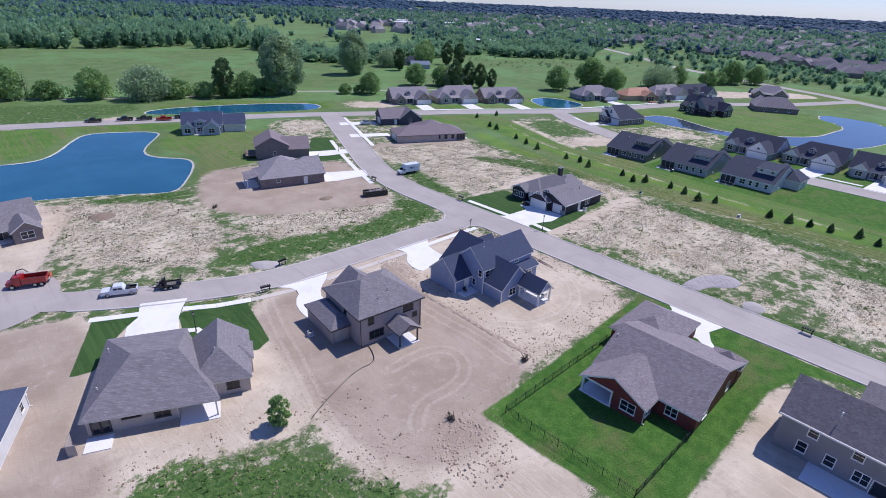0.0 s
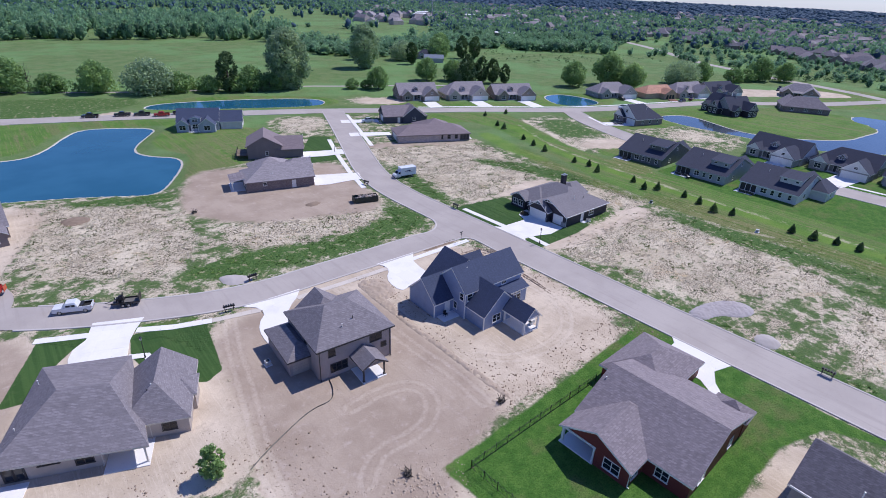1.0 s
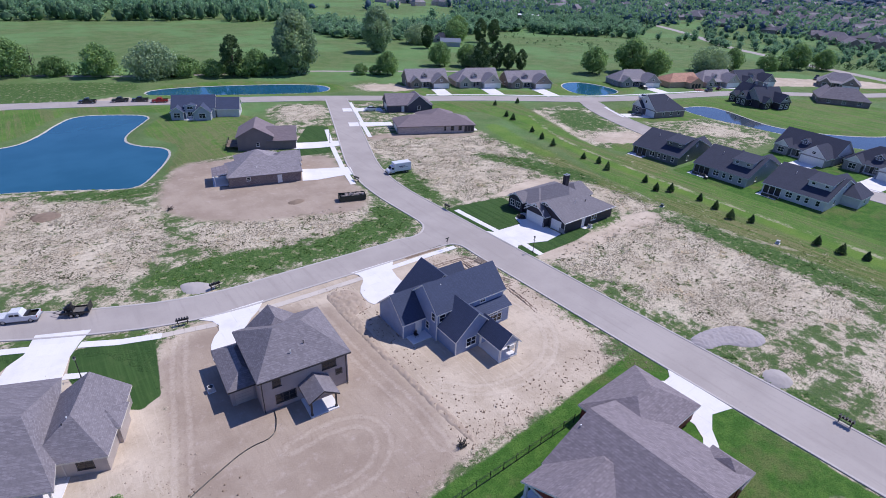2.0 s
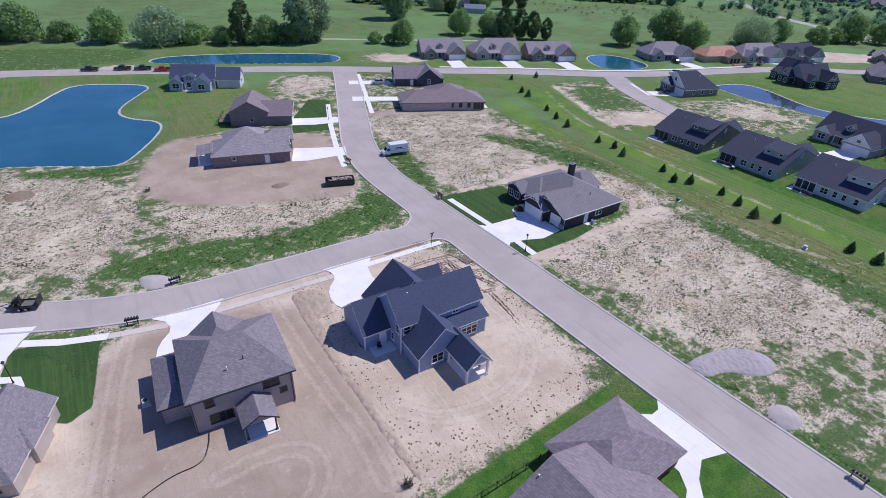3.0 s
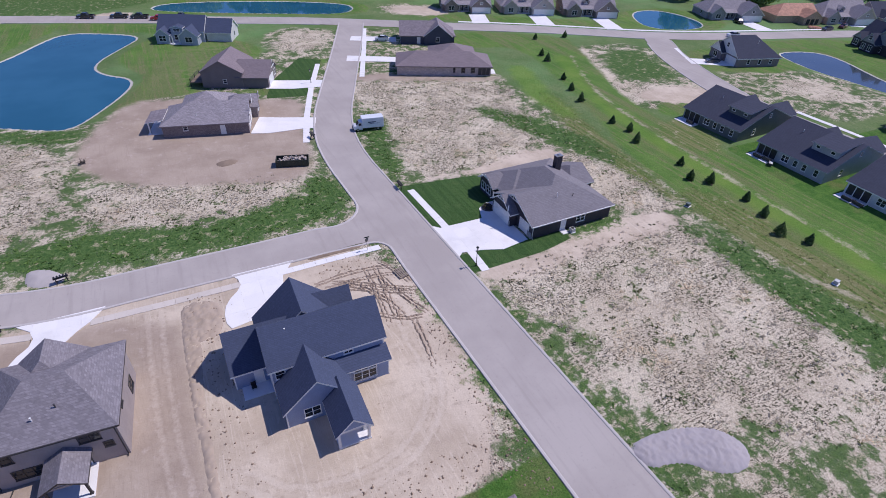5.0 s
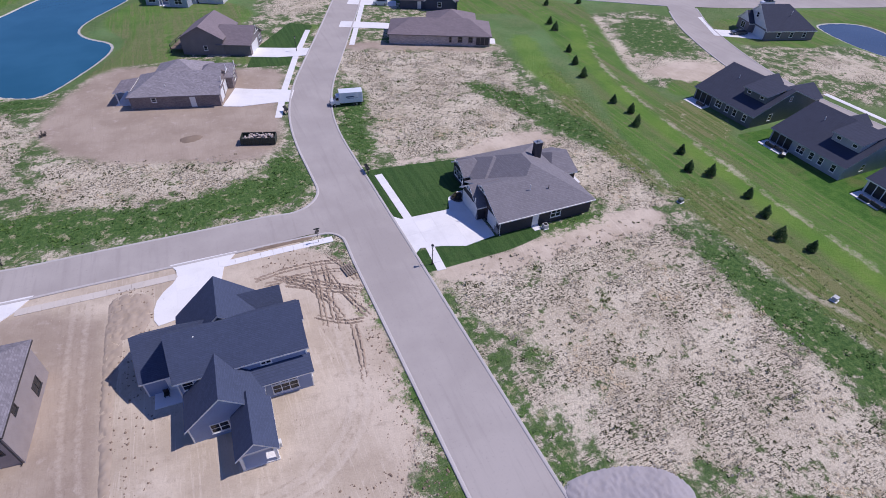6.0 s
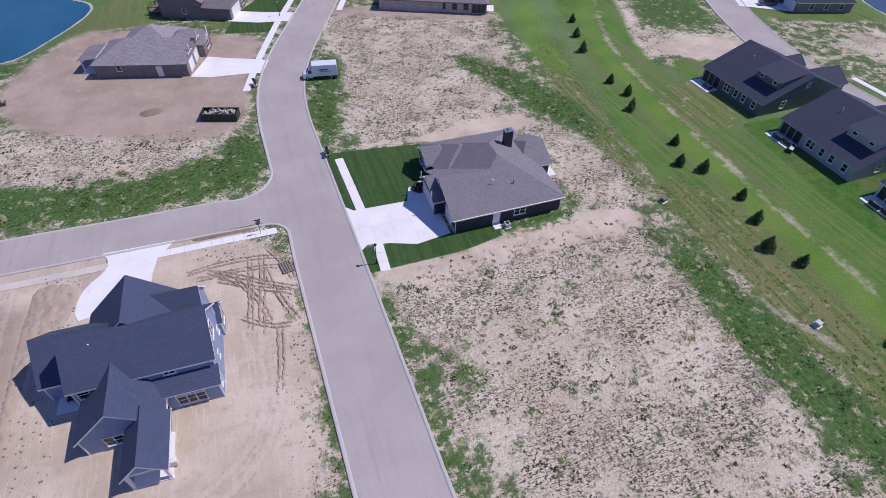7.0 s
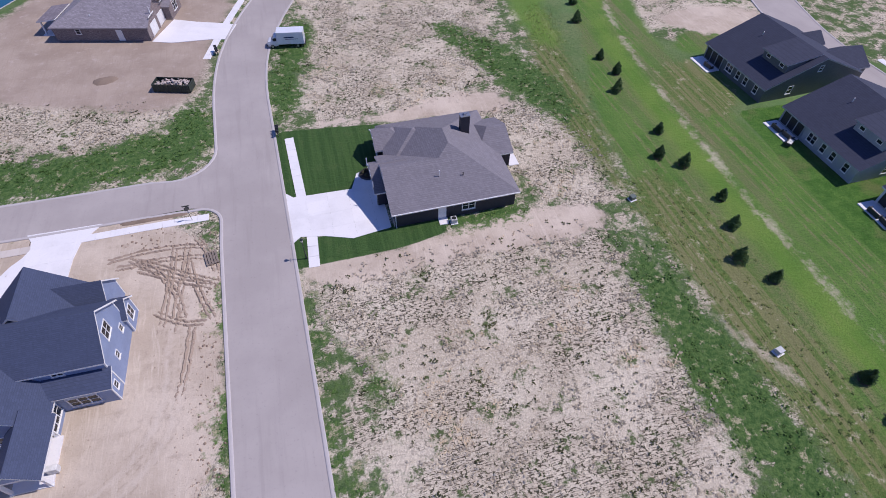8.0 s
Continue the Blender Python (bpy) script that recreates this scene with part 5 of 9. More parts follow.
# --- barn-red house in the fenced lawn ---
def red_house():
    h = thing("red_house", "barn-red sided house with a mauve-grey hip roof", "house", pose(56.65, 23.4, 0, 0, 0, 2) @ pose(-55.8, -22, 0))
    k = dict(wall=RED_WALL, roof=MAUVE_ROOF, trim=WHITE)
    sw, se, ne, nw = (59.4, 11.6, 2.72), (76.9, 11.6, 2.72), (76.9, 27.2, 2.72), (59.4, 27.2, 2.72)
    rs, rn = (67.2, 11.6, 6.4), (67.2, 27.2, 6.4)
    custom_roof(h, [[rs, rn, nw, sw], [se, ne, rn, rs]], MAUVE_ROOF, WHITE)
    part("wall", boxes((59.8, 76.5, 12.0, 26.8, -0.25, 2.62)), RED_WALL, h)
    for ya, yb in ((12.02, 12.2), (26.6, 26.78)):
        bm = bmesh.new()
        v = [bm.verts.new(p) for p in ((59.82, ya, 2.6), (76.48, ya, 2.6), (67.2, ya, 6.1), (59.82, yb, 2.6), (76.48, yb, 2.6), (67.2, yb, 6.1))]
        for f in ((0, 1, 2), (5, 4, 3), (0, 3, 4, 1), (1, 4, 5, 2), (2, 5, 3, 0)):
            bm.faces.new([v[i] for i in f])
        part("gable", bm, RED_WALL, h)
    block(h, 56.2, 68.0, 17.4, 26.6, 2.9, 0.50, "x", ("gable", "hip"), over=0.4, walls=False, **k)
    block(h, 70.4, 82.4, 21.0, 30.0, 2.9, 0.50, "x", ("hip", "hip"), over=0.4, **k)
    block(h, 74.6, 77.4, 11.9, 16.2, 2.9, 0.55, "x", ("hip", "hip"), over=0.35, **k)
    # west wing with the covered corner porch
    part("wall", boxes((56.2, 60.2, 17.4, 21.9, -0.25, 2.7)), RED_WALL, h)
    part("wall", boxes((59.7, 60.0, 21.9, 26.6, -0.25, 2.7)), RED_WALL, h)
    bm = bmesh.new()
    v = [bm.verts.new(p) for p in ((56.22, 17.4, 2.66), (56.22, 26.6, 2.66), (56.22, 22, 4.96), (56.4, 17.4, 2.66), (56.4, 26.6, 2.66), (56.4, 22, 4.96))]
    for f in ((0, 1, 2), (5, 4, 3), (0, 3, 4, 1), (1, 4, 5, 2), (2, 5, 3, 0)):
        bm.faces.new([v[i] for i in f])
    part("gable", bm, RED_WALL, h)
    part("beam", boxes((56.15, 56.42, 21.9, 26.7, 2.4, 2.68), (56.42, 60, 26.45, 26.7, 2.4, 2.68)), WHITE, h)
    post(h, 56.35, 26.5, 2.45, 0.16)
    post(h, 56.35, 22.1, 2.45, 0.12)
    patio(h, 56.0, 60.0, 21.9, 26.8, 0.14)
    for face, x, y, z, w, t, n in (("W", 56.2, 19.6, 0.8, 2.0, 1.45, 2), ("S", 57.6, 17.4, 0.9, 1.4, 1.3, 2), ("W", 59.8, 15.2, 0.8, 1.5, 1.4, 2), ("S", 63.0, 12.0, 0.9, 1.6, 1.3, 2), ("S", 71.0, 12.0, 0.9, 1.0, 1.3, 1), ("E", 77.4, 14.2, 0.9, 1.4, 1.4, 2), ("N", 74.0, 30.0, 1.0, 1.0, 1.2, 1)):
        window(h, face, x, y, z, w, t, n)
    door(h, "W", 59.7, 24.2, WHITE, 1.7, 2.05, 0.14, glazed=True)
    garage_door(h, "E", 82.4, 25.4, 4.8, 2.15)
    door(h, "E", 76.6, 19.0, WHITE)
    downspout(h, "S", 56.3, 17.4, 2.5)
    downspout(h, "E", 77.4, 12.3, 2.5)
    vent(h, 65.0, 26.6, 5.2, 0.35)
    patio(h, 76.7, 78.8, 17.6, 21.8, 0.1)
    return h


red_house()


# --- pale two-storey house at the corner lot ---
def corner_house():
    h = thing("pale_house", "grey two-storey house with a dark mauve-grey gable roof", "house")
    k = dict(wall=ASH_WALL, roof=SLATE_ROOF, trim=WHITE)
    block(h, 67.4, 76.6, -12.0, 6.2, 5.35, 0.68, "y", ("gable", "gable"), over=0.4, **k)
    block(h, 74.0, 83.0, -9.8, 0.0, 5.4, 0.55, "x", ("gable", "hip"), over=0.4, **k)
    for y, z, w, n in ((3.2, 0.9, 1.0, 1), (0.2, 0.9, 1.0, 1), (-3.0, 0.8, 1.5, 2), (-7.2, 0.8, 1.5, 2), (-10.6, 0.9, 1.0, 1)):
        window(h, "W", 67.4, y, z, w, 1.45, n)
    for y in (2.6, -2.0, -6.6, -10.4):
        window(h, "W", 67.4, y, 3.6, 1.0, 1.25, 1)
    door(h, "W", 67.4, -5.0, DARK, 1.8, 2.05, glazed=True)
    patio(h, 63.6, 67.4, -6.4, 2.0, 0.12)
    gutter(h, -12.2, 6.4, 66.96, 5.1, axis="y")
    vent(h, 69.0, 1.0, 7.2, 0.45)
    window(h, "N", 70.0, 6.2, 3.6, 1.0, 1.25, 1)
    window(h, "N", 75.0, 6.2, 0.9, 1.0, 1.4, 1)
    return h


corner_house()


# --- charcoal house with the front lawn ---
def charcoal_house():
    h = thing("charcoal_house", "charcoal-sided house with grey hip roof and white garage doors", "house")
    k = dict(wall=CHARCOAL_WALL, roof=CHARCOAL_ROOF, trim=WHITE)
    block(h, 112.8, 127.9, 70.03, 88.4, 2.95, 0.48, "y", ("hip", "hip"), over=0.45, **k)
    block(h, 111.0, 126.5, 70.0, 81.4, 2.95, 0.48, "x", ("gable", "hip"), over=0.45, **k)
    block(h, 112.4, 121.0, 79.0, 88.35, 2.95, 0.48, "x", ("hip", "hip"), over=0.45, **k)
    block(h, 111.3, 116.0, 83.3, 87.9, 2.95, 0.62, "x", ("gable", "hip"), over=0.4, **k)
    block(h, 125.0, 130.0, 78.0, 86.0, 2.9, 0.44, "x", ("hip", "gable"), over=0.35, **k)
    # garage front steps out under its own small gable
    block(h, 109.6, 114.0, 74.6, 80.4, 2.95, 0.72, "x", ("gable", "gable"), over=0.4, **k)
    garage_door(h, "W", 109.6, 77.5, 4.9, 2.2)
    garage_door(h, "W", 111.0, 72.3, 2.6, 2.2)
    for y in (75.0, 80.0):
        part("bracket", boxes((109.1, 109.6, y - 0.08, y + 0.08, 2.9, 3.05), (109.15, 109.3, y - 0.06, y + 0.06, 3.0, 4.2)), WHITE, h)
    part("gable_truss", boxes((109.14, 109.24, 76.2, 78.8, 4.05, 4.17), (109.14, 109.24, 77.42, 77.58, 4.1, 4.95), (109.14, 109.24, 76.75, 76.87, 4.1, 4.6), (109.14, 109.24, 78.13, 78.25, 4.1, 4.6)), WHITE, h)
    part("gable_truss", boxes((110.52, 110.62, 74.2, 77.2, 4.75, 4.87), (110.52, 110.62, 75.64, 75.78, 4.8, 5.65), (110.52, 110.62, 74.9, 75.0, 4.8, 5.3)), WHITE, h)
    part("gable_truss", boxes((110.86, 110.96, 84.5, 86.8, 3.75, 3.86), (110.86, 110.96, 85.53, 85.67, 3.8, 4.35)), WHITE, h)
    for r in ((109.5, 109.62, 74.6, 75.0, 0, 1.1), (109.5, 109.62, 80.0, 80.4, 0, 1.1), (110.9, 111.02, 70.0, 71.2, 0, 1.1)):
        part("stone_base", boxes(r), STONE_WALL, h)
    for face, x, y, z, w, t, n in (("S", 121.2, 70.0, 1.0, 1.7, 1.3, 2), ("W", 111.3, 86.6, 0.8, 1.3, 1.4, 2), ("W", 111.3, 84.7, 0.8, 1.3, 1.4, 2), ("E", 127.9, 74.0, 1.0, 1.6, 1.3, 2), ("N", 120.0, 88.4, 1.0, 1.6, 1.3, 2)):
        window(h, face, x, y, z, w, t, n)
    door(h, "S", 117.5, 70.0, WHITE)
    door(h, "W", 112.4, 82.2, DARK, trim=WHITE)
    part("doorstep", boxes((116.9, 118.2, 68.8, 69.98, -0.1, 0.1), bevel=0.02), CONCRETE, h)
    patio(h, 130.05, 131.6, 77.8, 81.0, 0.1)
    chimney(h, 123.9, 81.6, 7.6, 1.3, 0.9)
    vent(h, 118.0, 73.4, 4.9, 0.6)
    vent(h, 121.2, 73.0, 4.6, 0.25, DARK)
    downspout(h, "S", 111.15, 70.0, 2.6)
    gutter(h, 110.6, 128.3, 69.5, 2.72)
    return h


charcoal_house()
bed = thing("planting_bed", "dark mulched planting bed before the charcoal house's entry", "planting bed", pose(109.5, 81.25, 0.06))
ring = [(1.55 * math.cos(a) * (1.0 if i % 2 else 0.96), 1.25 * math.sin(a)) for i, a in enumerate(np.linspace(1.1, 5.2, 15))]
bm = bmesh.new()
prism(bm, ring, -0.05, 0.22)
part("edging", bm, DARK, bed)
bm = bmesh.new()
prism(bm, [(x * 0.86, y * 0.86) for x, y in ring], 0.2, 0.3)
part("mulch", bm, plain("mulch", (0.045, 0.032, 0.026), 0.95, vary=0.3, scale=6), bed)
for x, y in ((-0.9, 0.2), (-0.5, -0.5), (-0.5, 0.6)):
    bm = bmesh.new()
    bmesh.ops.create_icosphere(bm, subdivisions=2, radius=0.27, matrix=Matrix.Translation((x, y, 0.42)))
    for v in bm.verts:
        v.co.z += 0.06 * math.sin(23 * v.co.x + 17 * v.co.y)
        v.co.x += 0.05 * math.sin(31 * v.co.z + 9 * v.co.y)
    part("shrub", bm, plain("bed_shrub", (0.070, 0.062, 0.030), 0.9, vary=0.3, scale=8), bed)
ac = thing("air_conditioner", "pale grey outdoor air conditioner beside the charcoal wall", "air conditioner", pose(118.84, 68.92, 0))
part("casing", boxes((-0.4, 0.4, -0.4, 0.4, 0.08, 0.8), bevel=0.05), plain("ac_grey", (0.5, 0.5, 0.5), 0.5), ac)
bm = bmesh.new()
bmesh.ops.create_cone(bm, cap_ends=True, segments=16, radius1=0.3, radius2=0.28, depth=0.06, matrix=Matrix.Translation((0, 0, 0.82)))
part("fan_grille", bm, BLACK, ac)
part("pad", boxes((-0.5, 0.5, -0.5, 0.5, -0.05, 0.08)), CONCRETE, ac)
ac2 = copy_thing(ac, pose(34.12, 64, 0))
tagged(ac2, "pale grey air conditioner beside the taupe garage wall", "air conditioner")


# --- the brown pair, seen from their sides ---
def brick_house():
    h = thing("brick_house", "single-storey brown brick house with grey hip roof", "house", pose(58.47, 133.74, 0, 0, 0, -14))
    k = dict(wall=BROWN_WALL, roof=PALE_ROOF, trim=UMBER_WALL)
    block(h, 0.3, 18.0, 0.0, 11.0, 2.95, 0.5, "x", ("hip", "gable"), over=0.4, **k)
    block(h, 3.0, 14.0, 7.0, 17.0, 2.95, 0.5, "y", ("hip", "hip"), over=0.4, **k)
    block(h, 12.0, 19.4, 8.6, 14.4, 2.95, 0.62, "x", ("hip", "gable"), over=0.4, gable_wall=PALE_WALL, **k)
    window(h, "S", 5.0, 0.0, 1.5, 0.8, 0.8)
    door(h, "S", 12.6, 0.0, WHITE)
    garage_door(h, "E", 18.0, 3.0, 2.6, 2.2)
    garage_door(h, "E", 18.0, 7.0, 2.6, 2.2)
    window(h, "E", 19.4, 11.5, 0.9, 1.8, 1.5, 2)
    window(h, "W", 0.3, 4.0, 0.9, 1.8, 1.4, 2)
    for y in (2.6, 9.0):
        part("gable_truss", boxes((18.45, 18.55, y - 1.4, y + 1.4, 3.9, 4.05), (18.45, 18.55, y - 0.08, y + 0.08, 3.9, 5.4)), WHITE, h)
    part("rake_board", boxes((19.85, 19.95, 11.3, 11.7, 3.2, 5.2)), WHITE, h)
    patio(h, -3.4, 0.2, 2.0, 9.0)
    post(h, -2.9, 2.6, 2.6, 0.12)
    post(h, -2.9, 8.4, 2.6, 0.12)
    shed_roof(h, [(-3.4, 2.2, 2.7), (0.3, 2.2, 3.2), (0.3, 8.8, 3.2), (-3.4, 8.8, 2.7)], BROWN_ROOF, WHITE)
    vent(h, 7.4, 2.0, 3.9, 0.3)
    return h


def umber_house():
    h = thing("umber_house", "umber-sided house with brown roof and raised deck", "house", pose(69.96, 161.69, 0, 0, 0, -23))
    k = dict(wall=UMBER_WALL, roof=PLUM_ROOF, trim=UMBER_WALL)
    block(h, 0.2, 10.5, 0.0, 12.0, 4.2, 0.55, "y", ("gable", "gable"), over=0.4, **k)
    block(h, 9.0, 17.0, 0.2, 10.6, 2.95, 0.55, "x", ("gable", "gable"), over=0.4, **k)
    garage_door(h, "E", 17.0, 4.0, 4.8, 2.2)
    window(h, "E", 17.0, 8.6, 0.9, 1.4, 1.4, 2)
    window(h, "S", 6.0, 0.0, 1.2, 0.8, 1.0)
    for y in (2.4, 5.0, 8.4):
        window(h, "W", 0.2, y, 1.0, 1.4, 1.5, 2)
    part("gable_truss", boxes((17.45, 17.55, 3.4, 7.2, 4.2, 4.35), (17.45, 17.55, 5.2, 5.4, 4.2, 5.9)), WHITE, h)
    d = part("deck", boxes((-3.2, 0.2, 0.6, 8.0, 1.0, 1.14)), plain("deck_wood", (0.2, 0.15, 0.11), 0.8, scale=6), h, "brown wooden deck")
    for x, y in ((-3.1, 0.7), (-3.1, 4.3), (-3.1, 7.9)):
        part("deck_post", boxes((x - 0.08, x + 0.08, y - 0.08, y + 0.08, -0.1, 2.0)), DARK, d)
    part("deck_rail", boxes((-3.2, -3.1, 0.6, 8.0, 1.95, 2.05), (-3.2, 0.2, 0.6, 0.7, 1.95, 2.05), (-3.2, -3.1, 0.6, 8.0, 1.5, 1.55)), DARK, d)
    return h


brick_house()
umber_house()


def mauve_house():
    h = thing("long_brown_house", "long low cream-brick house with a mauve-brown hip roof", "house", pose(120.7, 152.3, 0, 0, 0, -22.8))
    k = dict(wall=CREAM_WALL, roof=PLUM_ROOF, trim=UMBER_WALL)
    block(h, 0.3, 27.2, 0.0, 11.5, 2.9, 0.42, "x", ("hip", "hip"), over=0.45, **k)
    block(h, 10.2, 23.6, 5.0, 18.6, 2.9, 0.44, "y", ("hip", "hip"), over=0.45, **k)
    for x, w in ((16.6, 0.6), (19.2, 1.1), (22.0, 1.1)):
        window(h, "S", x, 0.0, 0.95, w, 1.4, 1, trim=UMBER_WALL)
    part("screened_porch", boxes((23.5, 26.9, -0.06, 0.02, 0.3, 2.4)), DARK, h, "dark screened porch")
    for x in (23.5, 24.6, 25.8, 26.9):
        part("post", boxes((x - 0.07, x + 0.07, -0.1, -0.062, 0.1, 2.5)), UMBER_WALL, h)
    garage_door(h, "W", 0.3, 6.0, 4.8, 2.2)
    patio(h, 27.25, 29.0, 2.0, 6.0)
    return h


def slate_house():
    h = thing("dark_blue_house", "dark blue-grey house with a mauve-brown gabled roof", "house", pose(133.2, 179.0, 0, 0, 0, -22))
    k = dict(wall=siding("ink_siding", (0.075, 0.080, 0.110)), roof=MAUVE_ROOF, trim=UMBER_WALL)
    block(h, 0.2, 18.0, 0.6, 11.0, 2.95, 0.62, "x", ("gable", "hip"), over=0.4, **k)
    block(h, 8.0, 17.0, 0.0, 13.6, 2.95, 0.78, "y", ("gable", "hip"), over=0.4, **dict(k, trim=WHITE))
    door(h, "S", 6.2, 0.6, WHITE)
    window(h, "S", 12.5, 0.0, 1.0, 1.1, 1.3)
    vent(h, 12.9, 4.0, 6.4, 0.3)
    garage_door(h, "W", 0.2, 5.5, 4.8, 2.2)
    return h


mauve_house()
slate_house()


def pond_house():
    h = thing("blue_grey_house", "pale blue-grey house with dark gables beside the pond", "house", pose(61.64, 205.17, 0, 0, 0, -24))
    k = dict(wall=siding("pale_blue_siding", (0.400, 0.430, 0.500)), roof=NAVY_ROOF, trim=WHITE)
    block(h, 0.0, 14.0, 3.0, 12.0, 3.6, 0.8, "x", ("gable", "gable"), over=0.35, gable_wall=PALE_WALL, **k)
    block(h, 7.6, 13.0, -0.6, 6.0, 3.0, 0.8, "y", ("gable", "gable"), over=0.35, **k)
    block(h, 0.0, 4.0, 0.4, 6.0, 3.0, 0.8, "y", ("gable", "gable"), over=0.35, **k)
    block(h, 4.4, 8.0, 2.0, 8.0, 4.6, 0.3, "y", ("gable", "gable"), over=0.25, **k)
    block(h, 14.4, 22.0, 4.0, 12.4, 3.0, 0.75, "x", ("gable", "gable"), over=0.35, gable_wall=PALE_WALL, wall=PALE_WALL, roof=NAVY_ROOF)
    for x, y in ((10.3, -0.6), (2.0, 0.4), (6.2, 2.0)):
        window(h, "S", x, y, 0.9, 2.0, 1.5, 2)
    window(h, "S", 6.2, 2.0, 3.4, 1.8, 0.8, 2)
    window(h, "E", 22.0, 8.2, 1.0, 1.0, 1.3)
    post(h, 5.0, 0.2, 2.6, 0.12)
    post(h, 7.2, 0.2, 2.6, 0.12)
    patio(h, 3.9, 7.8, -0.2, 2.2)
    return h


pond_house()



# --- row of houses whose backs face the planted strip ---
def row_house(name, label, m, wall, wing=False):
    h = thing(name, label, "house", m, group="houses along the planted strip")
    k = dict(wall=wall, roof=DARK_ROOF, trim=WHITE if wall is PALE_WALL else GREY_WALL)
    block(h, 0, 19.6, 0, 15.6, 2.9, 0.41, "y", over=0.4, **k)
    block(h, 14.0, 22.4, 1.0, 7.4, 2.9, 0.62, "x", over=0.35, **k)
    block(h, 15.0, 20.6, 9.6, 13.6, 2.9, 0.7, "x", over=0.3, **k)
    if wing:
        block(h, 10.0, 17.6, -4.2, 3.0, 2.9, 0.5, "x", ("hip", "gable"), over=0.35, **k)
        window(h, "S", 13.5, -4.2, 1.0, 1.0, 1.3)
    # shed dormer with its small windows
    d0 = 1.0
    part("dormer_wall", boxes((3.6, 9.6, d0, d0 + 5.6, 4.0, 5.95)), wall, h)
    shed_roof(h, [(3.1, d0 - 0.25, 6.0), (9.8, d0 - 0.25, 6.98), (9.8, d0 + 5.85, 6.98), (3.1, d0 + 5.85, 6.0)], DARK_ROOF, k["trim"])
    for y in (d0 + 1.2, d0 + 4.4):
        window(h, "W", 3.6, y, 5.0, 0.8, 0.5, 1, sill=False, bars=False)
    for y, w, n in ((1.8, 0.8, 1), (4.4, 0.8, 1), (6.4, 0.8, 1), (8.8, 1.5, 2)):
        window(h, "W", 0, y, 0.9, w, 1.3, n)
    window(h, "S", 5.5, 0, 0.9, 0.9, 1.3)
    window(h, "S", 10.0, 0, 4.4, 0.7, 0.9)
    # corner porch: dark screens between posts, slab outside
    part("porch_screen", boxes((-0.06, 0.02, 10.8, 15.2, 0.3, 2.35), (0.4, 4.4, 15.58, 15.66, 0.3, 2.35)), BLACK, h, "dark porch screen")
    for y in (10.8, 12.3, 13.8, 15.3):
        part("post", boxes((-0.13, -0.062, y - 0.07, y + 0.07, 0.1, 2.55)), k["trim"], h)
    patio(h, -2.8, -0.1, 10.6, 15.8, 0.12)
    garage_door(h, "E", 22.4, 4.2, 4.8, 2.2)
    vent(h, 6.6, 11.0, 5.9, 0.3)
    return h


row_house("grey_house", "dark olive-grey house with charcoal roof and rear porch", pose(176.79, 82.37, 0, 0, 0, 2), OLIVE_WALL)
row_house("grey_house", "mid-grey house with charcoal roof and rear porch", pose(176.77, 61.56, 0, 0, 0, 0), GREY_WALL)
row_house("grey_house", "pale grey house with charcoal roof and side wing", pose(177.37, 41.93, 0, 0, 0, -1), PALE_WALL, wing=True)
row_house("grey_house", "pale grey house beyond a straw-covered lot", pose(182.32, -5.7, 0, 0, 0, -2), PALE_WALL)

CUSHION = plain("cushion_white", (0.7, 0.69, 0.66), 0.8)


def garden_sofa(m):
    s = thing("garden_sofa", "dark garden sofa with white cushions on a patio", "sofa", m, "patio seats")
    part("frame", boxes((-0.9, 0.9, -0.4, 0.4, 0.05, 0.3), (-0.9, 0.9, 0.3, 0.42, 0.3, 0.75), (-0.95, -0.8, -0.4, 0.4, 0.3, 0.55), (0.8, 0.95, -0.4, 0.4, 0.3, 0.55)), DARK, s)
    part("cushion", boxes((-0.78, -0.02, -0.38, 0.3, 0.3, 0.45), bevel=0.04), CUSHION, s)
    part("cushion", boxes((0.02, 0.78, -0.38, 0.3, 0.3, 0.45), bevel=0.04), CUSHION, s)
    return s


sofa = garden_sofa(pose(174.92, 94.4, 0.12, 0, 0, 92))
for x, y, a in ((174.88, 75.17, 90), (175.28, 73.06, 96), (174.39, 71.55, 30), (175.39, 55.44, 90), (175.43, 53.33, 84)):
    copy_thing(sofa, pose(x, y, 0.12, 0, 0, a))


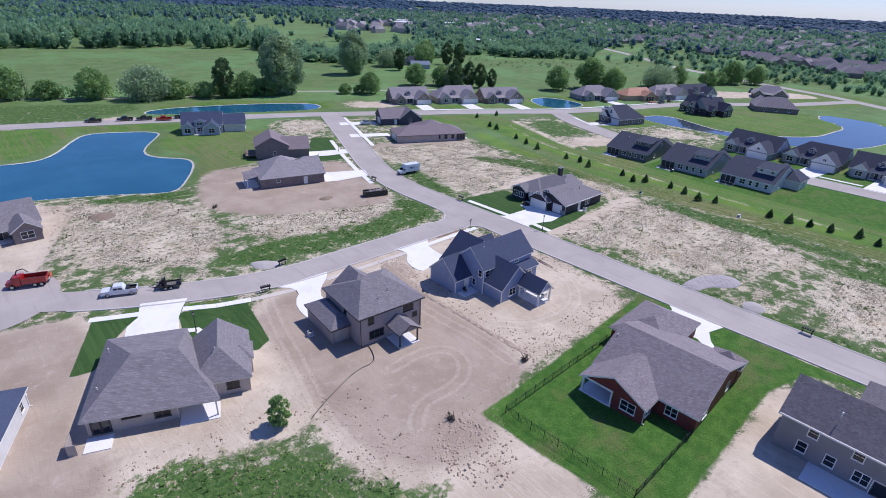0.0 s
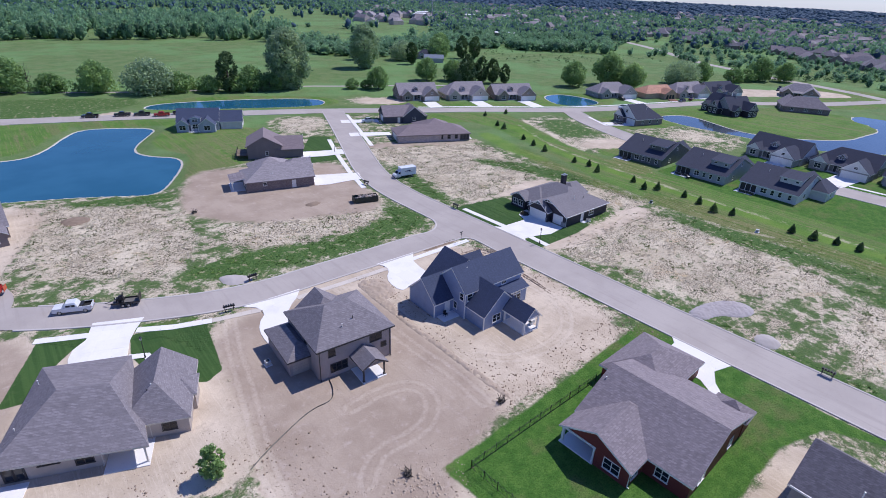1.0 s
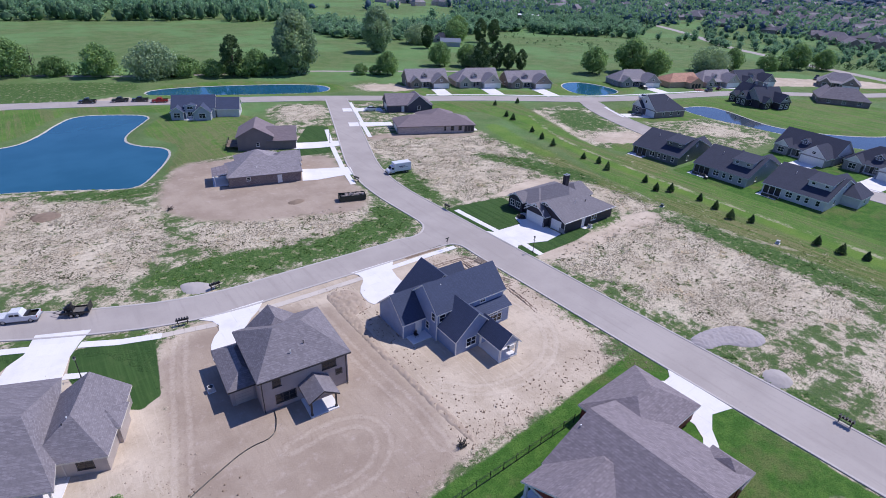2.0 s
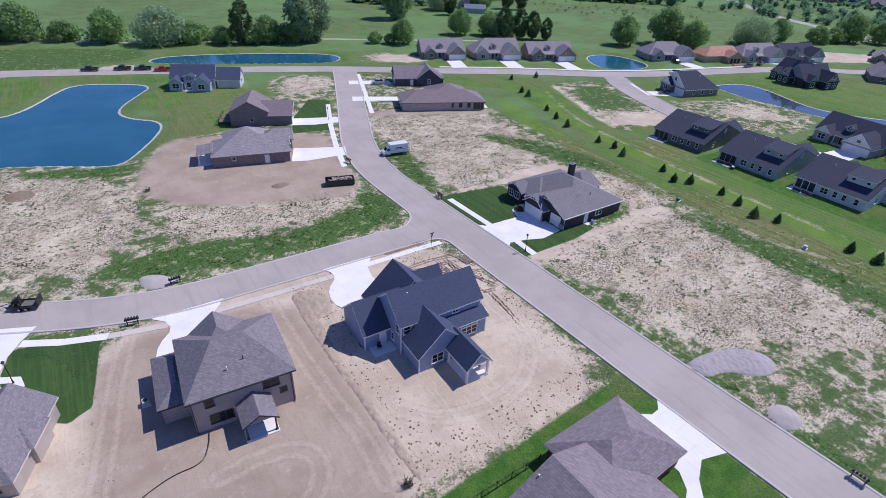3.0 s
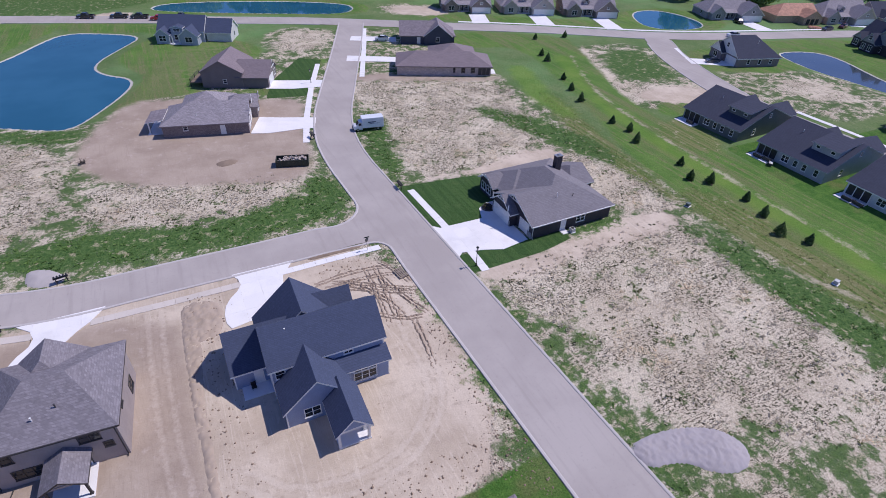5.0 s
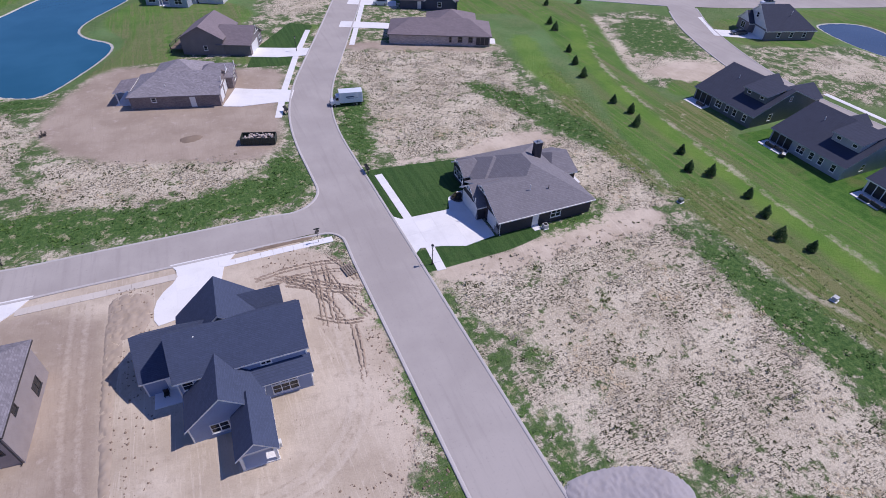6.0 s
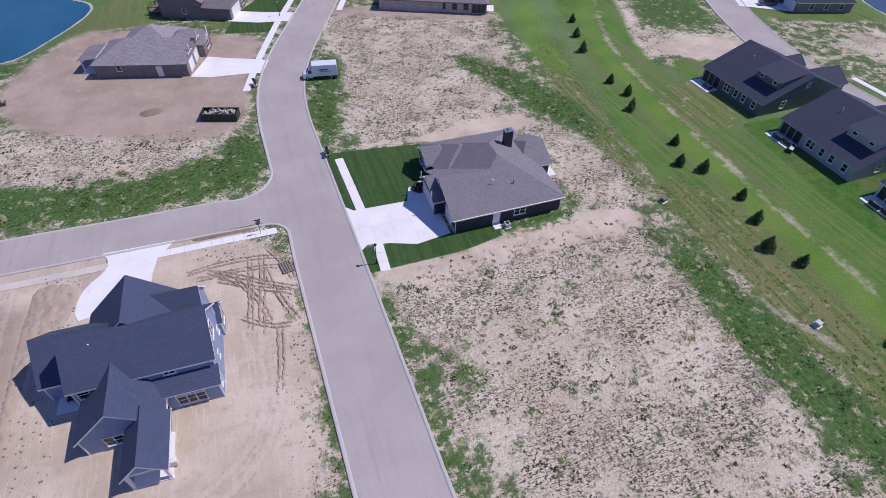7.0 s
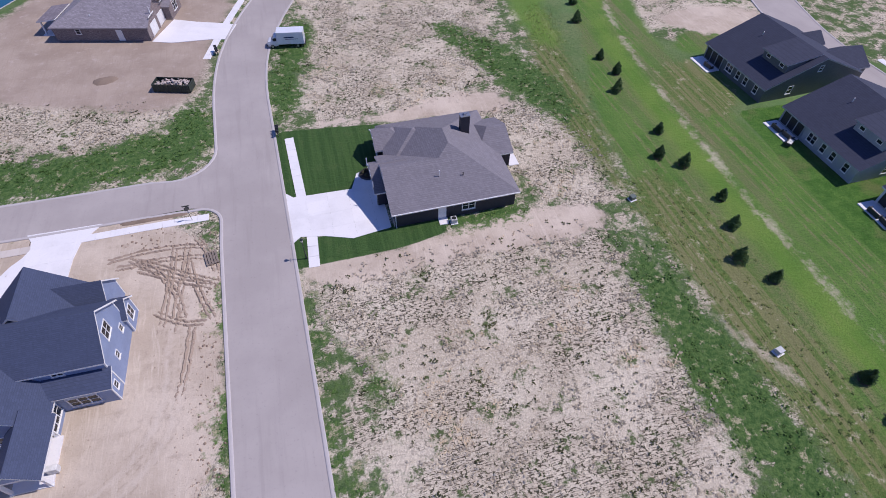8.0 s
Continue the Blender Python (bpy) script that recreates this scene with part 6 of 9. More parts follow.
# --- houses facing the curving street, and those farther along ---
def gabled_house(name, label, m, w, d, wall, roof, accent, style=0, trim=None, group=""):
    """Front towards -y: a long roof, a garage wing with white doors, a front gable, a porch."""
    h = thing(name, label, "house", m, group)
    k = dict(wall=wall, roof=roof, trim=trim or WHITE)
    ends = (("gable", "gable"), ("hip", "hip"), ("hip", "gable"))[style % 3]
    block(h, 0, w, 3.0, d, 2.95, 0.74, "x", ends, over=0.4, gable_wall=accent, **k)
    block(h, w * 0.56, w * 0.98, -1.6, d * 0.6, 2.95, 0.84, "y", ("gable", "hip"), over=0.4, gable_wall=accent, **k)
    block(h, w * 0.05, w * 0.30, 0.6, d * 0.55, 2.95, 0.85, "y", ("gable", "hip"), over=0.35, gable_wall=accent, **k)
    garage_door(h, "S", w * 0.68, -1.6, w * 0.17 + 0.2, 2.15, across=2)
    garage_door(h, "S", w * 0.87, -1.6, w * 0.17 + 0.2, 2.15, across=2)
    window(h, "S", w * 0.175, 0.6, 0.8, 1.9, 1.5, 2)
    door(h, "S", w * 0.42, 3.0, DARK)
    window(h, "S", w * 0.50, 3.0, 0.9, 0.9, 1.4)
    window(h, "S", w * 0.77, -1.6, 3.5, 1.0, 0.7, 1)
    for x in (w * 0.34, w * 0.53):
        post(h, x, 1.6, 2.7, 0.13)
    shed_roof(h, [(w * 0.30, 1.2, 2.75), (w * 0.57, 1.2, 2.75), (w * 0.57, 4.0, 3.6), (w * 0.30, 4.0, 3.6)], roof, trim or WHITE)
    patio(h, w * 0.31, w * 0.56, 1.2, 3.0, 0.12)
    if style != 1:
        part("dormer_wall", boxes((w * 0.38, w * 0.50, 4.6, 8.0, 3.8, 5.2)), wall, h)
        top, rest = shell(roof_faces(w * 0.38, w * 0.50, 4.6, 9.0, 5.2, 0.7, "y", ("gable", "gable"), 0.25))
        part("roof", top, roof, h)
        part("fascia", rest, trim or WHITE, h)
        window(h, "S", w * 0.44, 4.6, 4.25, 1.2, 0.7, 2)
    for x in (w * 0.2, w * 0.5, w * 0.8):
        window(h, "N", x, d, 0.9, 1.4, 1.4, 2)
    window(h, "W", 0, d * 0.5, 0.9, 0.9, 1.3)
    window(h, "E", w, d * 0.6, 0.9, 0.9, 1.3)
    vent(h, w * 0.3, d * 0.6, 5.4, 0.3)
    return h


STREET_D_HOUSES = "houses on the curving street"
gabled_house("stone_house", "dark stone house with charcoal gables and white garage doors", pose(219.97, 74.28, 0, 0, 0, -96), 18.6, 15, STONE_WALL, DARK_ROOF, WHITE_WALL, 0, group=STREET_D_HOUSES)
gabled_house("stone_house", "grey stone house with charcoal gables and a small dormer", pose(221.55, 53.92, 0, 0, 0, -92), 18.8, 15, STONE_WALL, DARK_ROOF, WHITE_WALL, 2, group=STREET_D_HOUSES)
gabled_house("stone_house", "grey house with charcoal roof beside a wide driveway", pose(220.43, 32.62, 0, 0, 0, -90), 18.8, 15, GREY_WALL, DARK_ROOF, WHITE_WALL, 0, group=STREET_D_HOUSES)
gabled_house("stone_house", "pale house with charcoal gables near the lake", pose(222.18, 8.87, 0, 0, 0, -90), 18.8, 15, PALE_WALL, DARK_ROOF, STONE_WALL, 2, group=STREET_D_HOUSES)


def gable_corner_house(m):
    """Steep gable to the street over white boards, roof hipped at the back."""
    h = thing("dark_house", "dark corner house with charcoal roof and pale front gable", "house", m)
    k = dict(wall=UMBER_WALL, roof=DARK_ROOF, trim=WHITE)
    block(h, 0, 13, 0, 15, 3.0, 0.78, "y", ("gable", "hip"), over=0.4, gable_wall=WHITE_WALL, **k)
    block(h, 0.6, 6.4, -1.4, 8.0, 3.0, 0.9, "y", ("gable", "hip"), over=0.35, gable_wall=WHITE_WALL, **k)
    garage_door(h, "S", 9.8, 0, 4.8, 2.2, across=2)
    window(h, "S", 3.5, -1.4, 0.8, 1.9, 1.5, 2)
    window(h, "S", 6.5, 0, 4.6, 1.0, 1.2, 1)
    for y in (4.0, 8.0, 12.0):
        window(h, "E", 13, y, 0.9, 0.9, 1.3)
        window(h, "W", 0, y, 0.9, 0.9, 1.3)
    for x, y in ((8.6, 9.0), (9.6, 8.0), (7.6, 10.0)):
        vent(h, x, y, 6.4, 0.35)
    return h


gable_corner_house(pose(227.01, 133.07, 0, 0, 0, -106))
paving("driveway_d1", [(205.58, 65.68), (205.86, 58.4), (216.24, 58.22), (222.04, 56.78), (221.75, 64.4), (214.32, 64.54)], 3.2, "pale concrete driveway of the stone house")
paving("driveway_d2", [(206.62, 45.52), (206.78, 38.59), (217.07, 37.47), (223.66, 36.62), (223.37, 44.12), (214.94, 44.82)], 3.2, "pale concrete driveway of the grey stone house")
paving("driveway_d3", [(207.44, 25.05), (207.71, 17.28), (222.3, 16.18), (222.23, 23.91)], 3.2, "pale concrete driveway of the grey house")
paving("driveway_d4", [(212.65, 128.41), (214.94, 133.39), (225.42, 127.89), (223.99, 121.3)], 3.2, "pale concrete driveway at the street corner")
walkway([(208.94, 64.84), (208.79, 75.55), (208.29, 88.77)], 0.7, 1.8)
walkway([(210.98, 37.93), (211.32, 25.59)], 0.7, 1.8)
walkway([(215.84, 133.18), (220.77, 142.95)], 0.7, 1.8)

walkway([p for p in shifted(STREET_C, HALF_C + 2.6) if 160 < p[0] < 300], 0.75, 3.4, "pale sidewalk along the far street")

TAN_BRICK = siding("tan_brick", (0.260, 0.205, 0.175), brick=True)
FAR = "houses on the far street"
for x, y, a, w, d, wall, roof, style, words in (
    (165.81, 212.27, -20, 19.5, 15, TAN_BRICK, PALE_ROOF, 0, "tan brick house with grey-brown gables on the far street"),
    (186.95, 202.12, -20, 21.5, 16, BEIGE_WALL, PALE_ROOF, 2, "beige house with wide grey roof and white garage doors"),
    (209.3, 190.08, -20, 21.5, 14, TAN_BRICK, PALE_ROOF, 0, "two-tone house with grey-brown gables beside the small pond"),
    (263.86, 166.5, -22, 22.0, 15, STONE_WALL, PALE_ROOF, 1, "grey stone house with grey-brown hip roof"),
    (306.16, 144.68, -16, 22.0, 15, BEIGE_WALL, PALE_ROOF, 2, "beige house with grey roof beside the unfinished one"),
    (329.07, 135.89, -16, 21.0, 15, STONE_WALL, DARK_ROOF, 0, "grey stone house with dark gables on the far street"),
    (373.0, 117.0, -70, 20.0, 15, TAN_BRICK, PALE_ROOF, 1, "tan brick house with grey-brown hip roof beyond bare soil"),
):
    gabled_house("suburban_house", words, pose(x, y, 0, 0, 0, a), w, d, wall, roof, wall, style, trim=CREAM, group=FAR)


def lake_house(label, m, w):
    """Tall steep roof with two gables towards the lake."""
    h = thing("dark_gabled_house", label, "house", m, "dark houses beside the lake")
    k = dict(wall=CHARCOAL_WALL, roof=DARK_ROOF, trim=GREY_WALL)
    block(h, 0, w, 4, 14, 3.4, 1.0, "x", ("gable", "gable"), over=0.4, gable_wall=STONE_WALL, **k)
    block(h, w * 0.52, w * 0.96, 0, 10, 3.4, 1.05, "y", ("gable", "hip"), over=0.35, gable_wall=STONE_WALL, **k)
    block(h, w * 0.06, w * 0.34, 2, 9, 3.2, 1.0, "y", ("gable", "hip"), over=0.35, gable_wall=STONE_WALL, **k)
    for x in (w * 0.62, w * 0.84):
        window(h, "S", x, 0, 0.7, 1.5, 1.8, 2)
    window(h, "S", w * 0.74, 0, 4.2, 1.2, 1.2, 1)
    window(h, "S", w * 0.20, 2, 0.7, 1.8, 1.7, 2)
    window(h, "S", w * 0.43, 4, 0.3, 1.8, 2.1, 2)
    window(h, "E", w, 9, 0.8, 1.0, 1.5)
    window(h, "W", 0, 9, 0.8, 1.0, 1.5)
    chimney_stack = boxes((w * 0.46, w * 0.52, 9.2, 10.4, 5.0, 9.6), (w * 0.45, w * 0.53, 9.1, 10.5, 9.6, 9.8))
    part("chimney", chimney_stack, STONE_WALL, h, "grey stone chimney")
    return h


lake_house("dark house with steep charcoal gables beside the lake", pose(286.61, 124.7, 0, 0, 0, -108), 13)
lake_house("taller dark house with steep gables overlooking the lake", pose(282.32, 103.48, 0, 0, 0, -19), 14)
gabled_house("brown_hip_house", "brown brick house with a brown hip roof", pose(348.0, 87.5, 0, 0, 0, 120), 21, 15, BROWN_WALL, BROWN_ROOF, BROWN_WALL, 1, trim=UMBER_WALL)
for i, (ax, ay, bx, by, e) in enumerate(((177.26, 205.29, 172.46, 192.99, 6.6), (199.7, 196.01, 194.95, 183.15, 7.0), (221.71, 184.21, 216.69, 168.81, 6.6), (276.9, 160.38, 273.81, 147.82, 6.6), (319.5, 139.11, 317.87, 137.18, 7.0), (340.59, 130.58, 338.16, 127.97, 7.0))):
    n = math.hypot(bx - ax, by - ay)
    ox, oy = -(by - ay) / n * e / 2, (bx - ax) / n * e / 2
    paving("driveway_far_%d" % (i + 1), [(ax + ox, ay + oy), (bx + ox, by + oy), (bx - ox, by - oy), (ax - ox, ay - oy)], 3.3, "pale concrete driveway on the far street", -20)

# house under construction: bare framing boards, orange sheathing
SHEATH = plain("roof_sheathing", (0.46, 0.235, 0.155), 0.8, vary=0.2, scale=0.8, world=True)
FRAMING = plain("raw_lumber", (0.50, 0.36, 0.24), 0.8, vary=0.15, scale=2, world=True)
h = thing("unfinished_house", "house under construction with bare orange roof boards", "house", pose(287.36, 152.45, 0, 0, 0, -18))
block(h, 0, 19.0, 2.0, 14.0, 2.95, 0.55, "x", ("hip", "gable"), wall=FRAMING, roof=SHEATH, trim=FRAMING, over=0.3)
block(h, 10.0, 18.0, -1.5, 8.0, 2.95, 0.6, "y", ("gable", "hip"), wall=FRAMING, roof=SHEATH, trim=FRAMING, over=0.3)
# solid black boxes stand in for the unlit inside of the openings
for x in (12.0, 14.0, 16.0):
    part("opening_dark", boxes((x - 0.7, x + 0.7, -1.56, -1.44, 0.2, 2.2)), BLACK, h)
lum = thing("lumber_pile", "stack of orange boards before the unfinished house", "lumber", pose(296.96, 143.23, 0, 0, 0, -30))
for i in range(6):
    part("board", boxes((-2.4 + 0.1 * i, 2.4, -1.4 + 0.45 * i, -1.0 + 0.45 * i, 0.02, 0.35 + 0.1 * (i % 3))), SHEATH, lum)


# partly seen houses at the near edge
def brown_neighbour():
    h = thing("brown_house", "brown-sided house with grey roof at the street's end", "house", pose(-12.9, 130.67, 0, 0, 0, 2))
    k = dict(wall=UMBER_WALL, roof=GREY_ROOF, trim=WHITE)
    block(h, 0, 22.0, 4.0, 17.0, 2.95, 0.5, "x", ("hip", "gable"), over=0.4, **k)
    block(h, 16.4, 21.4, -0.4, 8.0, 2.95, 0.7, "y", ("gable", "hip"), over=0.4, **k)
    window(h, "S", 18.9, -0.4, 0.9, 2.2, 1.5, 2)
    window(h, "E", 22.0, 12.0, 0.9, 0.9, 1.3)
    door(h, "S", 14.6, 4.0, DARK)
    patio(h, 11.0, 16.3, 1.6, 4.0, 0.14)
    post(h, 11.4, 1.9, 2.7)
    post(h, 14.0, 1.9, 2.7)
    shed_roof(h, [(10.8, 1.4, 2.7), (16.4, 1.4, 2.7), (16.4, 4.6, 3.5), (10.8, 4.6, 3.5)], GREY_ROOF, WHITE)
    return h


brown_neighbour()


def white_neighbour():
    h = thing("white_house", "white-sided house with a dark shingle roof", "house", pose(-1.62, 72.97, 0, 0, 0, -22))
    k = dict(wall=WHITE_WALL, roof=NAVY_ROOF, trim=WHITE)
    block(h, -16.0, 0.0, -13.0, 0.0, 2.95, 0.5, "y", ("gable", "hip"), over=0.35, **k)
    window(h, "E", 0.0, -2.2, 1.0, 0.9, 1.3)
    downspout(h, "E", 0.0, -0.3, 2.6)
    patio(h, -6.0, -1.0, 0.0, 2.6)
    return h


white_neighbour()

# farm house and sheds beyond the field
farm = gabled_house("farm_house", "grey farm house among trees beyond the field", pose(273.99, 340.53, 0, 0, 0, -35), 20, 12, GREY_WALL, DARK_ROOF, GREY_WALL, 1, trim=CREAM)
shed = thing("barn", "small dark barn with a blue-grey metal roof", "barn", pose(266.6, 322.29, 0, 0, 0, -35))
block(shed, 0, 14, 0, 9, 3.2, 0.45, "x", wall=GREY_WALL, roof=plain("blue_metal_roof", (0.16, 0.19, 0.25), 0.5, world=True), trim=CREAM)
METAL_ROOF = plain("white_metal_roof", (0.75, 0.75, 0.76), 0.45, world=True)
for x, y, w, d, a in ((690, 745, 78, 26, -38), (600, 800, 50, 20, -38), (655, 850, 46, 16, -38), (470, 452, 22, 10, -40)):
    s = thing("warehouse", "long white metal building far beyond the trees", "building", pose(x, y, 0, 0, 0, a), "far buildings")
    block(s, 0, w, 0, d, 6.5, 0.18, "x", wall=UMBER_WALL, roof=METAL_ROOF, trim=CREAM)
mast = thing("radio_mast", "thin lattice radio mast far beyond the trees", "mast", pose(636, 770, 0))
for i in range(3):
    bm = bmesh.new()
    a = radians(120 * i)
    rod(bm, (0.9 * math.cos(a), 0.9 * math.sin(a), 0), (0.5 * math.cos(a), 0.5 * math.sin(a), 70), 0.22, 5)
    part("leg", bm, STEEL, mast)
bm = bmesh.new()
for k in range(23):
    for i in range(3):
        a, b = radians(120 * i), radians(120 * (i + 1))
        r = 0.9 - 0.4 * k / 23
        rod(bm, (r * math.cos(a), r * math.sin(a), 3 * k), (r * math.cos(b), r * math.sin(b), 3 * k + 3), 0.1, 4)
part("lattice", bm, STEEL, mast)

# the far suburb: three plain kinds of house, repeated
SUBURB = "houses of the far suburb"
kinds = []
for i, (wall, roof, st) in enumerate(((TAN_BRICK, MAUVE_ROOF, 0), (UMBER_WALL, GREY_ROOF, 1), (STONE_WALL, MAUVE_ROOF, 2))):
    w, d = ((19, 14), (22, 16), (17, 13))[i]
    h = thing("distant_house", "brown-roofed brick house in the far suburb", "house", pose(620 + 40 * i, 150 + 20 * i, 0), SUBURB)
    k = dict(wall=wall, roof=roof, trim=CREAM)
    block(h, 0, w, 2, d, 4.4, 0.7, "x", (("gable", "gable"), ("hip", "hip"), ("hip", "gable"))[st], over=0.4, **k)
    block(h, w * 0.55, w, -2, d * 0.7, 3.6, 0.75, "y", ("gable", "hip"), over=0.4, **k)
    block(h, w * 0.08, w * 0.34, 0, d * 0.6, 4.4, 0.9, "y", ("gable", "hip"), over=0.4, **k)
    garage_door(h, "S", w * 0.78, -2, 4.8, 2.2, across=1)
    window(h, "S", w * 0.2, 0, 0.9, 1.8, 1.6, 2, bars=False, sill=False)
    window(h, "W", 0, d * 0.5, 0.9, 1.2, 1.4, 1, bars=False, sill=False)
    kinds.append(h)
rng = random.Random(5)
for r in range(13):
    for c in range(13):
        u, v = r * 46 + rng.uniform(-10, 10), c * 34 + rng.uniform(-8, 8)
        x = 560 + u * 0.86 + v * 0.42
        y = 40 - u * 0.10 + v * 0.92
        ang = math.degrees(math.atan2(y + 3, x))
        if not (3 < ang < 34) or math.hypot(x, y) < 560 or rng.random() < 0.22:
            continue
        copy_thing(kinds[rng.randrange(3)], pose(x, y, 0, 0, 0, rng.choice((20, -70, 110, 200)) + rng.uniform(-15, 15)))



# ---- trees and plants ----
LEAF_MID = foliage("leaves_green", (0.180, 0.310, 0.105), (0.280, 0.420, 0.165))
LEAF_DARK = foliage("leaves_dark", (0.062, 0.118, 0.050), (0.105, 0.175, 0.072))
LEAF_GREY = foliage("leaves_grey_green", (0.230, 0.340, 0.185), (0.340, 0.450, 0.260))
# far crowns bluer than near trees: aerial haze mixed into the colour
LEAF_FAR = foliage("far_leaves_hazed", (0.130, 0.270, 0.150), (0.255, 0.420, 0.235))
# darker copy of LEAF_FAR: shade inside the crowns put into the colour
LEAF_SHADE = foliage("shade_coloured_leaves", (0.080, 0.160, 0.100), (0.140, 0.250, 0.140))
# distance haze painted into the base colour as a blue tint
LEAF_HAZE = foliage("haze_tinted_leaves", (0.058, 0.115, 0.185), (0.090, 0.160, 0.240))
FAR_ROOF = plain("far_roofs", (0.250, 0.225, 0.245), 0.8, vary=0.3, scale=0.03, world=True)
BARK = plain("bark", (0.10, 0.085, 0.07), 0.95, vary=0.25, scale=4, world=True)


def leaf_cloud(rs, n, lobes, size):
    """Small tilted leaf sprays spread over lobes (x, y, z, r); vertices and faces."""
    vol = np.array([l[3] ** 2 for l in lobes])
    pick = rs.choice(len(lobes), n, p=vol / vol.sum())
    L = np.array(lobes)[pick]
    d = rs.normal(size=(n, 3))
    d /= np.linalg.norm(d, axis=1)[:, None]
    rad = L[:, 3:4] * (0.45 + 0.70 * rs.random((n, 1)))
    c = L[:, :3] + d * rad * np.array([1, 1, 0.85])
    nrm = d + 0.8 * rs.normal(size=(n, 3))
    nrm /= np.linalg.norm(nrm, axis=1)[:, None]
    t = np.cross(nrm, rs.normal(size=(n, 3)))
    t /= np.linalg.norm(t, axis=1)[:, None]
    b = np.cross(nrm, t)
    s = size * (0.6 + 0.8 * rs.random((n, 1)))
    q = np.stack([c - t * s, c - b * s * 0.55, c + t * s, c + b * s * 0.6], 1)
    q[:, 1] += nrm * s * 0.25
    return q.reshape(-1, 3), np.arange(4 * n).reshape(n, 4)


def raw_mesh(name, verts, faces, material):
    me = bpy.data.meshes.new(name)
    k = faces.shape[1]
    me.vertices.add(len(verts))
    me.vertices.foreach_set("co", np.asarray(verts, float).ravel())
    me.loops.add(faces.size)
    me.loops.foreach_set("vertex_index", faces.ravel())
    me.polygons.add(len(faces))
    me.polygons.foreach_set("loop_start", np.arange(0, faces.size, k))
    me.materials.append(material)
    me.update()
    me.validate()
    return me


def lobes_of(rs, height, width, n, low=0.3, taper=0.5):
    out = []
    for i in range(n):
        f = low + (1 - low) * (i + 0.5) / n
        spread = width / 2 * math.sin(math.pi * min(1, max(0.08, (f - low * 0.6) / (1.02 - low * 0.6)))) ** taper
        a = 2.4 * i + rs.random()
        r = width * (0.10 + 0.11 * rs.random())
        out.append((math.cos(a) * max(0.0, spread - r * 0.8), math.sin(a) * max(0.0, spread - r * 0.8), height * f - r * 0.35, r))
    return out


def make_tree(name, label, m, height, width, leaves, leaf, lobes, seed, bark=True, low=0.3, group="", dead=False):
    rs = np.random.RandomState(seed)
    tr = thing(name, label, "tree", m, group)
    L = lobes_of(rs, height, width, lobes, low)
    bm = bmesh.new()
    r0 = max(0.05, height * 0.022)
    rod(bm, (0, 0, -0.2), (0.02 * height, 0, height * 0.55), r0, 7, r0 * 0.5)
    for x, y, z, r in L[:: max(1, len(L) // 7)]:
        base = Vector((0.01 * height, 0, max(0.15 * height, z * 0.55)))
        rod(bm, base, (x, y, z), r0 * 0.38, 5, r0 * 0.12)
    part("trunk", bm, BARK, tr)
    v, f = leaf_cloud(rs, leaves, L, leaf)
    ob = new("crown", raw_mesh("crown", v, f, dead or LEAF_MID))
    ob.parent = tr
    return tr


# young evergreens of the planted strip
YOUNG = "young trees in the planted strip"


def make_conifer(m, height, width, seed):
    """A small cone of short dark sprays in drooping tiers round a thin stem."""
    rs = np.random.RandomState(seed)
    tr = thing("young_tree", "young dark evergreen in a mulched ring on the grass strip", "tree", m, YOUNG)
    bm = bmesh.new()
    rod(bm, (0, 0, -0.1), (0, 0, height * 0.97), 0.05, 6, 0.012)
    part("trunk", bm, BARK, tr)
    lobes = []
    for i in range(46):
        f = (i + 0.5) / 46
        r = width / 2 * (1 - f) ** 0.8
        a = 2.4 * i + 0.6 * rs.random()
        out = r * rs.uniform(0.45, 0.95)
        lobes.append((math.cos(a) * out, math.sin(a) * out, height * (0.07 + 0.88 * f), 0.07 + 0.27 * r))
    v, f = leaf_cloud(rs, 1700, lobes, 0.10)
    crown = new("crown", raw_mesh("crown", v, f, LEAF_DARK))
    crown.parent = tr
    return tr


young = [make_conifer(pose(0, 0, -50), 2.15 + 0.3 * i, 1.75 + 0.2 * i, 40 + i) for i in range(3)]
spots = [(180.03, 168.65), (171.22, 152.37), (169.83, 147.18), (164.37, 131.73), (161.16, 123.91), (158.49, 116.41), (156.84, 102.17), (157.48, 96.8), (154.95, 91.71), (155.87, 79.41), (152.77, 74), (155.43, 71.24), (156.67, 63.61), (154.96, 58.43), (152.22, 53.25), (154.62, 49.25), (155.2, 35.18), (155.21, 30.37), (156.75, 26.06), (157.19, 21.53), (158.56, 15.74), (156.33, 11.45), (191.37, 166.91), (155.25, 2.28), (157.48, -3.87)]
MULCH = concrete("mulch", (0.16, 0.125, 0.09), 0.6)
for i, (x, y) in enumerate(spots):
    m = pose(x, y, 0.02, 0, 0, 70 * i)
    if i < 3:
        t = young[i]
        t.matrix_basis = m
    else:
        t = copy_thing(young[i % 3], m)
    bm = bmesh.new()
    bmesh.ops.create_cone(bm, cap_ends=True, segments=14, radius1=0.75, radius2=0.45, depth=0.12, matrix=Matrix.Translation((0, 0, 0.04)))
    part("mulch_ring", bm, MULCH, t)

bush = make_tree("willow_bush", "tall bushy green shrub on bare soil", pose(21.33, 49, 0), 4.6, 2.9, 3200, 0.16, 24, 17, low=0.04, dead=LEAF_MID)
tagged(bush, category="shrub")

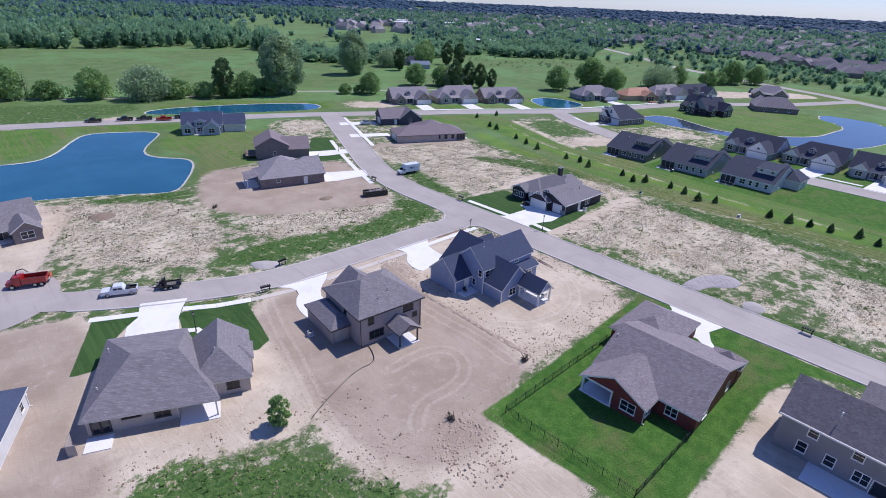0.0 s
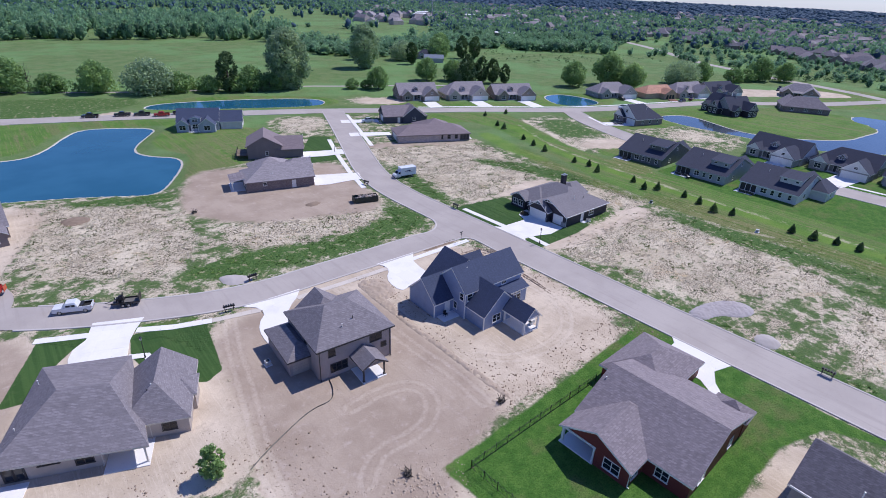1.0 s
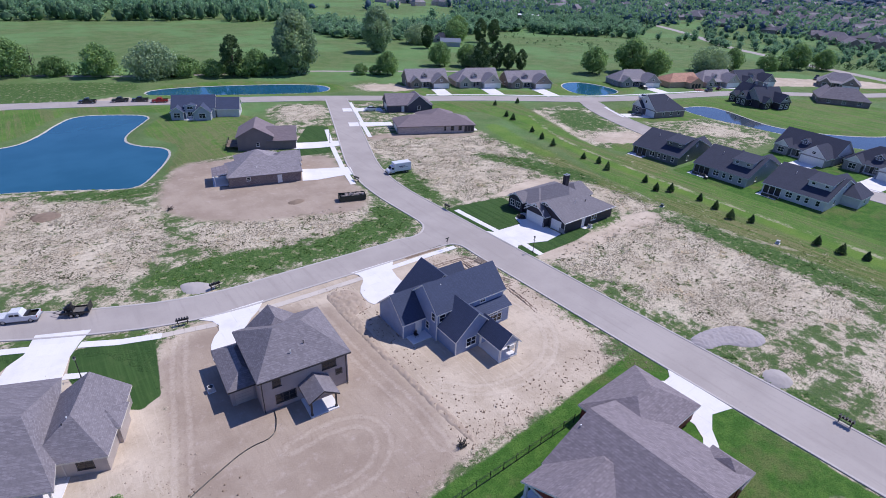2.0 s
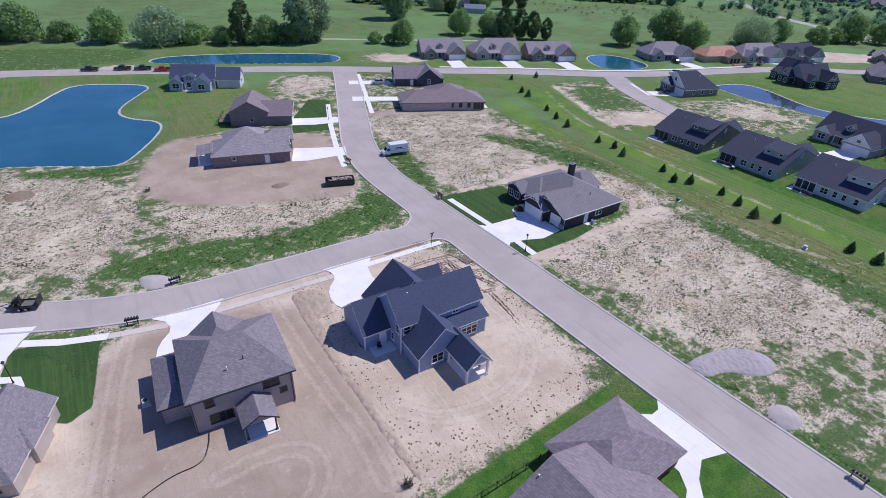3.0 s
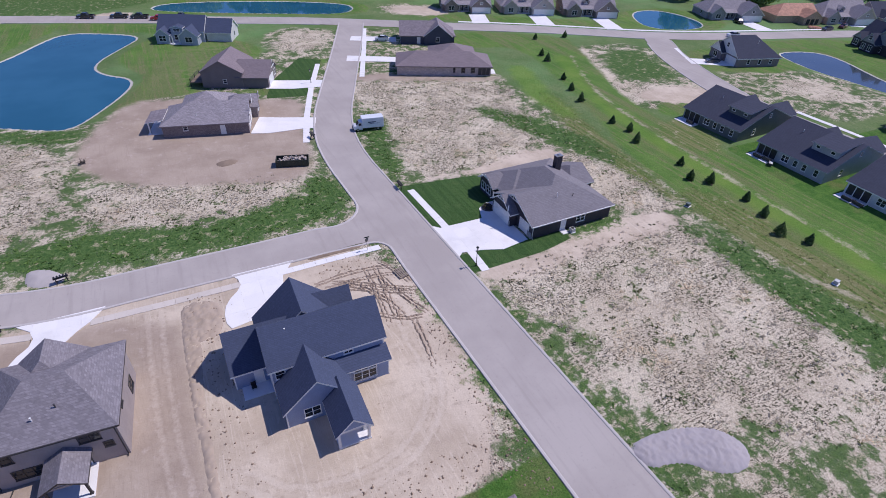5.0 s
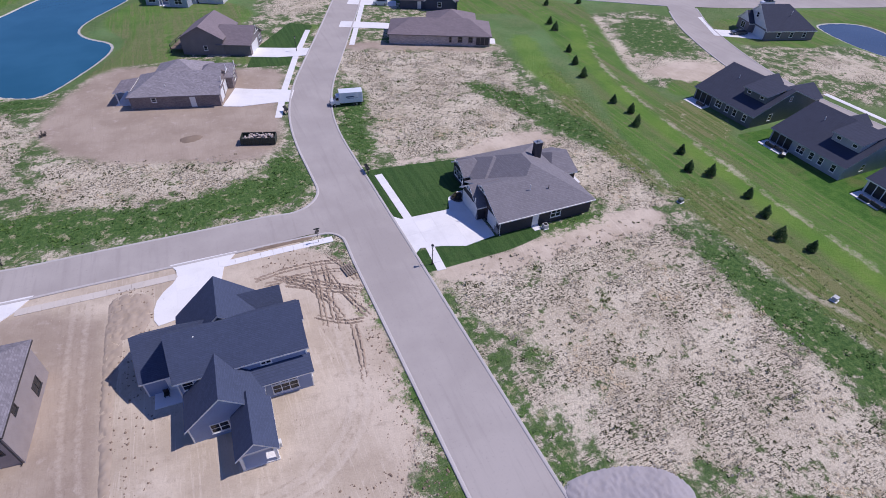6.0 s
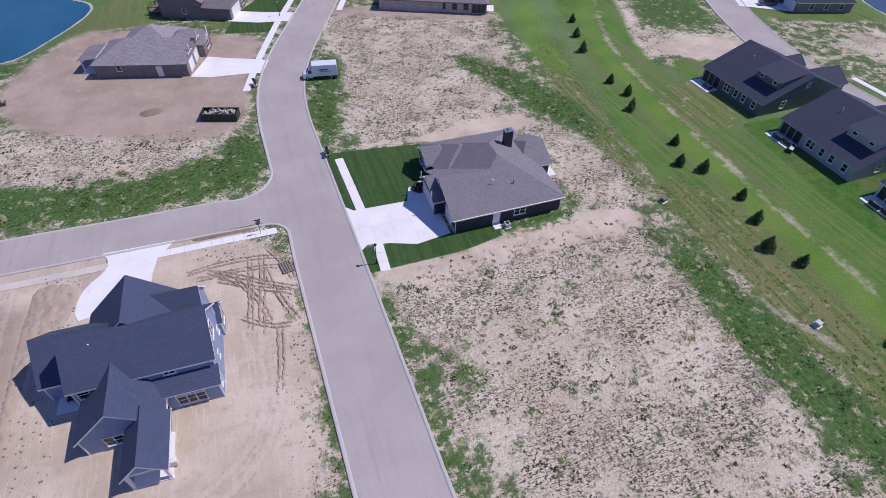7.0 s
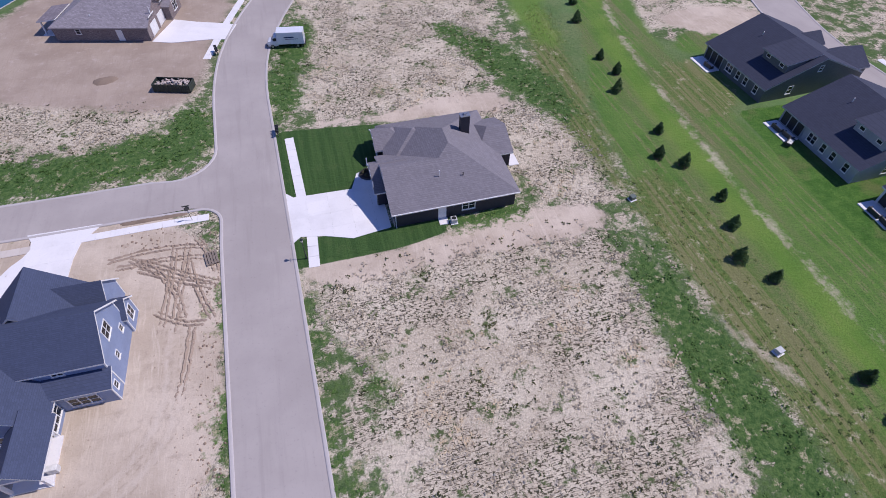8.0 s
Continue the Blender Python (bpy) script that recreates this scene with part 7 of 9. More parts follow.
# trees beyond the far street
variants = [
    make_tree("broadleaf_tree", "full green broadleaf tree beside the field", pose(53.08, 296.62, 0), 13.5, 15.0, 4200, 0.52, 34, 11, group="trees beside the field", low=0.2),
    make_tree("broadleaf_tree", "grey-green spreading tree beside the field", pose(73.97, 285.92, 0), 14.0, 25.0, 6000, 0.55, 52, 12, group="trees beside the field", low=0.1, dead=LEAF_GREY),
    make_tree("broadleaf_tree", "tall dark tree beside the far pond", pose(105.26, 272.78, 0), 18.5, 11.0, 3600, 0.50, 30, 13, group="trees beside the field", low=0.12, dead=LEAF_DARK),
    make_tree("broadleaf_tree", "very tall pale green cottonwood at the field's edge", pose(135.71, 268.52, 0), 27.5, 21.0, 7000, 0.70, 50, 14, group="trees beside the field", low=0.06, dead=LEAF_GREY),
    make_tree("broadleaf_tree", "low leafy tree in the hedgerow", pose(97.19, 277.55, 0), 7.5, 11.0, 2400, 0.42, 26, 15, group="trees beside the field", low=0.05),
]
for kind, x, y, s in (
    (0, 20.88, 312.57, 1.1), (4, 36.21, 306.78, 1.1), (4, 85.18, 282.73, 1.2), (0, 115.54, 270.46, 0.85), (4, 124.63, 268.92, 1.1), (4, 11.19, 318.68, 1.0), (0, -5.37, 326.72, 1.0), (4, 3.24, 323.21, 1.2), (4, 109.89, 271.64, 1.0),
    (3, 142.17, 286.65, 0.95), (3, 147.69, 302.69, 0.9), (3, 210.24, 315.13, 0.95), (0, 174.81, 245.76, 0.8), (4, 162.86, 252.7, 0.7), (4, 169.38, 249.44, 0.6), (0, 216.46, 256.66, 0.9), (0, 230.61, 248.98, 0.85), (1, 236.74, 244.71, 0.8), (2, 241.14, 235.34, 0.8), (2, 246.49, 231.37, 0.75), (2, 251.83, 226.49, 0.6), (2, 233.18, 239.56, 0.85), (0, 283.14, 199.75, 1.0), (0, 308.22, 192.94, 1.3), (0, 311.98, 178.23, 1.0), (1, 358.74, 171.77, 0.95), (0, 380.81, 169.42, 0.9), (0, 428.92, 150.98, 1.1), (1, 318.66, 188.16, 0.7), (0, 442.59, 139.66, 0.9), (4, 403.86, 157.77, 1.2), (4, 415.65, 154.26, 1.1), (0, 286.79, 331.03, 1.1), (0, 302.73, 348.72, 1.2), (1, 259.33, 338.72, 0.9), (2, 251.25, 317.47, 0.8), (2, 309.55, 329.52, 0.9), (2, 316.62, 322.16, 0.9),
):
    copy_thing(variants[kind], Matrix.Translation((x, y, 0)) @ Matrix.Rotation(x * 1.7 + y, 4, "Z") @ Matrix.Scale(s, 4))
snag = thing("dead_tree", "bare upright tree in the hedgerow", "tree", pose(28.56, 311.32, 0))
bm = bmesh.new()
rod(bm, (0, 0, 0), (0.3, 0, 9), 0.28, 6, 0.12)
for k in range(9):
    a = k * 2.2
    rod(bm, (0.2, 0, 4 + k * 0.55), (math.cos(a) * 2.0, math.sin(a) * 2.0, 7.0 + k * 0.8), 0.1, 5, 0.03)
part("trunk", bm, BARK, snag)


# woods: leafy crowns within half a kilometre, lumps beyond
def crowns(name, label, spots, heights, widths, leaves, leaf, material, seed):
    rs = np.random.RandomState(seed)
    V, F, n = [], [], 0
    protos = [leaf_cloud(rs, leaves, lobes_of(rs, 1.0, 1.0, 10, 0.22, 0.3), leaf) for _ in range(6)]
    for i, ((x, y), h, w) in enumerate(zip(spots, heights, widths)):
        v, f = protos[i % 6]
        a = rs.random() * 6.28
        c, s = math.cos(a), math.sin(a)
        q = np.stack([x + (v[:, 0] * c - v[:, 1] * s) * w, y + (v[:, 0] * s + v[:, 1] * c) * w, v[:, 2] * h], 1)
        V.append(q)
        F.append(f + n)
        n += len(v)
    ob = new(name, raw_mesh(name, np.concatenate(V), np.concatenate(F), material))
    return tagged(ob, label, "trees", kind="stuff")


def lumps(name, label, spots, heights, widths, material, seed, detail=2):
    rs = np.random.RandomState(seed)
    bm = bmesh.new()
    bmesh.ops.create_icosphere(bm, subdivisions=detail, radius=0.5)
    base = np.array([v.co[:] for v in bm.verts])
    tri = np.array([[v.index for v in f.verts] for f in bm.faces])
    bm.free()
    V, F = [], []
    for i, ((x, y), h, w) in enumerate(zip(spots, heights, widths)):
        j = 1 + 0.38 * (rs.random((len(base), 1)) - 0.45)
        v = base * j * np.array([w, w, h * 1.15]) + np.array([x, y, h * 0.5])
        V.append(v)
        F.append(tri + i * len(base))
    ob = new(name, raw_mesh(name, np.concatenate(V), np.concatenate(F), material))
    return tagged(ob, label, "trees", kind="stuff")


rs = np.random.RandomState(21)


def woods(x, y):
    """Which ground beyond the field bears trees, 0 to 1."""
    d = np.hypot(x, y + 3)
    ang = np.degrees(np.arctan2(y + 3, x))
    field_back = np.interp(ang, [0, 8, 22, 30, 38, 45, 52, 57, 61, 66, 71, 77, 86, 100], [430, 470, 520, 560, 545, 530, 470, 420, 440, 545, 545, 548, 556, 600])
    keep = (d > field_back).astype(float)
    glade = np.hypot((x - 330) / 200, (y - 925) / 85) < 1
    glade |= np.hypot((x - 430) / 170, (y - 745) / 115) < 1
    glade |= np.hypot((x - 590) / 70, (y - 800) / 60) < 1
    glade |= np.hypot((x - 620) / 60, (y - 665) / 45) < 1
    glade |= (np.abs((x - 534) * 0.37 - (y - 310) * 0.93) < 16) & (d > 560) & (d < 790)
    open_ground = np.sin(x * 0.011 + 1.7 * np.sin(y * 0.0053)) * np.cos(y * 0.0093 + 1.3 * np.sin(x * 0.0071))
    keep = np.where((open_ground > 0.26) & (d > 900), keep * 0.25, keep)
    keep = np.where(glade, 0.06, keep)
    meadow = (ang > 50) & (ang < 69) & (d > field_back + 95) & (d < 840)
    meadow |= (ang >= 69) & (ang < 82) & (d > 770) & (d < 900)
    keep = np.where(meadow, keep * 0.04, keep)
    town = (ang > 1) & (ang < 33) & (d > 420) & (d < 1150)
    return np.where(town, keep * 0.55, keep)


def scatter(n, d0, d1, a0, a1, power):
    d = d0 * (d1 / d0) ** (rs.random(n) ** power)
    a = np.radians(a0 + (a1 - a0) * rs.random(n))
    x, y = d * np.cos(a), d * np.sin(a) - 3
    ok = rs.random(n) < woods(x, y)
    return np.stack([x[ok], y[ok]], 1), d[ok]


near, dn = scatter(3000, 415, 760, -2, 92, 1.0)
town = (np.degrees(np.arctan2(near[:, 1] + 3, near[:, 0])) < 33)
hn, wn = np.where(town, rs.uniform(6, 12, len(near)), rs.uniform(7, 18, len(near))), np.where(town, rs.uniform(5, 9, len(near)), rs.uniform(8, 16, len(near)))
low = (np.degrees(np.arctan2(near[:, 1] + 3, near[:, 0])) < 64) & (np.hypot(near[:, 0], near[:, 1]) > 430)
hn = np.where(low, hn * 0.62, hn * 1.1)
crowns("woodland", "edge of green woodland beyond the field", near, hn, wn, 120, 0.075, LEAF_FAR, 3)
lumps("woodland", "inner foliage of the woodland edge, coloured dark as shade", near, hn * 0.78, wn * 0.55, LEAF_SHADE, 10, 1)
mid, dm = scatter(9000, 700, 1700, -4, 94, 0.9)
hm, wm = rs.uniform(5, 15, len(mid)), rs.uniform(7, 16, len(mid))
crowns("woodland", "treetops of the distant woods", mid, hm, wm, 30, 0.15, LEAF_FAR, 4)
lumps("woodland", "inner foliage of the distant woods, tinted blue as haze", mid, hm * 0.75, wm * 0.6, LEAF_HAZE, 14, 1)
far, df = scatter(15000, 1450, 4700, -6, 96, 0.85)
lumps("woodland", "woods towards the horizon, haze tinted into their colour", far, rs.uniform(5, 9, len(far)) * (df / 1500) ** 0.4, rs.uniform(9, 17, len(far)) * df / 1500, LEAF_HAZE, 5, 1)


def rooftops(n, d0, d1, a0, a1):
    """Small gabled houses among the far trees, too far to tell apart."""
    V, R, W = [], [], []
    for i in range(n):
        d, a = d0 * (d1 / d0) ** rs.random(), math.radians(rs.uniform(a0, a1))
        x, y, t = d * math.cos(a), d * math.sin(a), rs.uniform(0, 3.14)
        l, w, h, r = rs.uniform(7, 12), rs.uniform(5, 7.5), rs.uniform(4, 7), rs.uniform(3, 5)
        base = [(-l, -w, 0), (l, -w, 0), (l, w, 0), (-l, w, 0), (-l, -w, h), (l, -w, h), (l, w, h), (-l, w, h), (-l * 0.7, 0, h + r), (l * 0.7, 0, h + r)]
        k = len(V)
        V += [(x + p * math.cos(t) - q * math.sin(t), y + p * math.sin(t) + q * math.cos(t), z) for p, q, z in base]
        R += [(k + 4, k + 5, k + 9, k + 8), (k + 6, k + 7, k + 8, k + 9), (k + 5, k + 6, k + 9, k + 9), (k + 7, k + 4, k + 8, k + 8)]
        W += [(k, k + 1, k + 5, k + 4), (k + 1, k + 2, k + 6, k + 5), (k + 2, k + 3, k + 7, k + 6), (k + 3, k, k + 4, k + 7)]
    for name, words, faces, mat in (("rooftops", "grey-mauve roofs among the far trees", R, FAR_ROOF), ("house_walls", "pale walls of far houses among trees", W, CREAM_WALL)):
        me = bpy.data.meshes.new(name)
        me.from_pydata(V, [], [tuple(dict.fromkeys(f)) for f in faces])
        me.materials.append(mat)
        tagged(new(name, me), words, "houses", kind="stuff")


rooftops(420, 800, 2000, 2, 58)
# rows of small conifers and shrubs in the open field
fx, fy = rs.uniform(330, 470, 150), rs.uniform(240, 400, 150)
ok = (fy < 560 - 0.42 * fx) & (fy > 470 - 0.55 * fx)
crowns("shrubs", "scattered small shrubs in the open field", np.stack([fx[ok], fy[ok]], 1), rs.uniform(1, 2.6, ok.sum()), rs.uniform(1.2, 3, ok.sum()), 40, 0.12, LEAF_DARK, 6)
hx = np.linspace(0, 1, 70)
for (ax, ay), (bx, by) in (((-30, 334), (60, 298)), ((70, 295), (128, 276))):
    under = np.stack([ax + (bx - ax) * hx, ay + (by - ay) * hx], 1) + rs.normal(0, 1.4, (70, 2))
    crowns("hedge", "leafy undergrowth of the old hedgerow", under, rs.uniform(2, 6.5, 70), rs.uniform(3, 6.5, 70), 110, 0.085, LEAF_MID, 31)
hedge = np.stack([318 + 110 * hx, 455 - 55 * hx], 1) + rs.normal(0, 1.2, (70, 2))
crowns("hedge", "dark clipped hedge along the far field", hedge, rs.uniform(4, 6, 70), rs.uniform(4, 6, 70), 60, 0.1, LEAF_DARK, 8)
hedge = np.stack([430 + 190 * hx, 150 - 95 * hx], 1) + rs.normal(0, 1.5, (70, 2))
crowns("hedge", "dark row of young conifers along the far road", hedge, rs.uniform(2, 5, 70), rs.uniform(2.4, 5, 70), 60, 0.1, LEAF_DARK, 9)



# ---- vehicles ----
def paint(name, c, rough=0.25):
    m = plain(name, c, rough, vary=0.04, scale=1.5)
    m.node_tree.nodes["Principled BSDF"].inputs["Coat Weight"].default_value = 0.6
    return m


P_WHITE = paint("white_paint", (0.72, 0.73, 0.75))
P_RED = paint("red_paint", (0.42, 0.02, 0.02))
P_BLACK = paint("black_paint", (0.02, 0.021, 0.025))
P_GREY = paint("dark_grey_paint", (0.07, 0.075, 0.085))
LAMP_RED = plain("tail_lamp", (0.35, 0.01, 0.01), 0.2)
LAMP_CLEAR = plain("head_lamp", (0.7, 0.7, 0.7), 0.15)


def wheel(h, x, y, r=0.38, w=0.24):
    bm = bmesh.new()
    rod(bm, (x, y - w / 2, r), (x, y + w / 2, r), r, 20)
    bmesh.ops.bevel(bm, geom=[e for e in bm.edges if len(e.link_faces) == 2 and any(len(f.verts) > 8 for f in e.link_faces)], offset=0.04, segments=2, affect="EDGES")
    t = part("tyre", bm, RUBBER, h)
    bm = bmesh.new()
    s = 1 if y > 0 else -1
    rod(bm, (x, y + s * (w / 2 - 0.03), r), (x, y + s * (w / 2 + 0.015), r), r * 0.6, 14)
    part("rim", bm, STEEL, t)


def loft(bm, rings):
    """A body through cross-sections (x, half width, z low, z high, half width at top)."""
    prev = None
    for x, w, z0, z1, wt in rings:
        ring = [bm.verts.new(p) for p in ((x, -w, z0), (x, w, z0), (x, w, (z0 + z1) / 2), (x, wt, z1), (x, -wt, z1), (x, -w, (z0 + z1) / 2))]
        if prev:
            for i in range(6):
                j = (i + 1) % 6
                bm.faces.new((prev[i], prev[j], ring[j], ring[i]))
        else:
            bm.faces.new(ring[::-1])
        prev = ring
    bm.faces.new(prev)


def pickup(label, m, body, load=True):
    h = thing("pickup_truck", label, "truck", m)
    bm = bmesh.new()
    loft(bm, [(-2.9, 0.86, 0.5, 0.95, 0.84), (-2.8, 0.96, 0.42, 1.1, 0.9), (-1.5, 0.98, 0.40, 1.16, 0.94), (-1.2, 0.98, 0.40, 1.18, 0.95), (0.95, 0.98, 0.40, 1.18, 0.95), (1.0, 0.98, 0.40, 0.75, 0.97), (2.75, 0.98, 0.42, 0.75, 0.97)])
    part("body", bm, body, h)
    bm = bmesh.new()
    loft(bm, [(-1.45, 0.90, 1.12, 1.2, 0.86), (-0.85, 0.90, 1.12, 1.88, 0.74), (0.55, 0.90, 1.12, 1.92, 0.74), (0.92, 0.90, 1.12, 1.2, 0.86)])
    c = part("cab", bm, body, h)
    part("side_window", boxes((-0.78, -0.14, -0.915, -0.80, 1.26, 1.60), (-0.04, 0.55, -0.915, -0.80, 1.26, 1.60)), GLASS, c)
    part("side_window", boxes((-0.78, -0.14, 0.80, 0.915, 1.26, 1.60), (-0.04, 0.55, 0.80, 0.915, 1.26, 1.60)), GLASS, c)
    bm = bmesh.new()
    v = [bm.verts.new(p) for p in ((-1.46, -0.78, 1.25), (-1.46, 0.78, 1.25), (-0.97, 0.68, 1.84), (-0.97, -0.68, 1.84))]
    bm.faces.new(v)
    bmesh.ops.solidify(bm, geom=bm.faces[:], thickness=0.03)
    part("windscreen", bm, GLASS, c)
    part("bed_side", boxes((1.0, 2.75, -0.98, -0.86, 0.74, 1.2), bevel=0.02), body, h)
    part("bed_side", boxes((1.0, 2.75, 0.86, 0.98, 0.74, 1.2), bevel=0.02), body, h)
    part("bed_liner", boxes((1.02, 2.70, -0.86, 0.86, 0.75, 0.80), (0.96, 1.02, -0.86, 0.86, 0.8, 1.17), (1.02, 2.70, -0.86, -0.83, 0.8, 1.19), (1.02, 2.70, 0.83, 0.86, 0.8, 1.19)), RUBBER, h)
    part("tailgate", boxes((2.70, 2.80, -0.95, 0.95, 0.6, 1.2), bevel=0.02), body, h)
    part("bumper", boxes((2.8, 2.95, -0.92, 0.92, 0.5, 0.68)), STEEL, h)
    part("bumper", boxes((-3.02, -2.86, -0.92, 0.92, 0.48, 0.72)), STEEL, h)
    for s in (-1, 1):
        part("headlight", boxes((-2.93, -2.84, s * 0.72 - 0.14, s * 0.72 + 0.14, 0.78, 0.95)), LAMP_CLEAR, h)
        part("tail_light", boxes((2.74, 2.83, s * 0.88 - 0.07, s * 0.88 + 0.07, 0.8, 1.12)), LAMP_RED, h)
        for x in (-1.85, 1.85):
            wheel(h, x, s * 0.86)
    if load:
        part("tool_box", boxes((1.05, 1.55, -0.84, 0.84, 0.9, 1.32), bevel=0.03), BLACK, h)
    return h


pickup("white pickup truck parked at the kerb", pose(14.67, 96.34, 0.04, 0, 0, -22), P_WHITE)
far_truck = pickup("dark pickup truck parked on the far street", pose(41.48, 244.71, 0.05, 0, 0, -20), P_BLACK, False)
for x, y, words in ((51.91, 241.65, "black pickup truck parked on the far street"), (58.37, 239.1, "black pickup truck parked behind another")):
    tagged(copy_thing(far_truck, pose(x, y, 0.05, 0, 0, -18)), words)
pickup("red pickup truck parked on the far street", pose(64.43, 234.43, 0.05, 0, 0, -18), P_RED, False)
tagged(copy_thing(far_truck, pose(71.43, 234.54, 0.05, 0, 0, 162)), "dark pickup truck beside the blue-grey house")


def trailer(m):
    h = thing("utility_trailer", "dark flatbed trailer loaded with machines", "trailer", m)
    part("bed", boxes((-2.1, 2.1, -0.95, 0.95, 0.52, 0.62)), plain("trailer_deck", (0.16, 0.15, 0.14), 0.8), h)
    part("side_rail", boxes((-2.1, 2.1, -0.98, -0.93, 0.62, 0.9)), BLACK, h)
    part("side_rail", boxes((-2.1, 2.1, 0.93, 0.98, 0.62, 0.9)), BLACK, h)
    bm = bmesh.new()
    rod(bm, (-2.1, -0.6, 0.55), (-3.3, 0, 0.55), 0.05)
    rod(bm, (-2.1, 0.6, 0.55), (-3.3, 0, 0.55), 0.05)
    part("tongue", bm, BLACK, h)
    part("ramp", boxes((2.08, 2.14, -0.9, 0.9, 0.6, 1.9)), BLACK, h)
    for s in (-1, 1):
        for x in (-0.45, 0.45):
            wheel(h, x, s * 1.06, 0.33, 0.2)
        part("mudguard", boxes((-0.95, 0.95, s * 1.07 - 0.13, s * 1.07 + 0.13, 0.68, 0.76), bevel=0.03), BLACK, h)
    return h


tm = pose(21.96, 93.58, 0.04, 0, 0, -22)
trailer(tm)
mach = thing("mini_loader", "small black machine on the trailer", "machine", tm @ pose(-0.8, 0, 0.62))
part("body", boxes((-0.7, 0.5, -0.4, 0.4, 0.15, 0.75), (-0.3, 0.4, -0.35, 0.35, 0.75, 1.1), bevel=0.05), BLACK, mach)
part("seat", boxes((0.0, 0.4, -0.25, 0.25, 1.1, 1.2), (0.35, 0.45, -0.25, 0.25, 1.2, 1.6)), DARK, mach)
part("lamp", boxes((-0.78, -0.7, -0.15, 0.15, 0.5, 0.7)), LAMP_CLEAR, mach)
for x in (-0.45, 0.3):
    for s in (-1, 1):
        wheel(mach, x, s * 0.45, 0.24, 0.18)

# red dump trailer truck in the turning circle
dump = thing("dump_truck", "red dump truck with an open box in the turning circle", "truck", pose(3.03, 109.48, 0.04, 0, 0, -20))
part("chassis", boxes((-3.0, 3.0, -0.45, 0.45, 0.55, 0.75)), BLACK, dump)
for n, r in (("side", (-0.6, 3.0, -1.1, -1.02, 0.85, 1.9)), ("side", (-0.6, 3.0, 1.02, 1.1, 0.85, 1.9)), ("headboard", (-0.66, -0.58, -1.1, 1.1, 0.85, 2.2)), ("tailgate", (3.0, 3.08, -1.1, 1.1, 0.85, 1.8)), ("box_floor", (-0.6, 3.0, -1.05, 1.05, 0.78, 0.87))):
    part(n, boxes(r, bevel=0.02), P_RED, dump)
part("load", boxes((-0.3, 1.2, -0.7, 0.6, 0.86, 1.3), (1.4, 2.6, -0.3, 0.8, 0.86, 1.15)), DARK, dump)
bm = bmesh.new()
loft(bm, [(-3.1, 0.8, 0.5, 1.2, 0.7), (-2.2, 0.95, 0.5, 1.4, 0.85), (-1.9, 0.95, 0.5, 2.2, 0.8), (-0.8, 0.95, 0.5, 2.25, 0.85)])
part("cab", bm, P_RED, dump)
part("windscreen", boxes((-2.12, -2.05, -0.75, 0.75, 1.45, 2.05)), GLASS, dump)
bm = bmesh.new()
rod(bm, (-1.6, 0.2, 2.2), (-1.2, 0.2, 3.1), 0.09)
rod(bm, (-1.2, 0.2, 3.1), (-0.2, 0.2, 3.3), 0.09)
rod(bm, (-0.2, 0.2, 3.3), (0.4, 0.2, 2.6), 0.08)
part("grapple_arm", bm, BLACK, dump)
part("flag_board", boxes((3.3, 3.4, 0.3, 1.6, 0.7, 1.6)), paint("orange_board", (0.6, 0.09, 0.04)), dump)
for x in (-2.2, 1.2, 2.2):
    for s in (-1, 1):
        wheel(dump, x, s * 0.95, 0.46, 0.28)

# white box van beside the street
van = thing("box_van", "white box van parked half on the grass", "van", pose(100.94, 121.42, 0.04, 0, 0, -9))
BOX_WHITE = paint("van_box_white", (0.74, 0.76, 0.80), 0.4)
part("cargo_box", boxes((-1.55, 3.4, -1.12, 1.12, 0.75, 3.05), bevel=0.05), BOX_WHITE, van)
bm = bmesh.new()
loft(bm, [(-3.5, 0.85, 0.45, 1.0, 0.8), (-3.3, 0.98, 0.42, 1.22, 0.88), (-2.75, 1.0, 0.42, 1.35, 0.9), (-2.2, 1.0, 0.42, 2.15, 0.8), (-1.5, 1.0, 0.42, 2.2, 0.85)])
cab = part("cab", bm, P_WHITE, van)
bm = bmesh.new()
v = [bm.verts.new(p) for p in ((-2.76, -0.8, 1.42), (-2.76, 0.8, 1.42), (-2.27, 0.72, 2.08), (-2.27, -0.72, 2.08))]
bm.faces.new(v)
bmesh.ops.solidify(bm, geom=bm.faces[:], thickness=0.03)
part("windscreen", bm, GLASS, cab)
for s in (-1, 1):
    part("side_window", boxes((-2.35, -1.7, s * 0.93 - 0.05, s * 0.93 + 0.05, 1.38, 1.9)), GLASS, cab)
    part("headlight", boxes((-3.44, -3.32, s * 0.7 - 0.14, s * 0.7 + 0.14, 0.75, 0.95)), LAMP_CLEAR, cab)
    wheel(van, -2.6, s * 0.9, 0.38, 0.25)
    wheel(van, 2.1, s * 0.9, 0.38, 0.3)
SIGN_BLUE = plain("sign_blue", (0.015, 0.02, 0.10), 0.5)
part("sign", boxes((-0.2, 1.6, -1.127, -1.118, 1.95, 2.2), (0.0, 2.4, -1.127, -1.118, 1.7, 1.78)), SIGN_BLUE, van, "dark blue painted bars")
part("floor_frame", boxes((-1.5, 3.4, -0.5, 0.5, 0.45, 0.74)), BLACK, van)
part("bumper", boxes((3.4, 3.55, -1.05, 1.05, 0.5, 0.68)), BLACK, van)
part("bumper", boxes((-3.62, -3.46, -0.9, 0.9, 0.42, 0.66)), BLACK, van)


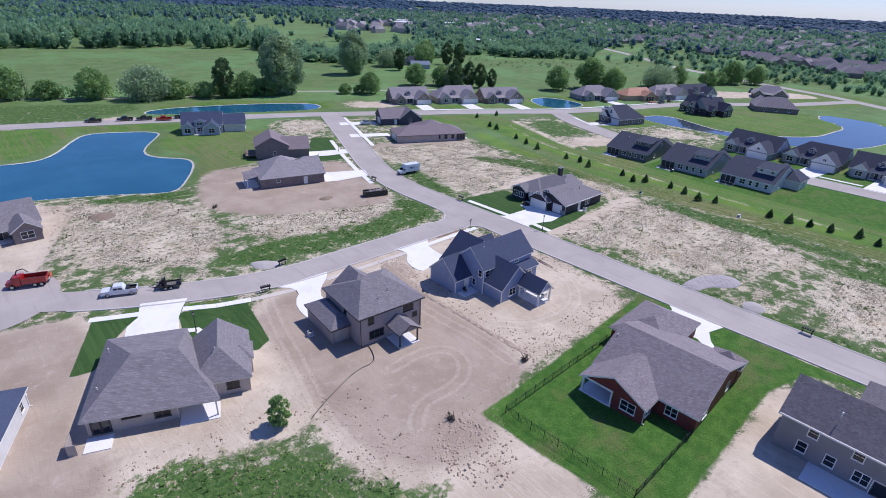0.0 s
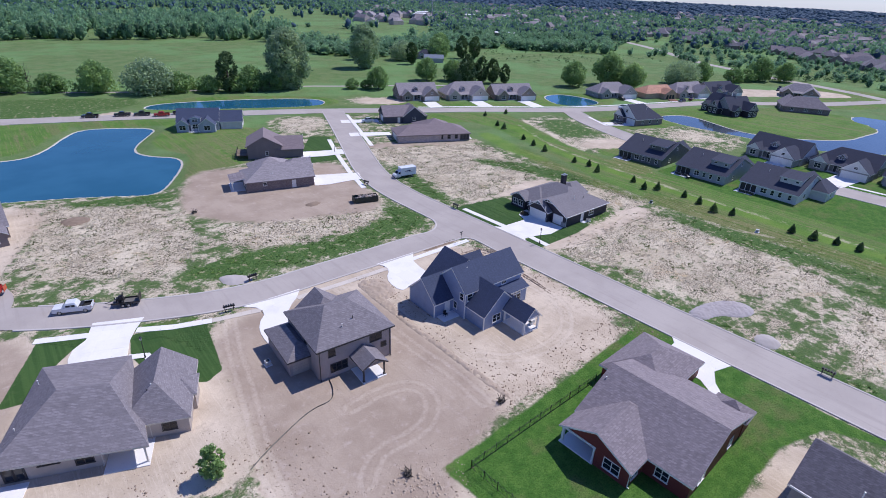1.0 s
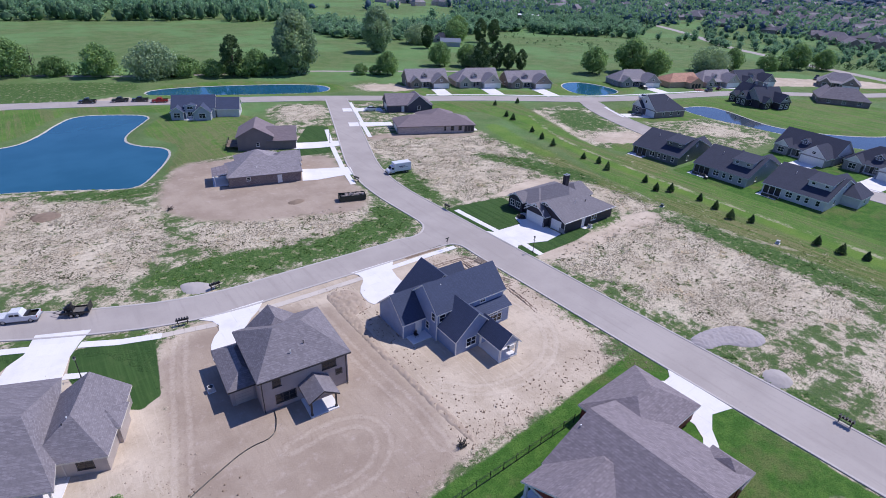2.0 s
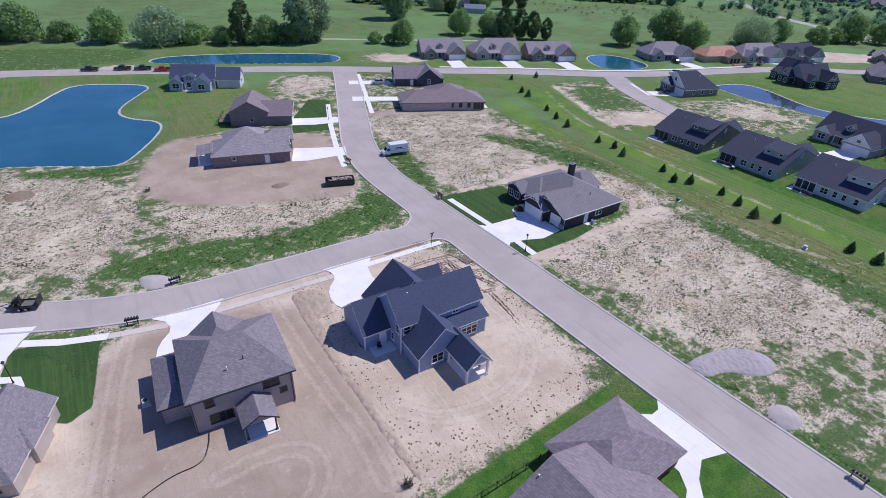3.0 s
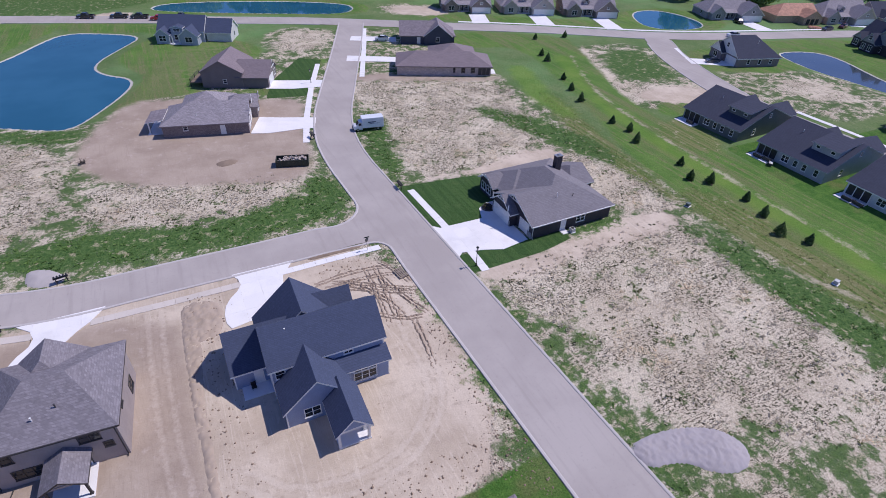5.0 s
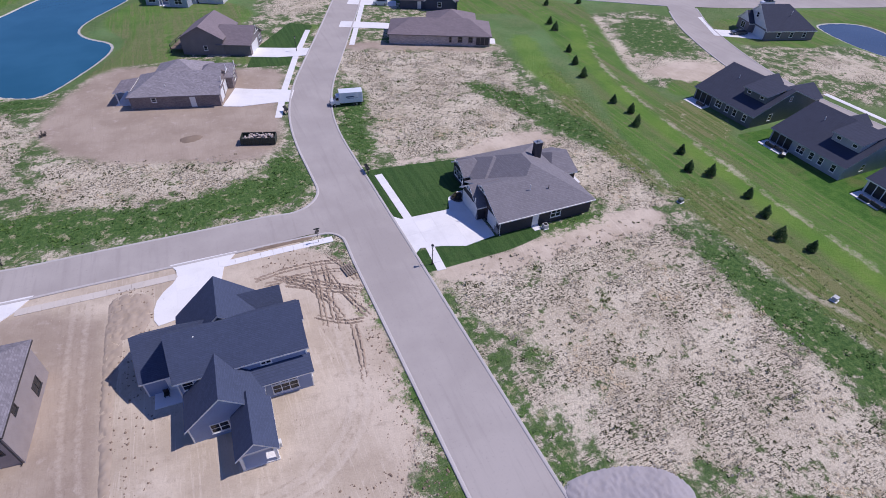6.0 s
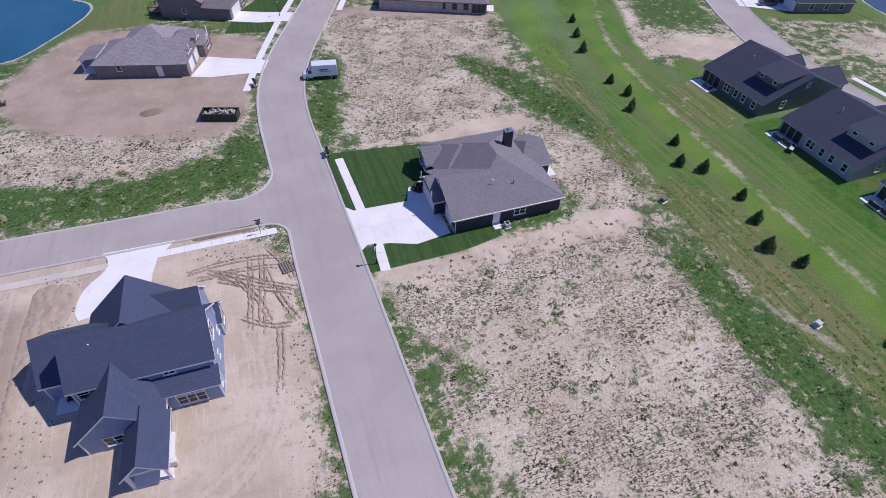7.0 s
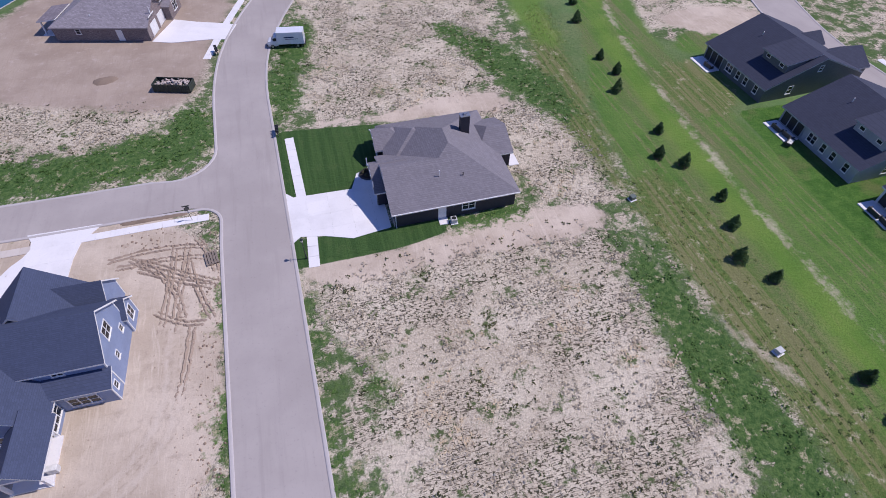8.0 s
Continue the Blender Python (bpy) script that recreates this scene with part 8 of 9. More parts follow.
def car(label, m, body, suv=False):
    h = thing("car", label, "car", m)
    t = 0.25 if suv else 0
    bm = bmesh.new()
    loft(bm, [(-2.25, 0.75, 0.35, 0.7, 0.7), (-2.1, 0.88, 0.25, 0.82 + t * 0.5, 0.8), (-1.0, 0.9, 0.22, 0.95 + t, 0.84), (1.6, 0.9, 0.22, 0.98 + t, 0.84), (2.2, 0.86, 0.28, 0.9 + t, 0.78), (2.3, 0.75, 0.4, 0.8, 0.7)])
    part("body", bm, body, h)
    bm = bmesh.new()
    loft(bm, [(-1.15, 0.82, 0.88 + t, 0.98 + t, 0.8), (-0.45, 0.82, 0.88 + t, 1.42 + t, 0.64), (1.0, 0.82, 0.88 + t, 1.45 + t, 0.64), (1.95 + (0.15 if suv else 0), 0.8, 0.88 + t, 1.0 + t, 0.76)])
    c = part("cabin", bm, GLASS, h)
    part("roof_panel", boxes((-0.42, 1.0, -0.62, 0.62, 1.42 + t, 1.47 + t), bevel=0.02), body, c)
    for s in (-1, 1):
        part("headlight", boxes((-2.24, -2.12, s * 0.62 - 0.15, s * 0.62 + 0.15, 0.58, 0.72)), LAMP_CLEAR, h)
        part("tail_light", boxes((2.2, 2.31, s * 0.64 - 0.12, s * 0.64 + 0.12, 0.68, 0.84)), LAMP_RED, h)
        for x in (-1.4, 1.4):
            wheel(h, x, s * 0.8, 0.33, 0.2)
    return h


car("white sport utility car on the driveway", pose(129, 184.84, 0.08, 0, 0, -20), P_WHITE, True)
car("white car parked on the far street", pose(252.91, 145.95, 0.05, 0, 0, -18), P_WHITE, True)
car("dark red car before the unfinished house", pose(308.91, 139.01, 0.05, 0, 0, 10), paint("maroon_paint", (0.10, 0.015, 0.015)), True)
car("dark car parked before the unfinished house", pose(298.45, 138.81, 0.05, 0, 0, -8), P_GREY, True)
car("black car on the driveway of a stone house", pose(272.66, 159.34, 0.08, 0, 0, 70), P_BLACK, True)
car("dark car on the corner house's driveway", pose(220.32, 126.99, 0.08, 0, 0, -20), P_GREY)
car("black car passing on the far road", pose(395.98, 126, 0.05, 0, 0, 14), P_BLACK, True)
car("black car standing on the far road", pose(407.67, 129.22, 0.05, 0, 0, 14), P_BLACK)

# dumpster with rubble
dm = thing("dumpster", "dark open dumpster full of pale rubble", "dumpster", pose(81.08, 111.39, 0, 0, 0, -17))
GREEN_STEEL = plain("dumpster_green", (0.035, 0.045, 0.035), 0.6, vary=0.2)
for n, r in (("side", (-3.2, 3.2, -1.2, -1.12, 0.15, 1.5)), ("side", (-3.2, 3.2, 1.12, 1.2, 0.15, 1.5)), ("end", (-3.2, -3.12, -1.12, 1.12, 0.15, 1.5)), ("end", (3.12, 3.2, -1.12, 1.12, 0.15, 1.5)), ("floor_plate", (-3.1, 3.1, -1.1, 1.1, 0.15, 0.3))):
    part(n, boxes(r), GREEN_STEEL, dm)
for i in range(9):
    x = -2.9 + i * 0.72
    for s in (-1, 1):
        part("rib", boxes((x, x + 0.1, s * 1.24 - 0.05, s * 1.24 + 0.05, 0.15, 1.48)), GREEN_STEEL, dm)
rr = random.Random(3)
RUBBLE = concrete("rubble", (0.55, 0.47, 0.42), 0.6)
bm = bmesh.new()
for i in range(90):
    m = pose(rr.uniform(-2.8, 2.8), rr.uniform(-0.9, 0.9), rr.uniform(1.0, 1.5), rr.uniform(0, 90), rr.uniform(0, 90), rr.uniform(0, 180))
    g = bmesh.ops.create_cube(bm, size=1.0, matrix=m @ Matrix.Diagonal((rr.uniform(0.15, 0.6), rr.uniform(0.15, 0.4), rr.uniform(0.08, 0.25), 1)))
rub = part("rubble", bm, RUBBLE, label="pale building rubble", kind="stuff")
rub.matrix_basis = pose(81.08, 111.39, 0, 0, 0, -17)
tagged(rub, category="rubble")



# ---- street furniture, fence, piles ----
def mailbox_stand(m, label="row of dark mailboxes on a wooden stand beside the street"):
    h = thing("mailbox_stand", label, "mailbox", m, "mailbox stands")
    part("post", boxes((-0.75, -0.62, -0.06, 0.06, -0.1, 0.95)), DARK, h)
    part("post", boxes((0.62, 0.75, -0.06, 0.06, -0.1, 0.95)), DARK, h)
    part("shelf", boxes((-0.95, 0.95, -0.25, 0.25, 0.92, 0.99), (-0.9, 0.9, -0.03, 0.03, 0.4, 0.5)), DARK, h)
    for i in range(5):
        x = -0.76 + 0.38 * i
        bm = bmesh.new()
        box(bm, x - 0.12, x + 0.12, -0.26, 0.26, 0.99, 1.14)
        rod(bm, (x, -0.26, 1.14), (x, 0.26, 1.14), 0.12, 12)
        part("mailbox", bm, BLACK, h)
    return h


mb = mailbox_stand(pose(34.84, 81.29, 0.02, 0, 0, -10))
for x, y, a in ((99.45, 10.98, 92), (42.05, 89, 8), (97.26, 94.24, 90), (87.99, 121.71, 100)):
    copy_thing(mb, pose(x, y, 0.02, 0, 0, a))


def lamp_post(m):
    h = thing("lamp_post", "slim black lamp post with a lantern beside the sidewalk", "lamp post", m, "lamp posts")
    bm = bmesh.new()
    rod(bm, (0, 0, -0.1), (0, 0, 0.5), 0.11, 10, 0.07)
    rod(bm, (0, 0, 0.5), (0, 0, 2.6), 0.05, 10, 0.04)
    rod(bm, (0, -0.25, 2.35), (0, 0.25, 2.35), 0.02, 6)
    part("pole", bm, BLACK, h)
    bm = bmesh.new()
    rod(bm, (0, 0, 2.6), (0, 0, 2.95), 0.09, 8, 0.16)
    part("lantern", bm, plain("lantern_glass", (0.5, 0.48, 0.42), 0.2), h)
    bm = bmesh.new()
    rod(bm, (0, 0, 2.95), (0, 0, 3.15), 0.2, 8, 0.03)
    part("lantern_cap", bm, BLACK, h)
    return h


lp = lamp_post(pose(99.0, 67.6, 0) @ Matrix.Scale(1.22, 4))
copy_thing(lp, pose(96.79, 154.9, 0))
copy_thing(lp, pose(20.63, 76.31, 0))

sign = thing("stop_sign", "street sign on a thin post at the corner", "sign", pose(84.83, 78.24, 0))
bm = bmesh.new()
rod(bm, (0, 0, -0.1), (0, 0, 2.6), 0.035, 8)
part("post", bm, BLACK, sign)
bm = bmesh.new()
bmesh.ops.create_cone(bm, cap_ends=True, segments=8, radius1=0.38, radius2=0.38, depth=0.02, matrix=pose(0, -0.05, 2.2, 90, 0, 22.5))
part("plate", bm, paint("sign_back", (0.075, 0.070, 0.072), 0.5), sign)
part("name_plate", boxes((-0.45, 0.45, -0.012, 0.012, 2.55, 2.75)), plain("sign_dark", (0.03, 0.05, 0.04), 0.5), sign)

# black metal fence round the red house's back lawn
fence = thing("metal_fence", "black metal picket fence round the back lawn", "fence")


def fence_run(x0, y0, x1, y1):
    n = round(math.hypot(x1 - x0, y1 - y0) / 2.1)
    for i in range(n + 1):
        x, y = x0 + (x1 - x0) * i / n, y0 + (y1 - y0) * i / n
        part("post", boxes((x - 0.035, x + 0.035, y - 0.035, y + 0.035, -0.1, 1.42), (x - 0.05, x + 0.05, y - 0.05, y + 0.05, 1.4, 1.45)), BLACK, fence)
        if i == n:
            break
        bx, by = x0 + (x1 - x0) * (i + 1) / n, y0 + (y1 - y0) * (i + 1) / n
        for z in (0.2, 1.05, 1.28):
            bm = bmesh.new()
            rod(bm, (x, y, z), (bx, by, z), 0.022, 4)
            part("rail", bm, BLACK, fence)
        for k in range(1, 11):
            s = k / 11
            p = new("picket", PICKET)
            p.matrix_basis = Matrix.Translation((x + (bx - x) * s, y + (by - y) * s, 0))
            p.parent = fence


bm = bmesh.new()
rod(bm, (0, 0, 0.1), (0, 0, 1.34), 0.012, 4)
PICKET = bpy.data.meshes.new("picket")
bm.to_mesh(PICKET)
bm.free()
PICKET.materials.append(BLACK)
fence_run(45.03, 31.82, 70.08, 32.09)
fence_run(45.03, 31.82, 46.16, 13.48)
fence_run(46.16, 13.48, 60.58, 13.51)

GRAVEL = concrete("gravel", (0.40, 0.365, 0.375), 0.7)
PALE_GRAVEL = concrete("pale_gravel", (0.44, 0.40, 0.385), 0.7)
DIRT = concrete("loose_dirt", (0.26, 0.195, 0.145), 0.6)
PALE_DIRT = concrete("pale_loose_dirt", (0.43, 0.345, 0.275), 0.7)


def mound(name, label, outline, height, material, seed, step=0.35, rough=0.35, category="gravel"):
    """A low heap inside a soft outline, with an uneven surface."""
    pts = rounded(outline, times=2)
    x0, x1 = min(p[0] for p in pts), max(p[0] for p in pts)
    y0, y1 = min(p[1] for p in pts), max(p[1] for p in pts)
    gx, gy = np.meshgrid(np.arange(x0, x1 + step, step), np.arange(y0, y1 + step, step), indexing="ij")
    d = inside_by(pts, gx, gy)
    rs = np.random.RandomState(seed)
    wide = max(0.5, d.max())
    z = height * np.clip(d / wide, -0.25, 1) ** 1.0
    z = np.where(d > 0, height * np.clip(d / wide, 0, 1) ** 0.7, -0.15) + np.clip(d, 0, 0.5) * rough * (rs.random(d.shape) - 0.4)
    n, m = gx.shape
    i = np.arange(n * m).reshape(n, m)
    q = np.stack([i[:-1, :-1], i[1:, :-1], i[1:, 1:], i[:-1, 1:]], -1).reshape(-1, 4)
    keep = (d.ravel()[q] > -step).any(axis=1)
    me = raw_mesh(name, np.stack([gx, gy, z], -1).reshape(-1, 3), q[keep], material)
    return tagged(new(name, me), label, category, kind="stuff")


mound("gravel_heap", "grey heap of spread gravel beside the street", [(98.47, 33.13), (104, 32.89), (109.67, 30.69), (111.33, 27.13), (108.79, 24.79), (105.28, 26), (102.95, 28.97), (98.45, 29.79)], 0.6, GRAVEL, 1, 0.22, 0.45)
mound("gravel_heap", "small pale heap of gravel", [(99.4, 22.0), (102.8, 22.3), (104.2, 20.6), (102.4, 18.0), (99.4, 18.6)], 0.55, PALE_GRAVEL, 2)
mound("gravel_heap", "pale gravel patch beside the side street", [(36.76, 93.9), (39.64, 93.64), (42.53, 90.78), (41.85, 88.4), (37.36, 89.3)], 0.35, PALE_GRAVEL, 3)
mound("dirt_heap", "dark patch of dug earth", [(17.25, 138.79), (20.56, 140.66), (23.98, 138.36), (23.16, 135.02), (19.25, 134.15)], 0.35, DIRT, 4, category="soil")
mound("dirt_heap", "loose earth beside the dumpster lot", [(66.41, 117.79), (70.38, 118.64), (71.77, 116.62), (68.01, 115.17)], 0.4, DIRT, 5, category="soil")
mound("soil_ridge", "low ridge of loose soil between two lots", [(56.85, 76.87), (58.81, 75.81), (58.49, 66.87), (57.76, 58.92), (57.77, 50.92), (58.14, 43.01), (58.37, 37.01), (57.02, 36.65), (56.55, 45.03), (56.57, 52.94), (56.15, 60.95), (56.27, 68.9)], 0.15, PALE_DIRT, 6, 0.3, 0.9, "soil")
mound("soil_heap", "rough clods beside the driveway", [(56.85, 77.26), (61.81, 76.35), (62.03, 71.17), (60.24, 68.21), (57.28, 68.88), (56.26, 72.89)], 0.22, PALE_DIRT, 7, 0.3, 0.7, "soil")
mound("soil_heap", "rough soil along the corner walk", [(75.14, 80.23), (84.62, 80.12), (84.03, 79.24), (75.74, 79.33)], 0.25, DIRT, 9, 0.3, 0.6, "soil")

# tyre ruts by the corner: uneven ridges of pushed-up soil, crossing one another
RUT_SOIL = concrete("turned_soil", (0.360, 0.280, 0.215), 0.7)


def rut(line, seed, gap=0.55):
    for off in (-gap / 2, gap / 2):
        rs = random.Random(seed * 7 + off)
        pts = shifted(rounded(line, False, 4), off)
        a, b = rs.randrange(0, 5), len(pts) - rs.randrange(0, 6)
        pts = [(x + rs.gauss(0, 0.06), y + rs.gauss(0, 0.06)) for x, y in pts[a:b]]
        bm = bmesh.new()
        rings = []
        n = len(pts)
        for i, (p, q, r) in enumerate(zip(shifted(pts, 0.24), pts, shifted(pts, -0.2))):
            fade = min(1, 4 * i / n, 4 * (n - 1 - i) / n)
            rings.append([bm.verts.new((*p, -0.03)), bm.verts.new((*q, fade * (0.03 + 0.25 * rs.random()) - 0.02)), bm.verts.new((*r, -0.03))])
        for r, s in zip(rings, rings[1:]):
            for k in range(2):
                bm.faces.new((r[k], r[k + 1], s[k + 1], s[k]))
        ob = part("tyre_rut", bm, RUT_SOIL, label="ridge of soil pushed up by a tyre", kind="stuff")
        tagged(ob, category="soil")


rut([(84.43, 74.5), (84.3, 70.5), (83.89, 67.1), (83.13, 60.3)], 1)
rut([(82.95, 74.4), (82.7, 70.0), (82.41, 66.54), (81.8, 60.2)], 2)
rut([(74.73, 73.4), (79.77, 74.07), (83.5, 73.8), (86.91, 72.95)], 3)
rut([(75.84, 71.91), (80.44, 72.1), (84.0, 71.8), (87.47, 70.97)], 4)
rut([(78.4, 72.6), (80.41, 71.54), (84.08, 69.0), (88.2, 66.68)], 5)
rut([(78.6, 71.1), (80.68, 69.78), (83.96, 67.83), (87.61, 66.1)], 6)
rut([(84.5, 71.5), (84.91, 69.51), (85.98, 65.36), (87.69, 61.27)], 7)
rut([(81.03, 63.95), (84.06, 61.5), (86.92, 61.04)], 8)
rut([(77.39, 73.1), (81.09, 70.2), (83.43, 66.2), (84.4, 62.0)], 9)
rut([(85.39, 75.05), (87.2, 71.4), (88.0, 68.39)], 10)
rut([(85.3, 61.0), (85.0, 56.5), (84.2, 52.0)], 11)

# hose from the house across the soil
bm = bmesh.new()
hose = rounded([(39.55, 55.69), (39.15, 53.89), (37.94, 51.7), (34.72, 51.95), (30.46, 50.24), (27.06, 48.71), (24.85, 47.44)], False, 3)
for a, b in zip(hose, hose[1:]):
    rod(bm, (*a, 0.09), (*b, 0.09), 0.06, 6)
tagged(part("drain_hose", bm, BLACK), "long black drain hose lying across bare soil", "hose")

# pallet and odds and ends
pal = thing("pallet", "weathered wooden pallet with boards beside the kerb", "pallet", pose(87.4, 70.65, 0.02, 0, 0, 12) @ Matrix.Scale(1.25, 4))
WOOD = plain("weathered_wood", (0.26, 0.21, 0.17), 0.85, vary=0.2, scale=5)
for i in range(5):
    part("board", boxes((-0.6 + 0.26 * i, -0.42 + 0.26 * i, -0.9, 0.9, 0.14, 0.18)), WOOD, pal)
for y in (-0.85, 0, 0.75):
    part("runner", boxes((-0.62, 0.66, y, y + 0.1, 0.0, 0.14)), WOOD, pal)
stump = thing("brush_pile", "dark pile of roots and brush beside the lawn", "brush", pose(55.83, 37.47, 0))
rr = random.Random(9)
for i in range(22):
    a, r = rr.uniform(0, 6.28), rr.uniform(0.3, 1.0)
    bm = bmesh.new()
    rod(bm, (rr.uniform(-0.5, 0.5), rr.uniform(-0.5, 0.5), 0.1), (math.cos(a) * r, math.sin(a) * r, rr.uniform(0.3, 1.1)), 0.07, 5, 0.03)
    part("branch", bm, BARK, stump)
copy_thing(stump, pose(38.65, 35.72, 0, 0, 0, 70))
copy_thing(stump, pose(43.46, 127.5, 0, 0, 0, 20))
for x, y, words in ((144.4, 66.72, "green utility box in the weeds"), (148.34, 40.48, "pale utility box in the grass strip")):
    u = thing("utility_box", words, "utility box", pose(x, y, 0, 0, 0, 12) @ Matrix.Scale(0.75, 4), "utility boxes")
    part("cabinet", boxes((-0.5, 0.5, -0.45, 0.45, 0.1, 0.85), bevel=0.05), plain("utility_paint", (0.10, 0.13, 0.11) if "green" in words else (0.45, 0.46, 0.45), 0.5), u)
    part("lid", boxes((-0.53, 0.53, -0.48, 0.48, 0.84, 0.93), bevel=0.03), plain("utility_lid", (0.13, 0.16, 0.14) if "green" in words else (0.5, 0.5, 0.5), 0.5), u)
    part("pad", boxes((-0.7, 0.7, -0.65, 0.65, -0.05, 0.1)), CONCRETE, u)
grill = thing("covered_grill", "covered grill with a pale sheet on the porch", "grill", pose(73.49, 47.46, 0.18))
part("body", boxes((-0.5, 0.5, -0.3, 0.3, 0.1, 0.9), bevel=0.06), CUSHION, grill)
part("shelf", boxes((-0.8, -0.5, -0.25, 0.25, 0.7, 0.74)), BLACK, grill)
bin_ = thing("entry_chair", "dark chair on the blue house's entry slab", "chair", pose(63.28, 58.08, 0.16))
part("seat", boxes((-0.28, 0.28, -0.28, 0.28, 0.36, 0.44)), BLACK, bin_)
part("backrest", boxes((-0.28, 0.28, 0.22, 0.3, 0.44, 0.95)), BLACK, bin_)
for x in (-0.24, 0.2):
    for y in (-0.24, 0.22):
        part("leg", boxes((x, x + 0.05, y, y + 0.05, 0, 0.36)), BLACK, bin_)


# ---- weeds and clods: uncounted small stuff on the ground ----
def zone_at(polys, x, y):
    return np.max([inside_by(rounded(p, times=1), x, y) for p in polys], axis=0)


def sprinkle(rs, n, x0, x1, y0, y1, test):
    x, y = rs.uniform(x0, x1, n), rs.uniform(y0, y1, n)
    ok = test(x, y)
    return x[ok], y[ok]


def off_street(x, y):
    d = np.min([along(l, x, y) - h for l, h in ((STREET_A, HALF_A), (STREET_B, HALF_B), (STREET_C, HALF_C), (STREET_D, HALF_D))], axis=0)
    return np.minimum(d, np.hypot(x - BULB[0], y - BULB[1]) - BULB[2])


def tufts(name, label, x, y, size, blades, material, seed, flat=0.5):
    """Clumps of short broad blades; one mesh for all."""
    rs = np.random.RandomState(seed)
    n = len(x)
    s = size * (0.5 + rs.random((n, 1)) ** 1.5 * 1.2)
    a = rs.uniform(0, 6.283, (n, blades))
    lean = np.minimum(1.15, rs.uniform(0.5, 1.0, (n, blades)) * flat + 0.2)
    w = s * rs.uniform(0.22, 0.45, (n, blades))
    ux, uy = np.cos(a), np.sin(a)
    bx, by = x[:, None] + ux * s * 0.1, y[:, None] + uy * s * 0.1
    tip = np.stack([bx + ux * s * lean * 1.4, by + uy * s * lean * 1.4, s * (1.15 - 0.8 * lean)], -1)
    mid1 = np.stack([bx + ux * s * lean * 0.6 - uy * w, by + uy * s * lean * 0.6 + ux * w, s * 0.55 * (1.2 - 0.6 * lean)], -1)
    mid2 = np.stack([bx + ux * s * lean * 0.6 + uy * w, by + uy * s * lean * 0.6 - ux * w, s * 0.55 * (1.2 - 0.6 * lean)], -1)
    root = np.stack([bx, by, np.full_like(bx, -0.03)], -1)
    v = np.stack([root, mid2, tip, mid1], 2).reshape(-1, 3)
    f = np.arange(len(v)).reshape(-1, 4)
    ob = new(name, raw_mesh(name, v, f, material))
    return tagged(ob, label, "weeds", kind="stuff")


WEED_GREEN = foliage("weed_leaves", (0.078, 0.172, 0.040), (0.140, 0.248, 0.068))
WEED_OLIVE = foliage("olive_weeds", (0.058, 0.070, 0.030), (0.105, 0.118, 0.052))
WEED_DRY = foliage("dry_grass", (0.120, 0.205, 0.050), (0.255, 0.290, 0.105))
STUBBLE = foliage("straw_stubble", (0.460, 0.405, 0.320), (0.600, 0.540, 0.445))
rs = np.random.RandomState(77)
wx, wy = sprinkle(rs, 60000, -12, 150, -30, 150, lambda x, y: (zone_at(WEEDS, x, y) > rs.uniform(-1.1, 1.5, len(x))) & (off_street(x, y) > 0.7))
clump = np.sin(wx * 0.9 + 2.1 * np.sin(wy * 0.37)) * np.cos(wy * 0.8 + 1.7 * np.sin(wx * 0.29)) + rs.normal(0, 0.4, len(wx)) > -0.05
wx, wy = wx[clump], wy[clump]
tufts("weeds", "rough green weeds along the streets and lots", wx, wy, 0.20, 6, WEED_GREEN, 1, 0.9)
sx, sy = sprinkle(rs, 120000, 0, 150, -30, 155, lambda x, y: (zone_at(STRAW, x, y) > rs.uniform(-1.5, 1.0, len(x))) & (off_street(x, y) > 0.7))
sy = np.where(rs.random(len(sy)) < 0.6, np.round(sy / 0.9) * 0.9 + rs.normal(0, 0.1, len(sy)), sy)
patchy = np.sin(sx * 0.55 + 2 * np.sin(sy * 0.23)) * np.cos(sy * 0.61 + np.sin(sx * 0.3)) + rs.normal(0, 0.5, len(sx))
dark = patchy > 0.85
tufts("weeds", "olive weed clumps coming through straw", sx[dark], sy[dark], 0.17, 5, WEED_OLIVE, 2, 0.85)
tufts("stubble", "flattened dead straw on the bare lots", sx[patchy < -0.3], sy[patchy < -0.3], 0.20, 4, STUBBLE, 3, 0.95)
gx, gy = sprinkle(rs, 4200, 138, 156, -30, 130, lambda x, y: zone_at(COARSE, x, y) > rs.uniform(-2.0, 1.0, len(x)))
tufts("weeds", "coarse olive grass of the planted strip", gx, gy, 0.14, 5, WEED_DRY, 4, 0.95)
cx, cy = sprinkle(rs, 26000, -10, 92, 14, 80, lambda x, y: (zone_at(SOIL, x, y) > 0) & (off_street(x, y) > 0.6) & (zone_at(LAWN, x, y) < -0.3) & (rs.random(len(x)) < np.clip(0.03 + 0.9 * (np.minimum(np.abs(y - 34), np.abs(x - 88)) < 4) + 0.5 * ((x < 30) & (y < 56)), 0, 1)))


